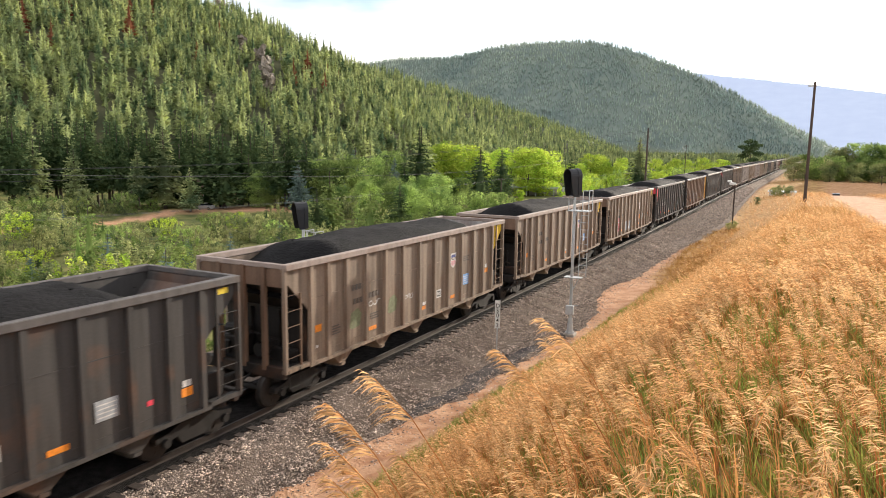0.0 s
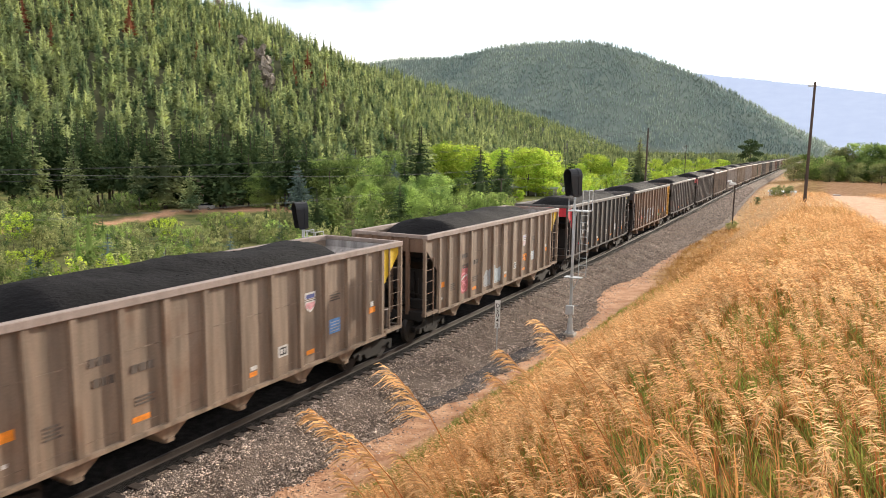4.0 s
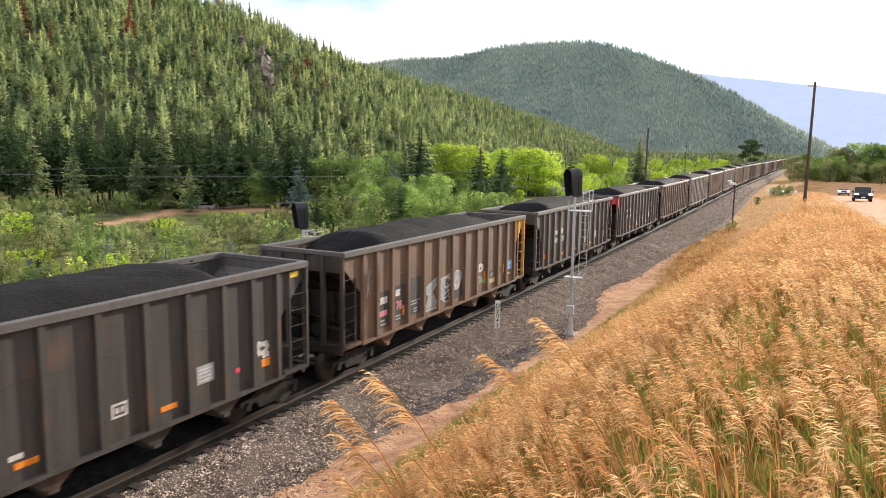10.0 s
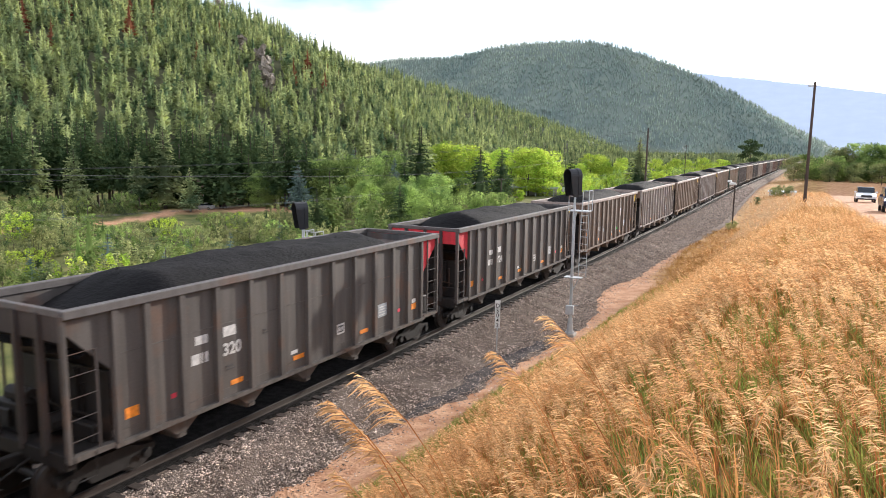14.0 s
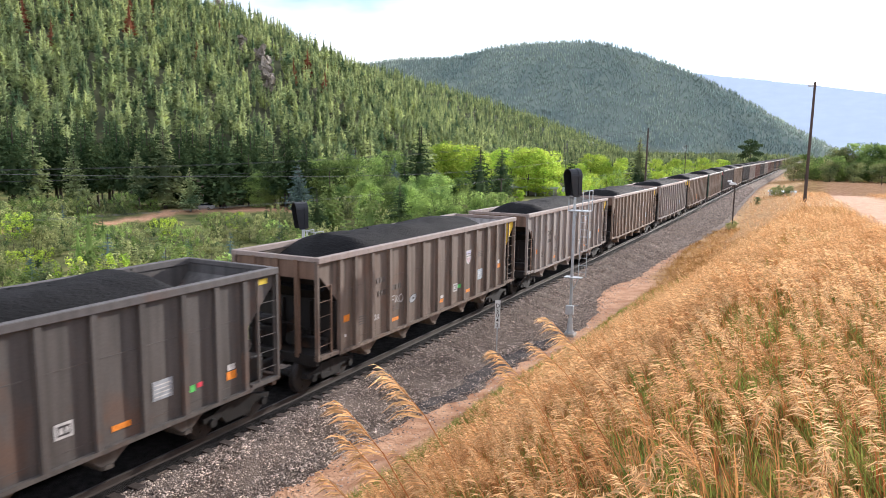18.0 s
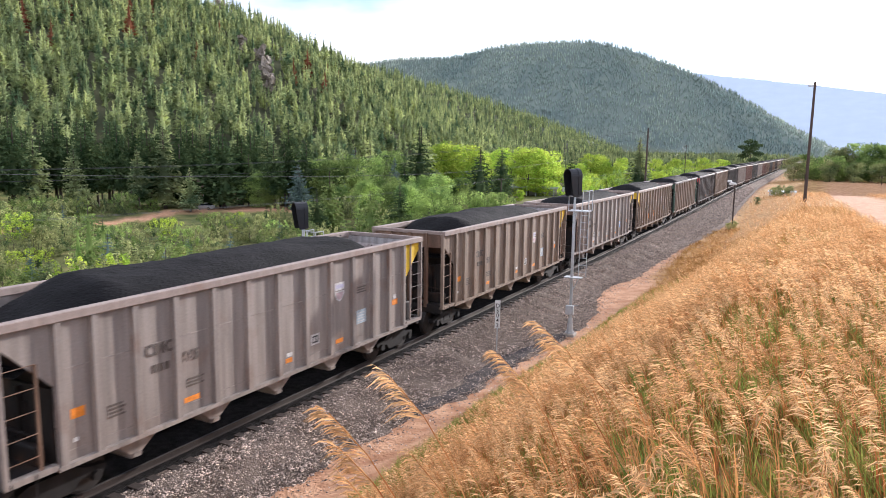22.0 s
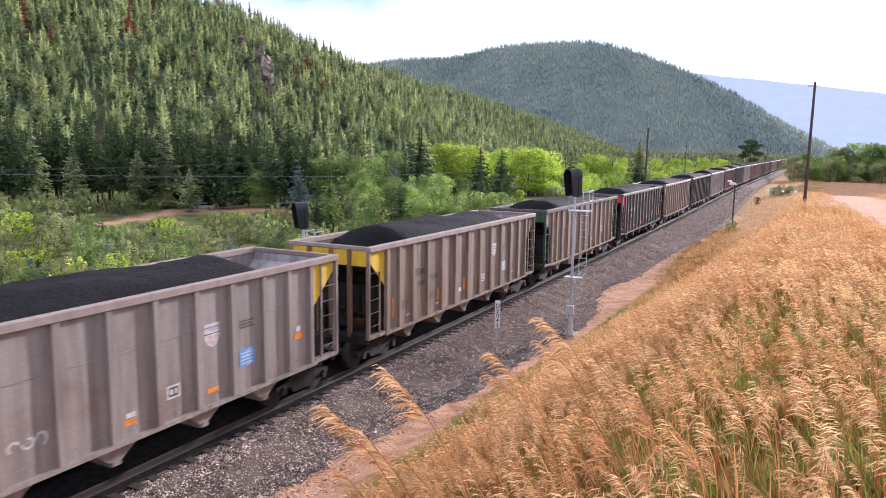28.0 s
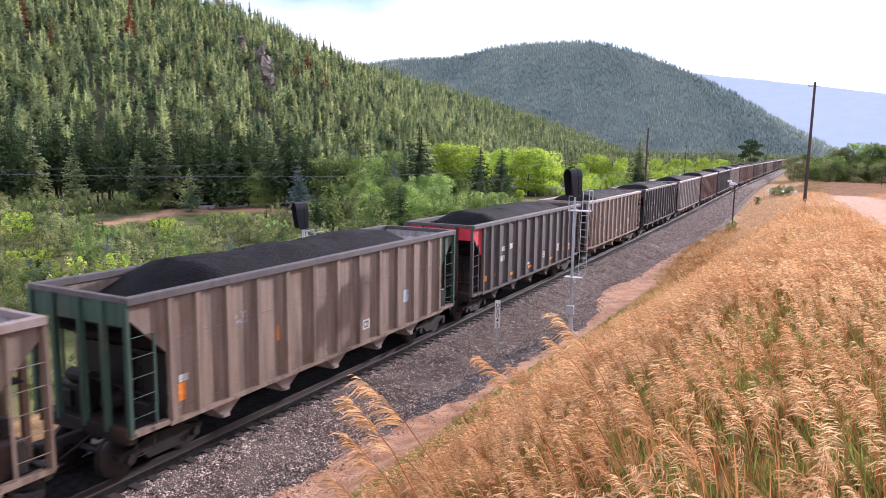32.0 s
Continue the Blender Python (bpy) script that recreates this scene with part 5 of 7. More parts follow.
def tree(name, x, y, h, key, material, label, category, wide=1.0, group=""):
    if name in ("willow_shrub", "young_spruce"):       # low growth in front of the lane, none on it
        a, r = math.degrees(math.atan2(x - EYE[0], y - EYE[1])), math.hypot(x - EYE[0], y - EYE[1])
        if float(lane_gap(x, y)) < 3.6 + 3.5 * (y > 112):
            return None
        if -54 < a < -40:
            lane_r = float(np.interp(a, [-54, -52.9, -50.5, -48, -44.4, -41, -39], [139, 141, 146, 160, 166, 162, 163]))
            if r < lane_r:
                h = min(h, max(.7, 12.5 * (1 - r / lane_r)))
    crown, trunk = crown_mesh(key, material)
    z = float(ground_height(x, y))
    ob = tagged(new(name), label, category, group)
    ob.location = (x, y, z - .05)
    rz = (x * 12.9 + y * 7.7) % 6.283
    for nm, me in (("trunk", trunk), ("crown", crown)):
        c = new(nm, me)
        c.parent = ob
        c.scale = (h * wide, h * wide, h)
        c.rotation_euler = (0, 0, rz)
    return ob


SPRUCES = [(-84.2, 174.6, 21), (-65.3, 172.9, 14.5), (-60.9, 177.1, 13), (-41.3, 254.2, 19), (-72.6, 97.5, 3.8), (-47, 39.6, 4.2), (-44.0, 38.8, 3.9), (-104.4, 119.7, 18.5), (-109.3, 120.6, 17), (-113.0, 110.7, 18), (-113.8, 115.8, 15), (-121.2, 113.4, 19), (-103.6, 109.1, 9.5), (-105.9, 129.4, 13), (-80.7, 159.3, 10), (-99.1, 171.4, 16), (-90.4, 171.0, 15), (-58.1, 229.1, 12)]
LEAFY = [(-54.6, 49.3, 8.8), (-56.9, 49.6, 6.5), (-57.0, 52.8, 7), (-91.3, 136.5, 13), (-85.8, 135.6, 12), (-83.5, 139.7, 13.5), (-85.9, 150.1, 13), (-98.3, 141.1, 12.5), (-100.2, 137.0, 12), (-65.5, 130.0, 8.5), (-60.9, 130.3, 9), (-56.7, 132.6, 9.5), (-54.7, 139.3, 8.5), (-67.9, 126.1, 6), (-73.2, 128.6, 7), (-74.2, 121.8, 7), (-89.1, 165.9, 14), (-100.4, 126.3, 9), (-94.8, 124.6, 8)]
COTTONWOODS = [(-87.1, 190.1, 16.5), (-84.6, 194.7, 17.5), (-79.5, 193.9, 16.5), (-72.0, 211.4, 16), (-65.9, 210.6, 16), (-61.5, 212.2, 15.5), (-61.7, 222.7, 13), (-80.5, 215.4, 15), (-68.3, 288.7, 13.5), (-64.1, 295.0, 13), (-59.7, 301.3, 12.5), (-70.8, 277.5, 10), (-58.4, 373.1, 11), (-52.0, 384.5, 11.5), (-45.9, 390.5, 11), (-38.3, 396.6, 12), (-31.2, 407.6, 11), (-53.7, 240.8, 7), (-49.8, 252.2, 6.5), (-41.2, 295.0, 6), (-57.5, 181.7, 3.4), (-49.6, 272.8, 7)]
SCRUB = [(8.2, 231.8, 7.5), (11.0, 237.9, 8.6), (13.2, 250.1, 7.5), (20.7, 243.9, 10.9), (23.9, 249.9, 12.1), (27.2, 243.6, 12.1), (31.1, 249.5, 11.5), (33.5, 243.1, 11.5), (17.2, 256.2, 8.0), (35.1, 230.8, 11.5), (8.6, 139, 2.3), (9.7, 142.0, 2.0), (7.4, 141, 1.9), (6.0, 119.8, 1.3), (6.4, 79.3, 1.0), (5.9, 78.6, .8)]
SCRUB += [(5.5 + 2.0 * k, 232 + 5 * (k % 3), 3.2 + 1.1 * (k % 4) + .22 * k) for k in range(4, 16)]


def plant_valley():
    for k, (x, y, h) in enumerate(SPRUCES):
        low = h < 5
        tree("spruce_tree", x, y, h, ("lowconifer" if low else "conifer", k % 4), LEAF_OLIVE if k == 6 else SPRUCE if k % 3 else PINE,
             "small dense spruce in the meadow" if low else "tall dark green spruce at the valley edge", "conifer", 1.1 if low else 1.5, "spruces of the valley")
    tree("blue_spruce", -88.6, 125.9, 10.5, ("lowconifer", 2), BLUE_SPRUCE, "blue-grey spruce among broadleaf trees", "conifer", 1.5)
    tree("blue_spruce", -78, 150, 12, ("conifer", 2), BLUE_SPRUCE, "slender blue-grey spruce among broadleaf trees", "conifer")
    for k, (x, y, h) in enumerate(LEAFY):
        tree("broadleaf_tree", x, y, h, ("lowconifer" if k < 3 else "leafy", k % 4), LEAF_GREEN, "mid-green broadleaf tree with a rounded uneven crown", "tree", .75 if k < 3 else 1.0 + .15 * (k % 3), "broadleaf trees of the valley")
    for k, (x, y, h) in enumerate(COTTONWOODS):
        tree("cottonwood_tree", x, y, h, ("leafy", k % 4), LEAF_LIME, "bright lime-green cottonwood glowing in back light", "tree", 1.15 + .1 * (k % 3), "cottonwoods by the river")
    for k, (x, y, h) in enumerate(SCRUB):
        tree("scrub_tree" if h > 4 else "roadside_bush", x, y, h, ("leafy", k % 4), (LEAF_WILLOW if k % 3 == 0 else LEAF_GREEN) if h > 4 else LEAF_WILLOW,
             "dense dark-green scrub oak beside the dirt road" if h > 4 else "low green bush in dry grass", "tree" if h > 4 else "bush", 1.3, "scrub beside the road")
    # river thicket beyond the bend
    rng = random.Random(5)
    for k in range(75):
        y = rng.uniform(175, 430)
        x = -30 - .12 * (y - 175) - rng.uniform(0, 45) + (18 if y > 300 else 0)
        lime = rng.random() < .7
        if -23 < math.degrees(math.atan2(x - EYE[0], y)) < -18 and y < 235:
            continue
        tree("river_willow", x, y, rng.uniform(4, 8), ("shrub", k % 5), LEAF_LIME if lime else LEAF_GREEN,
             "bright yellow-green willow thicket by the river" if lime else "green willow thicket by the river", "shrub", rng.uniform(.9, 1.3), "willows by the river")
    tree("lone_pine", -9.1, 299.2, 14.5, ("openpine", 3), SPRUCE, "lone dark pine with an open spreading crown", "conifer", .85)
    for k, (x, y, h, m) in enumerate([(-79.7, 165.6, 20.3, SPRUCE), (-54.9, 150.2, 14.7, SPRUCE), (-57.0, 167.8, 14.3, SPRUCE), (-50.1, 293.2, 18.9, SPRUCE),
                                      (-55.0, 92.5, 11.0, LEAF_OLIVE), (-45.9, 90.3, 8.1, LEAF_OLIVE), (-80.7, 116.8, 10.7, BLUE_SPRUCE), (-94.0, 156.7, 14.7, BLUE_SPRUCE),
                                      (-43.1, 94.4, 9.2, SPRUCE), (-65.4, 127.6, 9.4, LEAF_OLIVE), (-50.5, 83.3, 8.5, SPRUCE)]):
        tree("spruce_tree", x, y, h, ("lowconifer" if k % 2 else "conifer", k % 4), m, "blue-grey spruce among broadleaf trees" if m is BLUE_SPRUCE else "full green spruce in the river woods",
             "conifer", 1.4, "spruces of the valley")
    for k, (x, y, h) in enumerate([(-39.3, 98.8, 8.6), (-46.5, 104, 8.8), (-36, 104, 8.0), (-52, 108, 9), (-33, 110, 7.5), (-60, 112, 8.5)]):
        tree("broadleaf_tree", x, y, h, ("leafy", k % 4), LEAF_GREEN, "mid-green broadleaf tree with a rounded uneven crown", "tree", 1.1, "broadleaf trees of the valley")
    rng = random.Random(31)
    for k in range(34):
        tree("willow_shrub", rng.uniform(-28, -9), rng.uniform(2, 75), rng.uniform(1.2, 2.6), ("shrub", k % 5), rng.choice([LEAF_WILLOW, LEAF_GREEN, LEAF_OLIVE]),
             "low bushy willow below the line", "shrub", rng.uniform(1.0, 1.4), "shrubs of the meadow")
    # shrubs beyond the lane, at the wood's edge
    rng = random.Random(77)
    for k in range(60):
        a, r = radians(rng.uniform(-64, -49)), rng.uniform(118, 160)
        tree("willow_shrub", EYE[0] + r * math.sin(a), EYE[1] + r * math.cos(a), rng.uniform(2.2, 4.6), ("shrub", k % 5), rng.choice([LEAF_WILLOW, LEAF_WILLOW, LEAF_GREEN]),
             "bushy meadow willow with yellowing leaves", "shrub", rng.uniform(1.1, 1.5), "shrubs of the meadow")
    # the wood's edge under the hill
    rng = random.Random(21)
    for k in range(70):
        a = radians(-64 + 26 * (k + rng.random()) / 70)
        r = rng.uniform(163, 195) if abs(math.degrees(a) + 46.5) > 3 else rng.uniform(172, 196)
        x, y = EYE[0] + r * math.sin(a), EYE[1] + r * math.cos(a)
        if abs(math.degrees(a) + 46.5) < 1.6:
            r += 20
            x, y = EYE[0] + r * math.sin(a), EYE[1] + r * math.cos(a)
        tree("pine_tree", x, y, rng.uniform(13, 21), ("tallpine", k % 4), SPRUCE if k % 6 else PINE,
             "tall pine at the foot of the hill", "conifer", rng.uniform(.9, 1.25), "pines at the foot of the hill")
    # willow shrubs of the meadow
    made = 0
    for k in range(430):
        a = radians(rng.uniform(-63, -22))
        r = 58 + 108 * rng.random() ** .8
        x, y = EYE[0] + r * math.sin(a), EYE[1] + r * math.cos(a)
        left = a < radians(-52.5)
        if (abs(x + 101) < 5.0 and not left) or x > -24 or (abs(x + 108) < 7 and 85 < y < 130) or (abs(y - 120) < 5 and -118 < x < -82):
            continue
        h = rng.uniform(2.2, 4.6) if r < 120 else rng.uniform(2.5, 5.0)
        if -101 < x < -80 and y > 55 and not left:
            h = rng.uniform(.5, 1.1)
            if made > 250:
                continue
        made += 1
        if made > 300:
            break
        m = rng.choice([LEAF_WILLOW, LEAF_WILLOW, LEAF_GREEN, LEAF_LIME if rng.random() < .3 else LEAF_WILLOW, LEAF_OLIVE])
        if k % 6 == 2 and h > 2:
            tree("young_spruce", x, y, h * rng.uniform(.9, 1.3), ("lowconifer", k % 4), SPRUCE if k % 4 else BLUE_SPRUCE, "young spruce growing among the meadow shrubs",
                 "conifer", rng.uniform(.9, 1.2), "young spruces of the meadow")
            continue
        tree("willow_shrub", x, y, h, ("shrub", k % 5), m, "bushy meadow willow with yellowing leaves" if m is not LEAF_GREEN else "bushy green meadow shrub",
             "shrub", rng.uniform(1.0, 1.4), "shrubs of the meadow")


plant_valley()


def outcrop(x, y, h, seed):
    """A crag of angular boulders stacked up the slope."""
    rng = random.Random(seed)
    ob = tagged(new("rock_outcrop"), "weathered granite crag among the pines", "rock", "outcrops on the hill")
    ob.location = (x, y, float(ground_height(x, y)))
    for k in range(8):
        bm = bmesh.new()
        m = Matrix.LocRotScale((rng.uniform(-1.8, 1.8), rng.uniform(-2.5, 2.5), h * (.05 + .1 * k)),
                               Euler((rng.uniform(-.3, .3), rng.uniform(-.3, .3), rng.random() * 6)), (rng.uniform(.9, 1.9), rng.uniform(.9, 1.9), h * rng.uniform(.12, .24)))
        bmesh.ops.create_icosphere(bm, subdivisions=2, radius=1, matrix=m)
        for v in bm.verts:
            c = v.co
            n = Vector((noise.cell(c * .8), noise.cell(c * .8 + Vector((9, 0, 0))), noise.cell(c * .6 + Vector((0, 5, 0)))))
            v.co = c + (n - Vector((.5, .5, .5))) * .9
        part("boulder", bm, ROCK, ob)


# ---- the farthest ridge, haze painted in as a pale blue glow ----
def far_ridge():
    m = bpy.data.materials.new("hazed_ridge")
    m.use_nodes = True
    nt = m.node_tree
    bs = nt.nodes["Principled BSDF"]
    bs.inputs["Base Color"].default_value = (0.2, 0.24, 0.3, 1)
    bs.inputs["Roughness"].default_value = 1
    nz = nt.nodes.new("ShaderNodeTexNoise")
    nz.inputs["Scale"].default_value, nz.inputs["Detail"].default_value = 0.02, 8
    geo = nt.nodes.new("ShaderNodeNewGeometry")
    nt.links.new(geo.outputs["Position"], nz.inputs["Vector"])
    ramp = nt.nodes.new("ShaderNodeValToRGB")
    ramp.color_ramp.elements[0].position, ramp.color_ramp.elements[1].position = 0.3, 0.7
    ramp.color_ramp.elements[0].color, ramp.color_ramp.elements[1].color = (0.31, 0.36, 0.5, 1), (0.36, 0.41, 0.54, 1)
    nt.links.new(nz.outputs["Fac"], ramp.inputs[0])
    # the ridge gives no light: this emission stands for haze before it
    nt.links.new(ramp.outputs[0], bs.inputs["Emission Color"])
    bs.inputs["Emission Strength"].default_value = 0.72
    crest = [(-1600, 3900, 470), (-916, 3788, 438), (-545, 3759, 394), (-280, 3688, 352), (-18, 3600, 308), (251, 3492, 258), (639, 3240, 190), (1100, 2700, 150), (1500, 1800, 130)]
    n = 160
    v, f = [], []
    for k in range(n + 1):
        t = (len(crest) - 1) * k / n
        i = min(int(t), len(crest) - 2)
        p = [crest[i][c] + (crest[i + 1][c] - crest[i][c]) * (t - i) for c in range(3)]
        p[2] += 5 * noise.noise(Vector((k * .21, 3, 0))) + 2.5 * noise.noise(Vector((k * .9, 7, 0)))
        v += [tuple(p), (p[0] * .82 + 2, p[1] * .82, p[2] * .3 - 10), (p[0] * .7 + 4, p[1] * .7, -30)]
    for k in range(n):
        for r in (0, 1):
            a = k * 3 + r
            f.append((a, a + 1, a + 4, a + 3))
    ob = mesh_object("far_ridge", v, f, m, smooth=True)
    tagged(ob, "farthest forested ridge, pale blue with painted haze", "mountain", kind="structure")


far_ridge()

# ---- signals, posts, poles ----
def ring_rail(parent, x0, x1, y0, y1, z0, z1, name="guard_rail"):
    return part(name, rods(((x0, y0, z0), (x0, y0, z1), .018), ((x1, y0, z0), (x1, y0, z1), .018), ((x1, y1, z0), (x1, y1, z1), .018),
                           ((x0, y0, z1), (x1, y0, z1), .018), ((x1, y0, z1), (x1, y1, z1), .018), ((x0, y0, (z0 + z1) / 2), (x1, y0, (z0 + z1) / 2), .014),
                           ((x1, y0, (z0 + z1) / 2), (x1, y1, (z0 + z1) / 2), .014), sides=6), GALV, parent)


def hood_bm(w, h, depth):
    """A tall arched hood, open in front (towards -y)."""
    bm = bmesh.new()
    n = 10
    prof = [(-w / 2, -h / 2)] + [(-w / 2 * math.cos(math.pi * k / n), h / 2 - w / 2 + w / 2 * math.sin(math.pi * k / n)) for k in range(n + 1)] + [(w / 2, -h / 2)]
    inner = [(x * .93, z * .975) for x, z in prof]
    rows = []
    for pr, y in ((prof, 0), (prof, -depth), (inner, -depth), (inner, 0)):
        rows.append([bm.verts.new((x, y + (0.0 if z > -h * .1 or y == 0 else depth * .35), z)) for x, z in pr])
    for a in range(4):
        for i in range(len(prof) - 1):
            bm.faces.new((rows[a][i], rows[a][i + 1], rows[(a + 1) % 4][i + 1], rows[(a + 1) % 4][i]))
    bmesh.ops.recalc_face_normals(bm, faces=bm.faces)
    return bm


def plate_bm(w, h, y0, y1):
    n = 10
    prof = [(-w / 2, -h / 2 + .08)] + [(-w / 2 * math.cos(math.pi * k / n), h / 2 - w / 2 + w / 2 * math.sin(math.pi * k / n)) for k in range(n + 1)] + [(w / 2, -h / 2 + .08), (w / 4, -h / 2), (-w / 4, -h / 2)]
    bm = bmesh.new()
    a = [bm.verts.new((x, y0, z)) for x, z in prof]
    b = [bm.verts.new((x, y1, z)) for x, z in prof]
    bm.faces.new(a)
    bm.faces.new(b[::-1])
    for i in range(len(prof)):
        bm.faces.new((a[i], b[i], b[(i + 1) % len(prof)], a[(i + 1) % len(prof)]))
    bmesh.ops.recalc_face_normals(bm, faces=bm.faces)
    return bm


def signal_head(parent, z, turn, w=.62, h=1.18):
    head = part("signal_head", plate_bm(w, h, -.05, .12), BLACK_PAINT, parent, "black arched backboard with deep hood")
    head.location, head.rotation_euler = (0, 0, z), (0, 0, radians(turn))
    part("hood", hood_bm(w * .94, h * .97, .42), BLACK_PAINT, head)
    for k in range(3):
        part("lens", rods(((0, -.05, h * .28 - k * .33), (0, -.075, h * .28 - k * .33), .1), sides=14), principled("dark_lens", (0.02, 0.02, 0.02), .1), head)
    return head


def near_signal():
    s = tagged(new("railway_signal"), "galvanised signal mast with black hooded head and ladder", "railway signal", "signals of the line")
    x, y = 4.6, 28.9
    g = -0.86
    s.location = (x, y, g)
    part("foundation", boxes((-.24, .24, -.24, .24, -.3, .1), bevel=.03), CONCRETE, s, "stained concrete footing")
    bm = rods(((0, 0, .08), (0, 0, .16), .2))
    rod_into(bm, (0, 0, .14), (0, 0, .75), .14, .085, 10)
    for k in range(4):
        a = k * 1.571 + .78
        rod_into(bm, (.16 * math.cos(a), .16 * math.sin(a), .1), (.16 * math.cos(a), .16 * math.sin(a), .22), .018, sides=6)
    part("mast_base", bm, GALV, s)
    part("mast", rods(((0, 0, .7), (0, 0, 5.55), .063), sides=12), GALV, s)
    part("junction_box", boxes((-.17, .17, -.2, -.07, .92, 1.32), bevel=.02), GALV, s, "grey steel junction box")
    part("step_plate", boxes((-.3, .42, -.2, .24, 2.5, 2.535)), GALV, s)
    part("bracket", rods(((.02, 0, 1.9), (.3, .02, 2.48), .02), ((.05, 0, 1.28), (.35, .06, 1.34), .015), sides=6), GALV, s)
    lad = part("ladder", rods(((.24, .12, 2.55), (.27, .12, 5.4), .017), ((.56, .12, 2.55), (.59, .12, 5.4), .017), sides=6), GALV, s)
    for k in range(9):
        z = 2.75 + .3 * k
        part("rung", rods(((.24, .12, z), (.58, .12, z), .013), sides=6), GALV, lad)
    part("platform", boxes((-.25, .62, -.15, .45, 5.32, 5.36)), GALV, s, "galvanised grating")
    ring_rail(s, .38, .64, -.12, .42, 5.36, 6.2)
    part("head_bracket", rods(((0, 0, 5.5), (0, 0, 5.9), .05), ((-.25, 0, 5.36), (-.25, 0, 5.95), .018), ((-.25, 0, 5.95), (.1, 0, 5.95), .018), ((0, -.05, 4.9), (.12, -.05, 5.3), .03), sides=8), GALV, s)
    signal_head(s, 6.52, -38)
    return s


def far_signal():
    s = tagged(new("railway_signal"), "black hooded signal head above a railed platform", "railway signal", "signals of the line")
    x, y = -6.0, 24.3
    g = float(ground_height(x, y))
    s.location = (x, y, g)
    t = 4.05 - g
    part("foundation", boxes((-.24, .24, -.24, .24, -.3, .1), bevel=.03), CONCRETE, s)
    part("mast", rods(((0, 0, .05), (0, 0, t - .3), .065), sides=12), GALV, s)
    part("platform", boxes((-.2, .8, -.2, .4, t - 1.22, t - 1.18)), GALV, s)
    ring_rail(s, .1, .3, -.18, .35, t - 1.2, t - .62)
    ring_rail(s, .38, .8, -.18, .35, t - 1.2, t - .66)
    signal_head(s, t, -30)


near_signal()
far_signal()


def track_sign():
    s = tagged(new("signal_number_sign"), "narrow white sign with stacked black characters on a post", "sign")
    s.location = (3.0, 24.7, -.76)
    part("post", boxes((-.02, .02, -.012, .012, -.2, 1.05)), GALV, s)
    plate = part("plate", boxes((-.1, .1, -.026, -.014, .92, 2.02), bevel=.004), WHITE_PAINT, s, "white enamel plate")
    s.rotation_euler = (0, 0, radians(24))
    for k, ch in enumerate("DS043"):
        cu = bpy.data.curves.new("character", "FONT")
        cu.body, cu.size, cu.align_x, cu.extrude, cu.offset = ch, .22, "CENTER", .001, .003
        tmp = bpy.data.objects.new("character", cu)
        me = bpy.data.meshes.new_from_object(tmp)
        bpy.data.objects.remove(tmp)
        me.materials.append(BLACK_PAINT)
        o = new("character", me)
        o.parent = plate
        o.matrix_local = pose(0, -.0285, 1.735 - .193 * k, 90, 0, 0)


track_sign()


def detector_post():
    s = tagged(new("trackside_post"), "dark trackside post with a pale angled fixture on top", "post")
    s.location = (6.1, 80.6, float(ground_height(6.1, 80.6)))
    part("post", rods(((0, 0, -.2), (0, 0, 4.6), .075), sides=10), POLE_WOOD, s)
    bm = boxes((-.55, .12, -.14, .14, 4.55, 4.8), bevel=.04)
    box_into(bm, -.75, -.35, -.16, .16, 4.85, 5.05, bevel=.04)
    rod_into(bm, (-.1, 0, 4.75), (-.6, 0, 4.95), .05, sides=6)
    part("fixture", bm, WHITE_PAINT, s, "pale weathered housing")


detector_post()


def utility_pole(x, y, top, lean=0.0, arms=1, label="tall weathered wooden utility pole", spread=1.1):
    s = tagged(new("utility_pole"), label, "utility pole", "utility poles")
    g = float(ground_height(x, y))
    s.location = (x, y, g)
    s.rotation_euler = (0, radians(lean), 0)
    h = top - g
    bm = bmesh.new()
    rod_into(bm, (0, 0, -.5), (0, 0, h), .14, .095, 10)
    part("shaft", bm, POLE_WOOD, s)
    for k in range(arms):
        z = h - .35 - .9 * k
        part("crossarm", boxes((-spread, spread, -.05, .05, z - .06, z + .06)), POLE_WOOD, s)
        for px in (-spread * .9, -spread * .4, spread * .4, spread * .9):
            part("insulator", rods(((px, 0, z + .06), (px, 0, z + .2), .04), sides=8), principled("porcelain", (0.45, 0.42, 0.38), .3), s)
    return s, g + h


utility_pole(12.85, 66.0, 12.75, .3, 0, "tall bare wooden utility pole beside the road")
near_pole = tagged(new("pole_cap"), "small steel bracket on the pole's top", "bracket")
part("arm", boxes((-.5, .1, -.04, .04, -.06, .06)), GALV, near_pole)
part("pin", rods(((-.45, 0, .05), (-.45, 0, .25), .03), sides=6), GALV, near_pole)
near_pole.location = (12.75 + .17, 66, 12.45)
utility_pole(-4.8, 88.3, 9.8, .4, 0, "reddish wooden utility pole with wires beside the line", .7)
utility_pole(-53.2, 158.6, .2, 0, 1, "old reddish wooden pole in the trees", .9)
utility_pole(-27, 262, 9.5, 0, 1, "distant pale wooden pole", .8)
utility_pole(-41.9, 28.1, 5.1, 0, 1, "wooden utility pole in the meadow", .9)


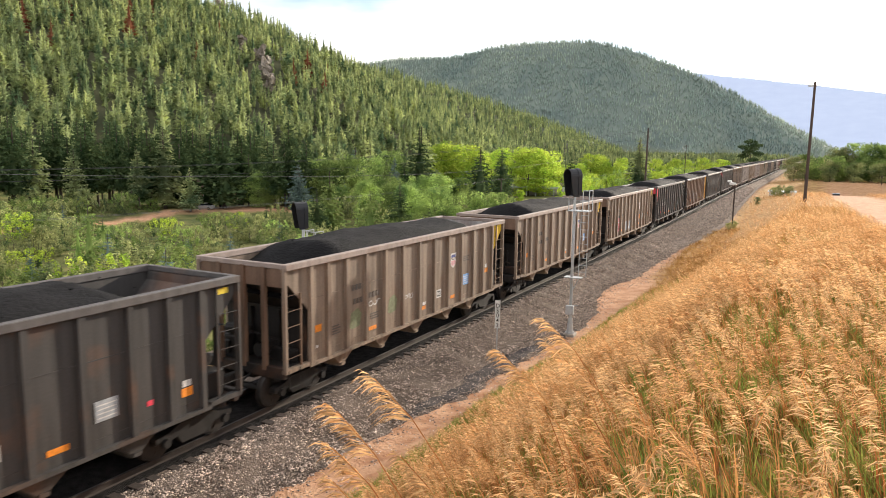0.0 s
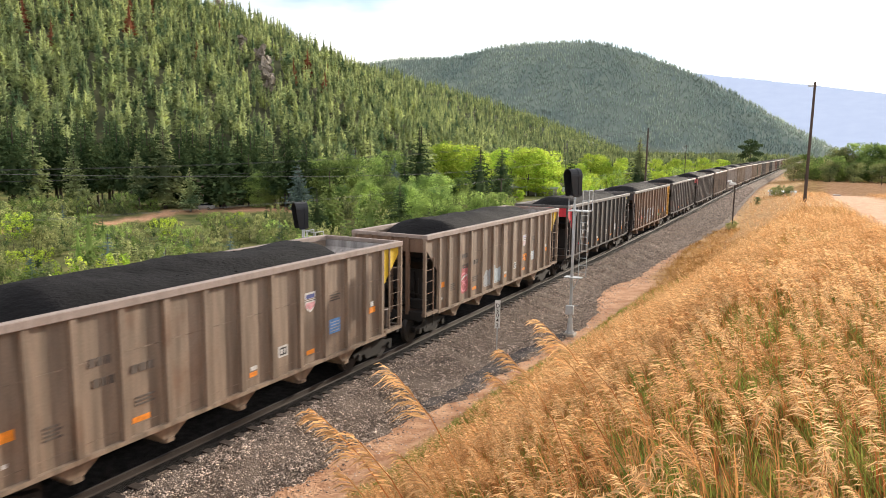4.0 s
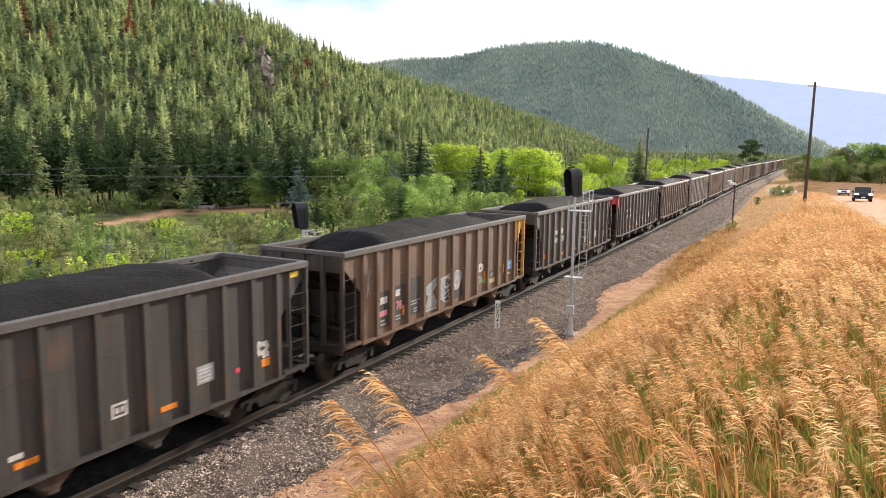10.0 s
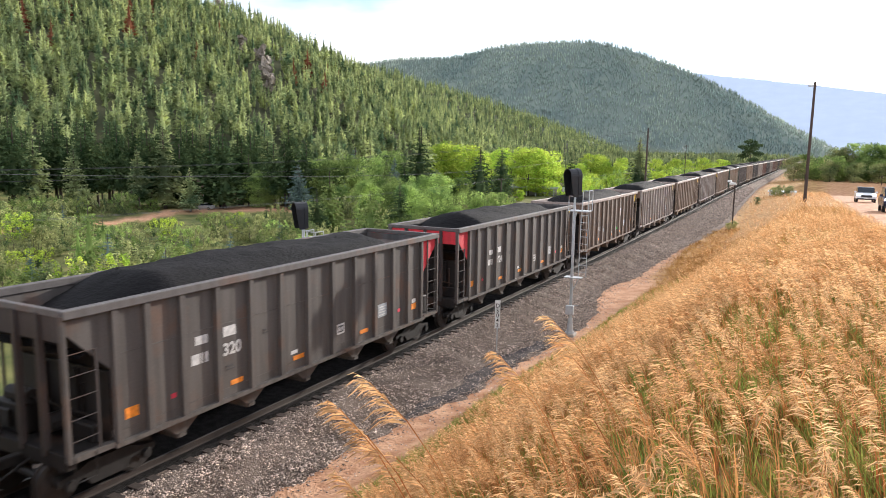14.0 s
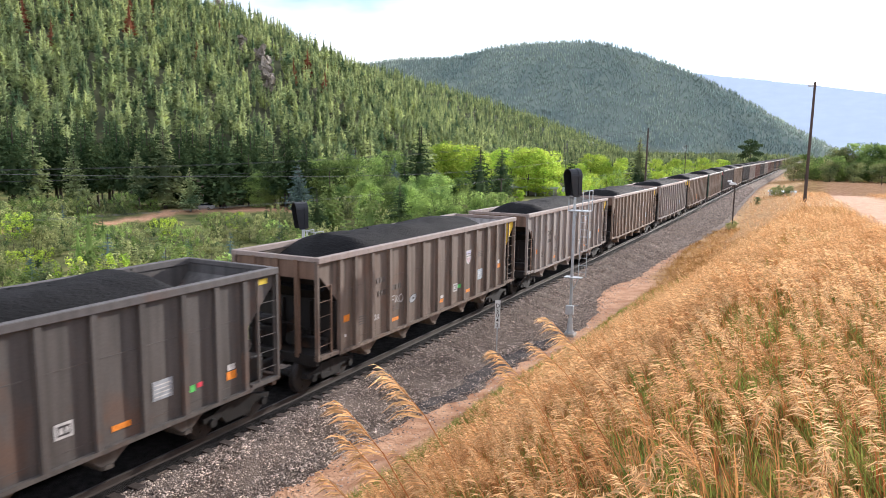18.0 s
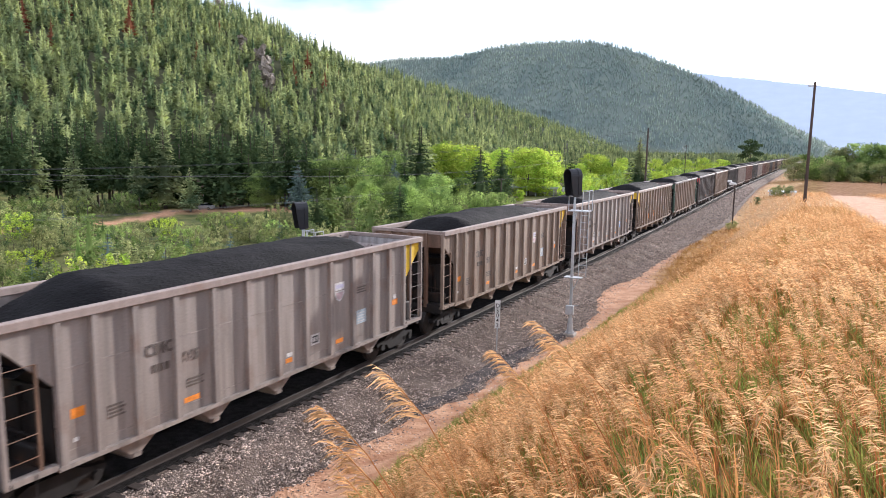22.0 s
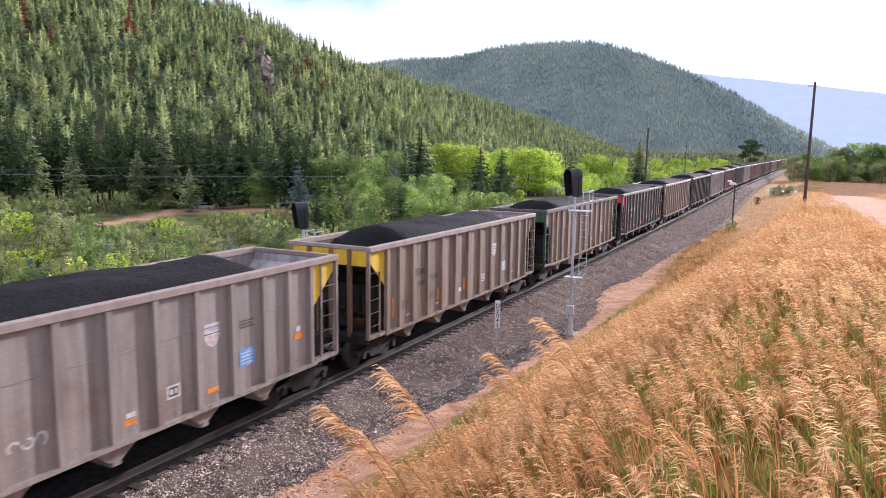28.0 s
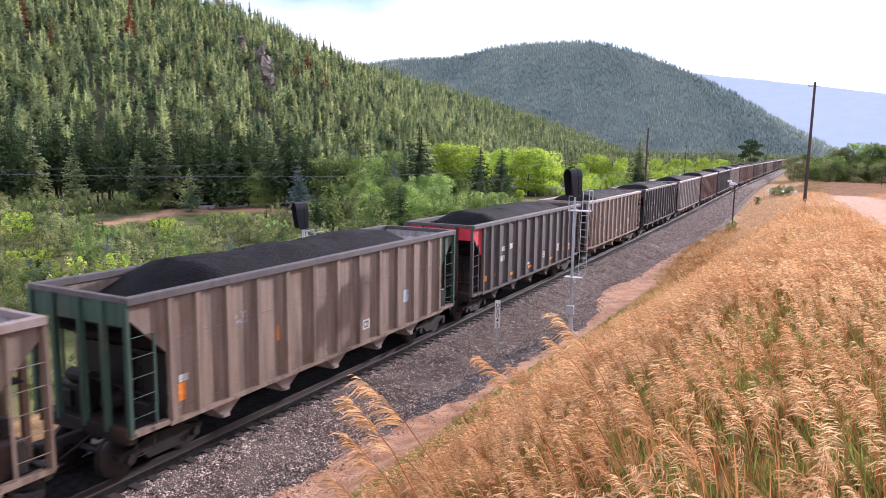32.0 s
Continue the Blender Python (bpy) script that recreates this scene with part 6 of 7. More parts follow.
def wire(a, b, sag, r=.011):
    s = tagged(new("overhead_wire"), "thin grey overhead wire between poles", "wire", "overhead wires")
    n = 14
    pts = [Vector(a).lerp(Vector(b), k / n) - Vector((0, 0, sag * 4 * (k / n) * (1 - k / n))) for k in range(n + 1)]
    side = (Vector(b) - Vector(a)).cross(Vector((0, 0, 1))).normalized()
    v, f = [], []
    for p in pts:
        v += [p + side * r, p + Vector((0, 0, r)), p - side * r, p - Vector((0, 0, r))]
    for k in range(n):
        for i in range(4):
            f.append((k * 4 + i, k * 4 + (i + 1) % 4, k * 4 + 4 + (i + 1) % 4, k * 4 + 4 + i))
    mesh_object("strand", v, f, WIRE, s)


for dx, dz in ((-.7, .15), (.7, .15), (-.7, -.75)):
    wire((-4.8 + dx, 88.3, 9.3 + dz), (-42 + dx, 28.1, 4.8 + dz), 1.0)
    wire((-4.8 + dx, 88.3, 9.3 + dz), (-27 + dx, 262, 9.3 + dz), 2.5)
for dx in (-.5, .5):
    wire((-53.2 + dx, 158.6, 0.1), (-42.0 + dx, 27.9, 1.0), .8)
    wire((-53.2 + dx, 158.6, 0.1), (-14 + dx, 262, 4.5), 1.5)
    wire((-41.9 + dx, 28.1, 4.8), (-56.9 + dx, 219.0, 4.1), 2.0)


# ---- buildings and parked vehicles at the wood's edge ----
GLASS = principled("dark_window_glass", (0.02, 0.025, 0.03), .08, 0, .1)
TYRE = principled("tyre_rubber", (0.02, 0.02, 0.02), .85, 0, .2)
CHROME = principled("bright_metal", (0.55, 0.55, 0.56), .2, .9, .1)
GLOW = bpy.data.materials.new("headlamp_glow")
GLOW.use_nodes = True
GLOW.node_tree.nodes["Principled BSDF"].inputs["Emission Color"].default_value = (1, .97, .95, 1)
GLOW.node_tree.nodes["Principled BSDF"].inputs["Emission Strength"].default_value = 9


def cabin(x, y, turn):
    c = tagged(new("cabin"), "brown timber cabin among the pines", "house")
    c.location, c.rotation_euler = (x, y, float(ground_height(x, y)) - .1), (0, 0, radians(turn))
    part("wall", boxes((-4.5, 4.5, -3, 3, 0, 3.2)), WOOD_BROWN, c)
    part("roof", prism([(-3.6, 3.0), (0, 5.2), (3.6, 3.0), (3.6, 3.2), (0, 5.45), (-3.6, 3.2)], -5, 5), principled("brown_shingles", (0.14, 0.08, 0.06), .9, 0, .3, 3, 12, .5), c)
    d = part("door", boxes((-.5, .5, -3.06, -3.0, 0, 2.05)), BARK, c)
    part("handle", boxes((.35, .42, -3.1, -3.06, 1.0, 1.1)), CHROME, d)
    for wx in (-3, 2.4):
        w = part("window", boxes((wx - .7, wx + .7, -3.05, -3.0, 1.0, 2.2)), WHITE_PAINT, c)
        part("pane", boxes((wx - .6, wx + .6, -3.07, -3.05, 1.1, 2.1)), GLASS, w)


cabin(-131, 137, 44)


def vehicle(kind, paint, label, lamps=True):
    """A car, nose towards -y, wheels on z = 0."""
    name = {"suv": "suv", "sedan": "sedan_car", "pickup": "pickup_truck"}[kind]
    v = tagged(new(name), label, "car", "vehicles")
    if kind == "suv":
        low = [(-2.3, .35), (-2.36, .62), (-2.28, .92), (-1.1, 1.06), (2.2, 1.08), (2.3, .7), (2.25, .35)]
        cab = [(-1.25, 1.04), (-.45, 1.62), (1.7, 1.64), (2.2, 1.06)]
        hw, wb, wr = .93, 1.38, .36
    else:
        low = [(-2.3, .3), (-2.35, .55), (-2.25, .78), (-1.0, .93), (1.5, .98), (2.25, .95), (2.35, .6), (2.3, .3)]
        cab = [(-1.1, .92), (-.2, 1.42), (1.1, 1.44), (1.9, .96)]
        hw, wb, wr = .9, 1.36, .33

    def rounded(profile, x0, x1, b):
        bm = prism(profile, x0, x1)
        bmesh.ops.bevel(bm, geom=bm.edges[:], offset=b, segments=2, affect="EDGES", clamp_overlap=True)
        return bm
    body = part("body", rounded(low, -hw, hw, .07), paint, v)
    cabn = rounded(cab, -hw * .84, hw * .84, .05)
    part("greenhouse", cabn, GLASS, v)
    roof = [(cab[1][0] + .05, cab[1][1] - .03), (cab[1][0] + .12, cab[1][1] + .02), (cab[2][0] - .1, cab[2][1] + .02), (cab[2][0], cab[2][1] - .03)]
    part("roof", rounded(roof, -hw * .85, hw * .85, .02), paint, v)
    part("windscreen", prism([(cab[0][0] + .03, cab[0][1] + .02), (cab[1][0] - .02, cab[1][1] - .04), (cab[1][0] - .04, cab[1][1] - .04), (cab[0][0] + .0, cab[0][1] + .02)], -hw * .76, hw * .76), GLASS, v)
    part("grille", boxes((-.5, .5, low[1][0] - .03, low[1][0] + .05, .55, .78), bevel=.02), BLACK_PAINT, v)
    part("number_plate", boxes((-.2, .2, low[1][0] - .05, low[1][0] - .03, .42, .52)), WHITE_PAINT, v)
    part("bumper", boxes((-hw * .9, hw * .9, low[1][0] - .02, low[1][0] + .12, .3, .45), bevel=.03), BLACK_PAINT if kind == "suv" else paint, v)
    for sx in (-1, 1):
        part("headlight", boxes((sx * hw * .74 - .19, sx * hw * .74 + .19, low[2][0] - .06, low[2][0] + .06, low[2][1] - .17, low[2][1] - .02), bevel=.02), GLOW if lamps else CHROME, v)
        part("wing_mirror", boxes((sx * hw * 1.06 - .1, sx * hw * 1.06 + .1, cab[0][0] + .3, cab[0][0] + .4, cab[0][1], cab[0][1] + .15), bevel=.02), paint, v)
        part("side_window", prism([(cab[0][0] + .25, cab[0][1] + .03), (cab[1][0] + .05, cab[1][1] - .06), (cab[2][0] - .05, cab[2][1] - .06), (cab[3][0] - .2, cab[3][1] + .02)],
                                  sx * hw * .845 - .012, sx * hw * .845 + .012), GLASS, v)
    wheels = []
    for sx in (-1, 1):
        for wy in (-wb, wb):
            w = part("wheel", rods(((-.1, 0, 0), (.1, 0, 0), wr), sides=20), TYRE, v)
            w.location = (sx * (hw - .1), wy, wr)
            rim = rods(((-.112, 0, 0), (.112, 0, 0), wr * .55), sides=14)
            for k in range(5):
                a = k * 1.2566
                box_into(rim, -.118, .118, wr * .3 * math.cos(a) - .03, wr * .3 * math.cos(a) + .03, wr * .3 * math.sin(a) - .03, wr * .3 * math.sin(a) + .03)
            part("rim", rim, CHROME, w)
            wheels.append((w, wr, sx * (hw - .1), wy))
    return v, wheels


DARK_PAINT = principled("dark_blue_car_paint", (0.02, 0.022, 0.045), .25, .3, .1, 3, 60, 0)
WHITE_CAR = principled("white_car_paint", (0.8, 0.8, 0.82), .25, 0, .05, 3, 60, 0)
RED_CAR = principled("silver_car_paint", (0.45, 0.46, 0.48), .3, .5, .05, 3, 60, 0)
SUV, SUV_WHEELS = vehicle("suv", DARK_PAINT, "dark blue sport utility car with headlights on")
SEDAN, SEDAN_WHEELS = vehicle("suv", WHITE_CAR, "white car on the dusty road with headlights on")
for px, py, tz, kind, paint, text in ((-106.2, 115.1, -60, "sedan", RED_CAR, "silver car parked by the cabin"), (-123.1, 129.3, 30, "suv", WHITE_CAR, "white car parked beneath the pines")):
    parked, _ = vehicle(kind, paint, text, False)
    parked.location, parked.rotation_euler = (px, py, float(ground_height(px, py))), (0, 0, radians(tz))


# ---- guard rail of the road across the valley, the white cover, the marker ----
def guardrail():
    g = tagged(new("guard_rail"), "pale steel guard rail along the valley road", "guard rail")
    a, b = Vector((-74, 207.5, 0)), Vector((-52, 212, 0))
    za = -5.0
    n = 9
    d = (b - a)
    for k in range(n):
        p = a + d * k / (n - 1)
        z = float(ground_height(p.x, p.y))
        part("post", boxes((p.x - .1, p.x + .1, p.y - .1, p.y + .1, z - .2, za + .9)), GALV, g)
    for z in (za + .45, za + .8):
        part("rail", rods(((a.x, a.y, z), (b.x, b.y, z), .13), sides=6), GALV, g)
    deck = bmesh.new()
    rod_into(deck, (a.x, a.y + 3, za - .9), (b.x, b.y + 3, za - .9), 1.3, sides=8)
    part("road_deck", deck, CONCRETE, g, "pale road edge behind the rail")


guardrail()


def white_cover():
    c = tagged(new("equipment_cover"), "low white metal cover beside the line", "shed")
    x, y = 8.4, 145.9
    c.location = (x, y, float(ground_height(x, y)))
    part("wall", boxes((-2.2, 2.2, -.8, .8, -.6, .7)), WHITE_PAINT, c)
    part("roof", prism([(-1, .68), (0, .95), (1, .68), (1, .78), (0, 1.05), (-1, .78)], -2.4, 2.4), WHITE_PAINT, c)


white_cover()
marker = tagged(new("field_marker"), "slim dark marker stake in the dry field", "stake")
marker.location = (29.5, 222, float(ground_height(29.5, 222)))
part("stake", boxes((-.08, .08, -.05, .05, -.2, 2.4)), POLE_WOOD, marker)
part("flag", boxes((-.25, .1, -.03, .03, 1.7, 2.4)), BARK, marker)
for k, (ox, oy, oh) in enumerate(OUTCROPS):
    outcrop(ox, oy, oh, k + 1)

# ---- grass on the bank ----
STRAW = foliage("dry_seed_heads", (0.56, 0.305, 0.13), (0.82, 0.555, 0.29), 0.45, 0.45, 0.0, 1.2)
STEM = foliage("dry_stems", (0.34, 0.12, 0.04), (0.6, 0.3, 0.11), 0.4, 0.4, 0.0, 2.0)
BLADE = foliage("green_blades", (0.13, 0.21, 0.04), (0.32, 0.34, 0.08), 0.45, 0.4, 0.0, 0.6)
DEAD = foliage("withered_blades", (0.22, 0.11, 0.035), (0.5, 0.3, 0.105), 0.35, 0.45, 0.0, 1.0)


def strip(p0, p1, w, side):
    """A thin pointed blade from p0 to p1."""
    return [p0 - side * w, p0 + side * w, p1]


def stalk(rng, h, spikes, seg=2, lean=(-.3, -.1), plume=0.0):
    """A flowering grass stalk: stem, then a nodding plume of spikelets blown to one side. Gives triangles and their material."""
    tri, mat = [], []
    a = 0.0 if plume else rng.uniform(-1.0, 1.0)
    lx, ly = lean[0] * math.cos(a) - lean[1] * math.sin(a), lean[0] * math.sin(a) + lean[1] * math.cos(a)
    bow = 1.0 if plume else rng.uniform(.15, 1.5)
    lx, ly = lx * bow, ly * bow
    at = lambda s: np.array((lx * h * s ** 2.4, ly * h * s ** 2.4, h * (s - .12 * s ** 3)))
    sd = np.array((math.cos(a + 1), math.sin(a + 1), 0))
    w = .0026
    for k in range(seg):
        s0, s1 = .98 * k / seg, .98 * (k + 1) / seg
        p, q = at(s0), at(s1)
        tri += [(p - sd * w, p + sd * w, q + sd * w), (p - sd * w, q + sd * w, q - sd * w)]
        mat += [1, 1]
    out = np.array((lx, ly, 0)) / (math.hypot(lx, ly) + 1e-6)
    long = rng.uniform(.3, .48)                   # share of the stalk that the plume takes
    fine = .5 if plume else 1.0                    # a tall stalk has the same small spikelets
    long = plume or long
    for k in range(spikes):
        u = k / max(1, spikes - 1)
        p = at(1 - long + long * u)
        b = rng.uniform(-.75, .75)
        d = np.array((out[0] * math.cos(b) - out[1] * math.sin(b), out[0] * math.sin(b) + out[1] * math.cos(b), rng.uniform(-.1, .75) * (1 - .5 * u)))
        d /= np.linalg.norm(d)
        L = h * fine * rng.uniform(.13, .23) * (1.2 - .55 * u)
        sdv = np.cross(d, (rng.uniform(-1, 1), rng.uniform(-1, 1), .4))
        sdv /= np.linalg.norm(sdv)
        ww = h * fine * (.0064 if spikes > 20 else .0115 if spikes > 10 else .016)
        m = p + d * L * .6 - np.array((0, 0, L * .08))
        e = p + d * L - np.array((0, 0, L * .38))
        tri += [(p, m + sdv * ww, m - sdv * ww), (m - sdv * ww, m + sdv * ww, e)]
        mat += [0, 0]
    return np.array(tri), np.array(mat)


def tuft(rng, h, n):
    tri = []
    for _ in range(n):
        a = rng.uniform(0, 6.283)
        r = rng.uniform(0, .09)
        p = np.array((r * math.cos(a), r * math.sin(a), 0))
        b = rng.uniform(0, 6.283)
        L = h * rng.uniform(.6, 1.2)
        bend = rng.uniform(.15, .55)
        q = p + np.array((math.cos(b) * bend * L * .35 - .03, math.sin(b) * bend * L * .35, L * .6))
        e = p + np.array((math.cos(b) * bend * L - .06, math.sin(b) * bend * L, L * rng.uniform(.8, 1)))
        sd = np.array((-math.sin(b), math.cos(b), 0)) * .0032
        tri += [(p - sd, p + sd, q + sd), (p - sd, q + sd, q - sd), (q - sd, q + sd, e)]
    return np.array(tri)


def scatter(name, protos, count, place, materials, label, seed, smin=.8, smax=1.2, category="grass", tall=.85):
    """Spreads copies of prototype triangle sets over the ground as one mesh."""
    rng = np.random.RandomState(seed)
    x, y = place(rng, count)
    z = ground_height(x, y)
    room = np.where(x > 12.6, 9, .1 + .42 * (x - grass_edge(y)))        # grass is shorter towards the line
    room = np.clip(room / tall, .2, 1)
    kind = rng.randint(0, len(protos), len(x))
    V, M = [], []
    for k, (tri, mat) in enumerate(protos):
        m = np.where(kind == k)[0]
        t = rng.uniform(-.9, .9, len(m))
        s = rng.uniform(smin, smax, len(m)) * room[m]
        c, sn = np.cos(t)[:, None], np.sin(t)[:, None]
        p = tri.reshape(-1, 3)
        vx = (p[:, 0] * c - p[:, 1] * sn) * s[:, None] + x[m][:, None]
        vy = (p[:, 0] * sn + p[:, 1] * c) * s[:, None] + y[m][:, None]
        vz = p[:, 2] * s[:, None] + z[m][:, None] - .02
        V.append(np.stack([vx, vy, vz], -1).reshape(-1, 3))
        M.append(np.tile(mat, len(m)))
    V, M = np.concatenate(V), np.concatenate(M)
    me = tri_mesh(name, V, np.arange(len(V)).reshape(-1, 3), materials, M)
    return tagged(new(name, me), label, category, kind="stuff")


def on_bank(r0, r1, edge=.5, power=1.0, a0=-40, a1=12, clump=0.0, seed=5.0, size=3.2):
    """Places on the bank above the bare earth, gathered in patches."""
    def place(rng, n):
        X, Y = [], []
        while sum(map(len, X)) < n:
            r = r0 + (r1 - r0) * rng.rand(n) ** power
            a = np.radians(rng.uniform(a0, a1, n))
            x, y = EYE[0] + r * np.sin(a), EYE[1] + r * np.cos(a)
            k = (x > grass_edge(y) + edge + .9 * (rng.rand(n) ** 2) + .35 * ripple(x, y, 5, 3.0)) & (np.abs(x - 18.4) > 2.8) \
                & (rng.rand(n) > .9 * smooth01((ripple(x, y, 5.5, 5.0) - .4) / .2)) \
                & (rng.rand(n) > clump * smooth01((ripple(x, y, size, seed) + .15) / .3)) \
                & (np.hypot(x - 11.2, (y - 4.4) * .6) > .45)
            X.append(x[k])
            Y.append(y[k])
        return np.concatenate(X)[:n], np.concatenate(Y)[:n]
    return place


def build_grass():
    rng = np.random.RandomState(8)
    near = [stalk(rng, rng.uniform(.3, .62), 26, 3) for _ in range(16)]
    mid = [stalk(rng, rng.uniform(.3, .6), 12, 2) for _ in range(12)]
    far = [stalk(rng, rng.uniform(.4, .7), 6, 1) for _ in range(6)]
    blades = lambda a, b, n, m: [(t, np.full(len(t), m)) for t in (tuft(rng, rng.uniform(a, b), n) for _ in range(6))]
    scatter("tall_grass", near, 2300, on_bank(2.3, 11, .7, .72, -45, 14, .7, 2.0, 2.2), [STRAW, STEM], "tall dry golden brome with nodding seed heads", 1)
    scatter("bank_grass", mid, 12000, on_bank(9, 34, .9, .8, -45, 12, .75, 2.0, 3.2), [STRAW, STEM], "golden dry grass covering the bank", 2)
    scatter("distant_grass", far, 14000, on_bank(26, 140, .2, .9, -17, 14), [STRAW, STEM], "dry golden grass along the bank", 3)
    scatter("farther_grass", far, 10000, on_bank(90, 300, -.5, 1.0, -7, 14), [STRAW, STEM], "dry pale grass beside the far line", 13, 1.0, 1.7)
    scatter("green_grass", blades(.14, .3, 11, 0), 8600, on_bank(2.6, 30, .5, .85, -60, 14, .6, 4.2, 2.4), [BLADE], "green blades growing under the dry grass", 4, .55, 1.35)
    scatter("verge_grass", blades(.16, .34, 12, 0), 2300, on_bank(2.2, 11, .5, .9, -12, 12, .45, 4.2, 2.0), [BLADE], "lush green grass at the top of the bank", 24, .6, 1.2)
    scatter("edge_grass", blades(.2, .34, 9, 0), 8000, edge_place(2.6, 30), [BLADE], "short green grass at the edge of the bare earth", 14, .5, 1.3, tall=.32)
    scatter("edge_straw", blades(.2, .4, 9, 0), 7000, edge_place(3.0), [DEAD], "short withered grass at the edge of the bare earth", 15, .5, 1.3, tall=.4)
    scatter("straw_undergrowth", blades(.14, .3, 9, 0), 11500, on_bank(1.6, 60, .4, .7, -70, 14), [DEAD], "short dry straw under the tall grass", 5, .6, 1.3)
    scatter("bare_stems", blades(.25, .42, 8, 0), 2600, on_bank(2.2, 16, 1.0, .7, -60, 14), [STEM], "reddish dry grass stems on the bank", 16, .7, 1.2)
    scatter("roadside_straw", blades(.2, .4, 8, 0), 2600, on_bank(.9, 26, .4, .8, 14, 330), [DEAD], "short dry grass beside the dirt road", 17, .6, 1.3)
    sprig = blades(.14, .2, 5, 0)

    def strip_place(r, n):
        y = 7 + 60 * r.rand(n) ** 1.3
        return ballast_edge(y) + .3 + (grass_edge(y) + .4 - ballast_edge(y)) * r.rand(n) ** .5, y
    scatter("dirt_sprigs", sprig, 1300, strip_place, [DEAD], "sparse dry sprigs on the bare earth", 6, .5, 1.5, tall=.1)


def edge_place(width, reach=70):
    def place(rng, n):
        y = 8 + reach * rng.rand(n) ** 1.5
        x = grass_edge(y) + .25 * ripple(y, y, 4, 1.0) + width * rng.rand(n) ** 1.2
        k = rng.rand(n) > .7 * smooth01((ripple(x, y, 4.5, 7.0) - .05) / .3)
        return x[k], y[k]
    return place


build_grass()


# ---- ballast stones ----
def clods(rng, protos):
    """Crumbled earth on the bare strip between ballast and grass."""
    n = 5200
    y = 7 + 60 * rng.rand(n) ** 1.6
    x = ballast_edge(y) + (grass_edge(y) + .7 - ballast_edge(y)) * rng.rand(n)
    z = ground_height(x, y)
    V, F = [], []
    for k in range(n):
        pv, pf = protos[k % 6]
        s = .008 + .026 * rng.rand() ** 3
        c, t = math.cos(k), math.sin(k)
        q = pv * s
        V.append(np.stack([q[:, 0] * c - q[:, 1] * t + x[k], q[:, 0] * t + q[:, 1] * c + y[k], q[:, 2] * .6 + z[k] + s * .2], -1))
        F.append(pf + 6 * k)
    me = tri_mesh("earth_clods", np.concatenate(V), np.concatenate(F), [principled("crumbled_earth", (0.52, 0.31, 0.19), .95, 0, .3, 3, 40, .4, .01, island=.3, spec=.1)])
    tagged(new("earth_clods", me), "crumbled orange earth beside the ballast", "earth", kind="stuff")


def build_stones():
    rng = np.random.RandomState(9)
    protos = []
    for k in range(6):
        v = np.array([(1, 0, 0), (-1, 0, 0), (0, 1, 0), (0, -1, 0), (0, 0, 1), (0, 0, -1)], float) * rng.uniform(.6, 1.2, (6, 1)) + rng.uniform(-.25, .25, (6, 3))
        f = [(0, 2, 4), (2, 1, 4), (1, 3, 4), (3, 0, 4), (2, 0, 5), (1, 2, 5), (3, 1, 5), (0, 3, 5)]
        protos.append((v, np.array(f)))
    n = 88000
    y = np.where(rng.rand(n) < .78, 6 + 60 * rng.rand(n) ** 1.5, 60 + 100 * rng.rand(n) ** 1.2)
    x = 1.15 + rng.rand(n) * (ballast_edge(y) + .3 - 1.15)
    prof_x, prof_z = [1.15, 1.5, 1.9, 2.9, 4.3, 5.1], [-.21, -.22, -.33, -.72, -.86, -1.0]
    z = np.interp(x, prof_x, prof_z) + np.array(rail_rise(y))
    e = ballast_edge(y) + .22 * (ripple(y, y, 5.5, 2.0) + .6 * ripple(y, y, 1.9, 1.0))
    z = np.interp((x - 1.9) / (e - 1.9), [0, .45, 1, 1.2], [-.33, -.72, -.86, -.93]) + np.array(rail_rise(y))
    z = np.where(x < 1.9, np.interp(x, prof_x, prof_z) + np.array(rail_rise(y)), z)
    pebble = rng.rand(n) < .07                     # strays on the bare earth above the ballast
    x = np.where(pebble, e + 1.3 * rng.rand(n) ** 3, x)
    z = np.where(pebble, ground_height(x, y), z)
    keep = (x < e + .15 * rng.rand(n)) | pebble
    x, y, z = x[keep], y[keep], z[keep]
    kind = rng.randint(0, 6, len(x))
    V, F, base = [], [], 0
    for k, (pv, pf) in enumerate(protos):
        m = np.where(kind == k)[0]
        s = ((.016 + .028 * rng.rand(len(m)) ** 1.5) * (1 + np.clip((y[m] - 50) / 40, 0, 1.2)))[:, None, None]
        t = rng.uniform(0, 6.28, len(m))
        c, sn = np.cos(t)[:, None], np.sin(t)[:, None]
        q = np.stack([pv[:, 0] * c - pv[:, 1] * sn, pv[:, 0] * sn + pv[:, 1] * c, np.tile(pv[:, 2] * .7, (len(m), 1))], -1) * s
        V.append((q + np.stack([x[m], y[m], z[m] + .012], -1)[:, None]).reshape(-1, 3))
        F.append((pf[None] + (np.arange(len(m)) * 6)[:, None, None]).reshape(-1, 3) + base)
        base += len(m) * 6
    clods(rng, protos)
    me = tri_mesh("ballast_stones", np.concatenate(V), np.concatenate(F), [STONE])
    tagged(new("ballast_stones", me), "loose grey and brown crushed stones beside the track", "stones", kind="stuff")


build_stones()


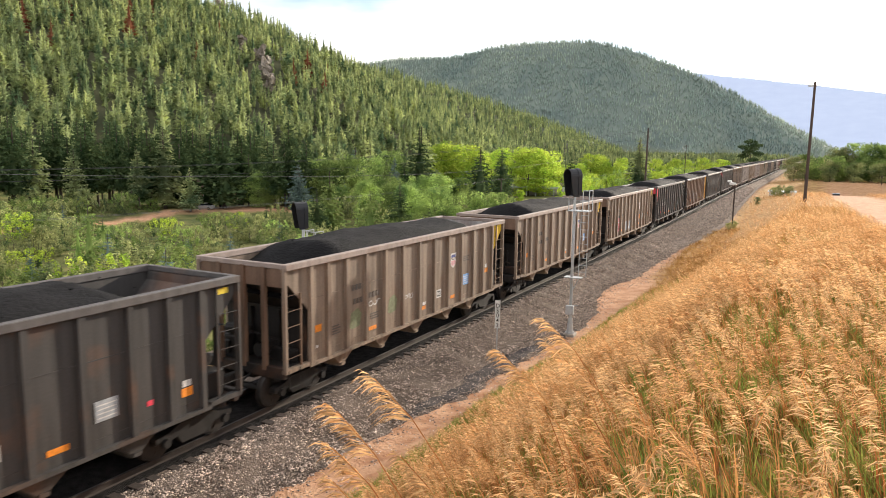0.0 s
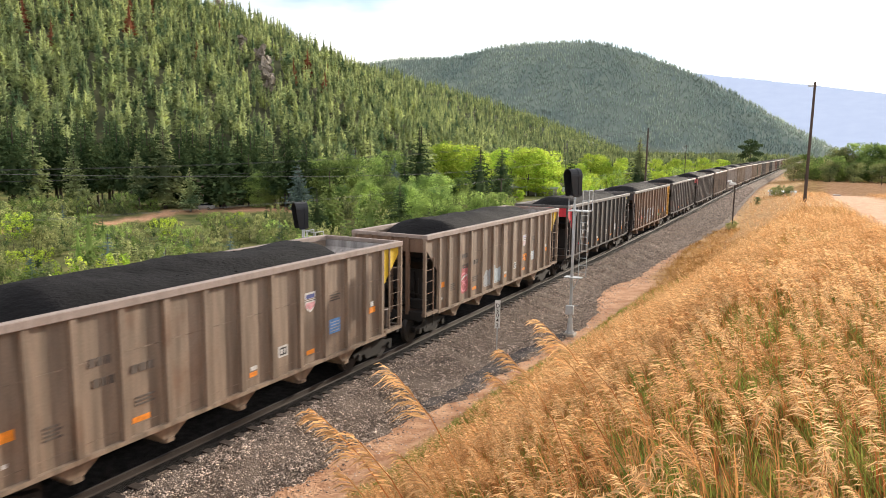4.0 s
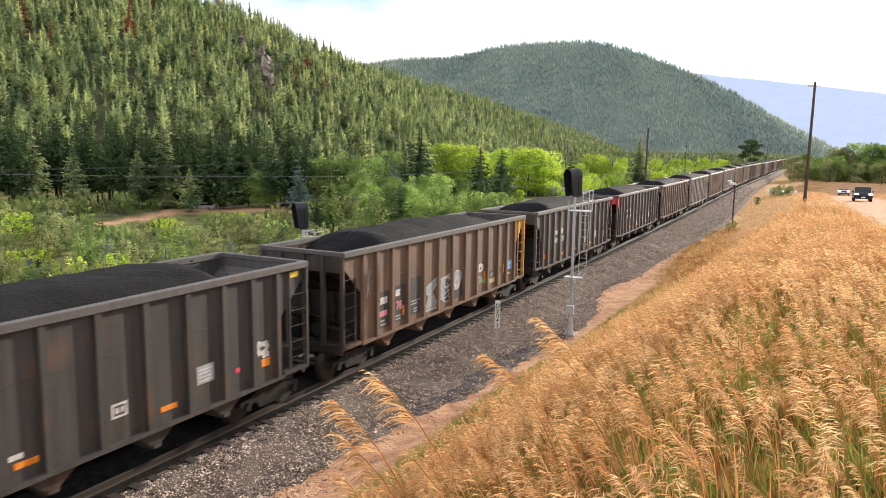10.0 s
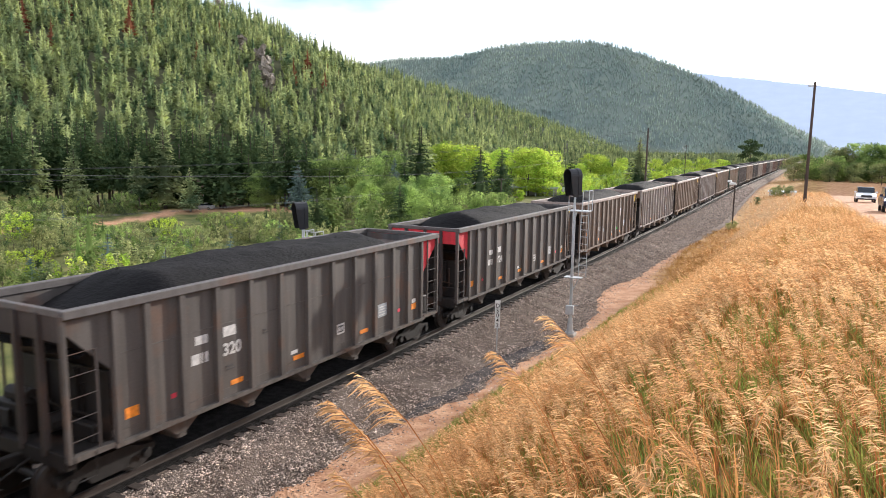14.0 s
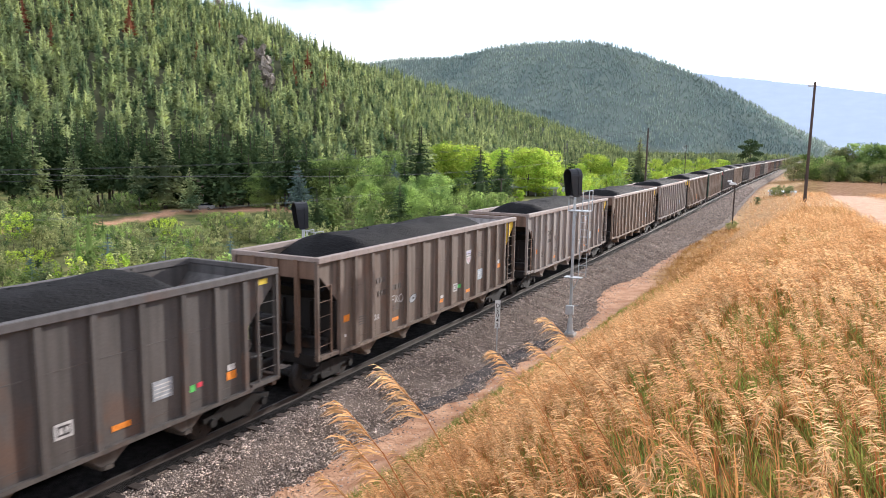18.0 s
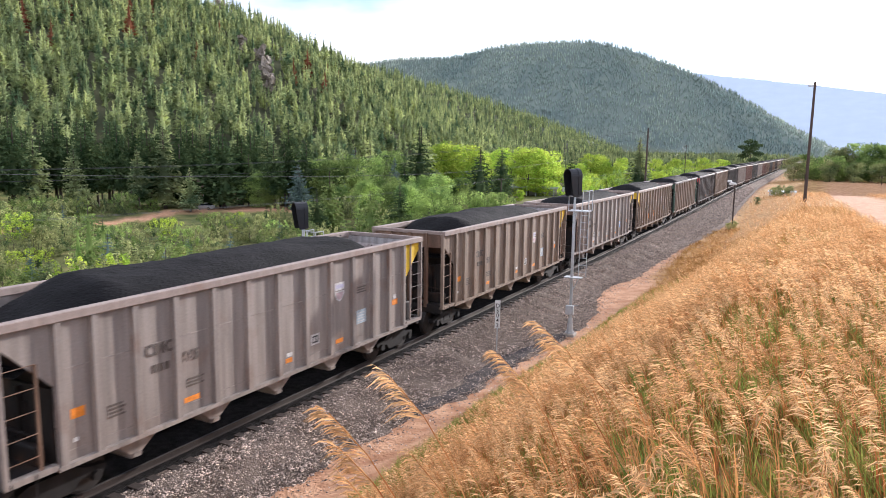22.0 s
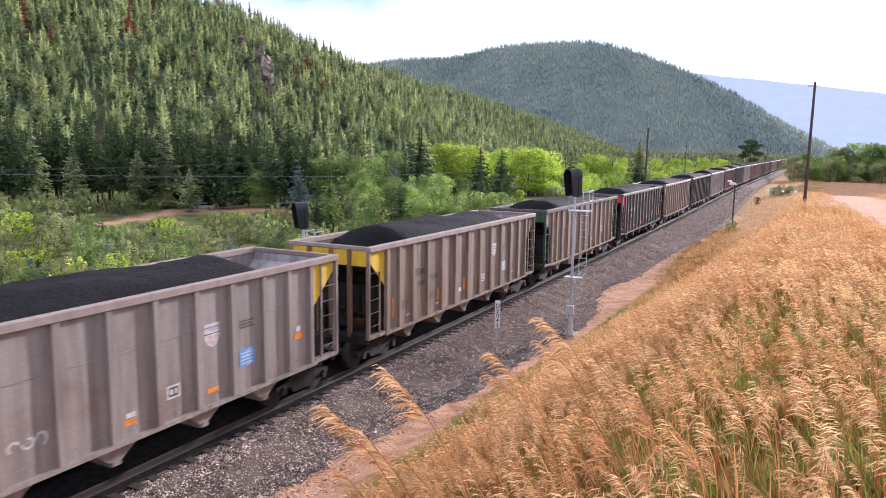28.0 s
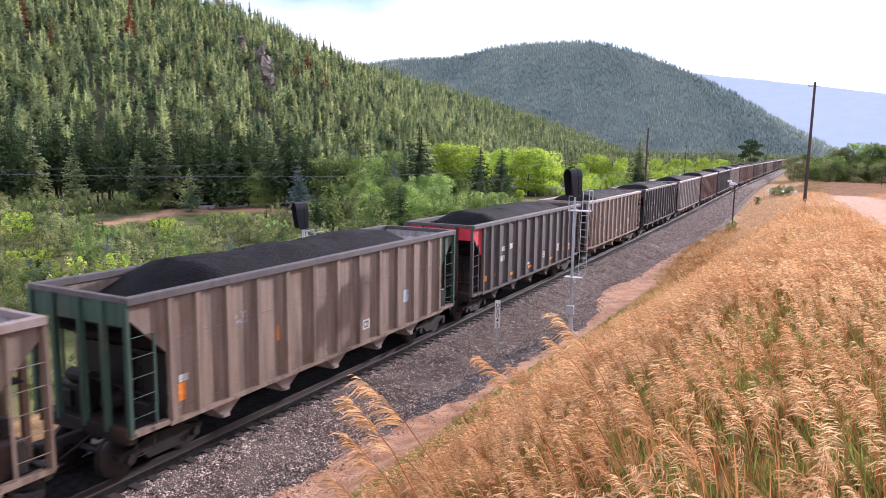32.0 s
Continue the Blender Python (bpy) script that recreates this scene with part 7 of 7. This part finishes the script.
# ---- stalks close to the lens, which sway ----
def swaying_stalks():
    made = []
    tips = [(11.73, 2.14, 5.97), (11.8, 2.19, 5.85), (11.84, 2.09, 5.74), (11.77, 2.4, 6.04), (12.02, 3.11, 5.98), (12.12, 3.05, 5.92),
            (12.18, 3.39, 6.12), (12.21, 3.4, 6.0), (11.94, 2.4, 5.72), (12.51, 3.08, 6.01)]
    for k, (x, y, z) in enumerate(tips):
        rng = np.random.RandomState(100 + k)
        h = (z - float(ground_height(x + .3, y + .06))) / .86
        bx, by = x + .34 * h, y + .06 * h
        g = float(ground_height(bx, by))
        h = (z - g) / .86
        tri, mat = stalk(rng, h, 60, 6, lean=(-.34, -.06), plume=.2)
        # close to the lens the spikelets are finer and shorter
        me = tri_mesh("seed_head", tri[mat == 0].reshape(-1, 3), np.arange((mat == 0).sum() * 3).reshape(-1, 3), [STRAW])
        st = tri_mesh("stem", tri[mat == 1].reshape(-1, 3), np.arange((mat == 1).sum() * 3).reshape(-1, 3), [STEM])
        ob = tagged(new("grass_stalk"), "single tall brome stalk with a nodding golden head", "grass stalk", "stalks in the foreground")
        for nm, m in (("stem", st), ("seed_head", me)):
            o = new(nm, m)
            o.parent = ob
        ob.location = (bx, by, g - .02)
        made.append((ob, bx, by, g - .02, k))
    return made


STALKS = swaying_stalks()


# ---- what moves ----
def car_pose(y):
    """The pose of a wagon whose rear end stands at y on the line."""
    z0, z1 = float(rail_rise(y + 1)), float(rail_rise(y + LEN - 1))
    return pose(0, y, z0 + (z0 - z1) / (LEN - 2), math.degrees(math.atan2(z1 - z0, LEN - 2)), 0, 0)


def motions():
    for n, car, wheels in TRAIN:
        y0 = START + n * PITCH
        times = [0.0, 32.0] if y0 + LEN < 40 or y0 - 32 * SPEED > 160 else [2.0 * k for k in range(17)]
        walk(car, [(t, car_pose(y0 - SPEED * t)) for t in times])
        if n <= 13:
            for ax, dy in wheels:
                walk(ax, [(k * .1, pose(0, dy, WHEEL_R, math.degrees(SPEED * k * .1 / WHEEL_R) % 360)) for k in range(321)])
    for ob, x, y, z, k in STALKS:
        rows = []
        for i in range(81):
            t = i * .4
            a = 2.2 * math.sin(t * 2.1 + k) + 1.8 * math.sin(t * 3.7 + 2.3 * k) + 1.2 * math.sin(t * .6 + k * .7)
            b = 1.5 * math.sin(t * 1.7 + 1.3 * k) + 1.0 * math.sin(t * 4.3 + k)
            rows.append((t, pose(x, y, z, b, -a - 1.0, 0)))
        walk(ob, rows)
    drive(SUV, SUV_WHEELS, [(0, 182), (3, 172), (4.2, 161), (5.5, 142), (6.5, 127), (7.5, 116), (8.5, 107), (9.5, 99), (10.5, 91.5), (11.5, 82.5), (12.5, 73), (13.5, 64), (14.5, 50), (17, 20), (20, -20), (26, -100), (32, -180)])
    drive(SEDAN, SEDAN_WHEELS, [(0, 198), (7, 186), (9, 166), (9.5, 159), (10.5, 146), (11.5, 130), (12.5, 114.5), (13.5, 98), (14.5, 82), (16.5, 52), (20, 5), (26, -80), (32, -165)])


def drive(car, wheels, keys):
    ts, ys = [k[0] for k in keys], [k[1] for k in keys]
    ats = [i * .5 for i in range(65)]
    rows = []
    for t in ats:
        y = float(np.interp(t, ts, ys))
        z0, z1 = float(ground_height(18.5, y - 1.35)), float(ground_height(18.5, y + 1.35))
        rows.append((t, pose(18.5, y, (z0 + z1) / 2 + .02, math.degrees(math.atan2(z1 - z0, 2.7)), 0, 0)))
    walk(car, rows)
    for w, r, x, wy in wheels:
        fine = [i / 30 for i in range(961)]
        walk(w, [(t, pose(x, wy, r, math.degrees((200 - float(np.interp(t, ts, ys))) / r) % 360)) for t in fine])


motions()
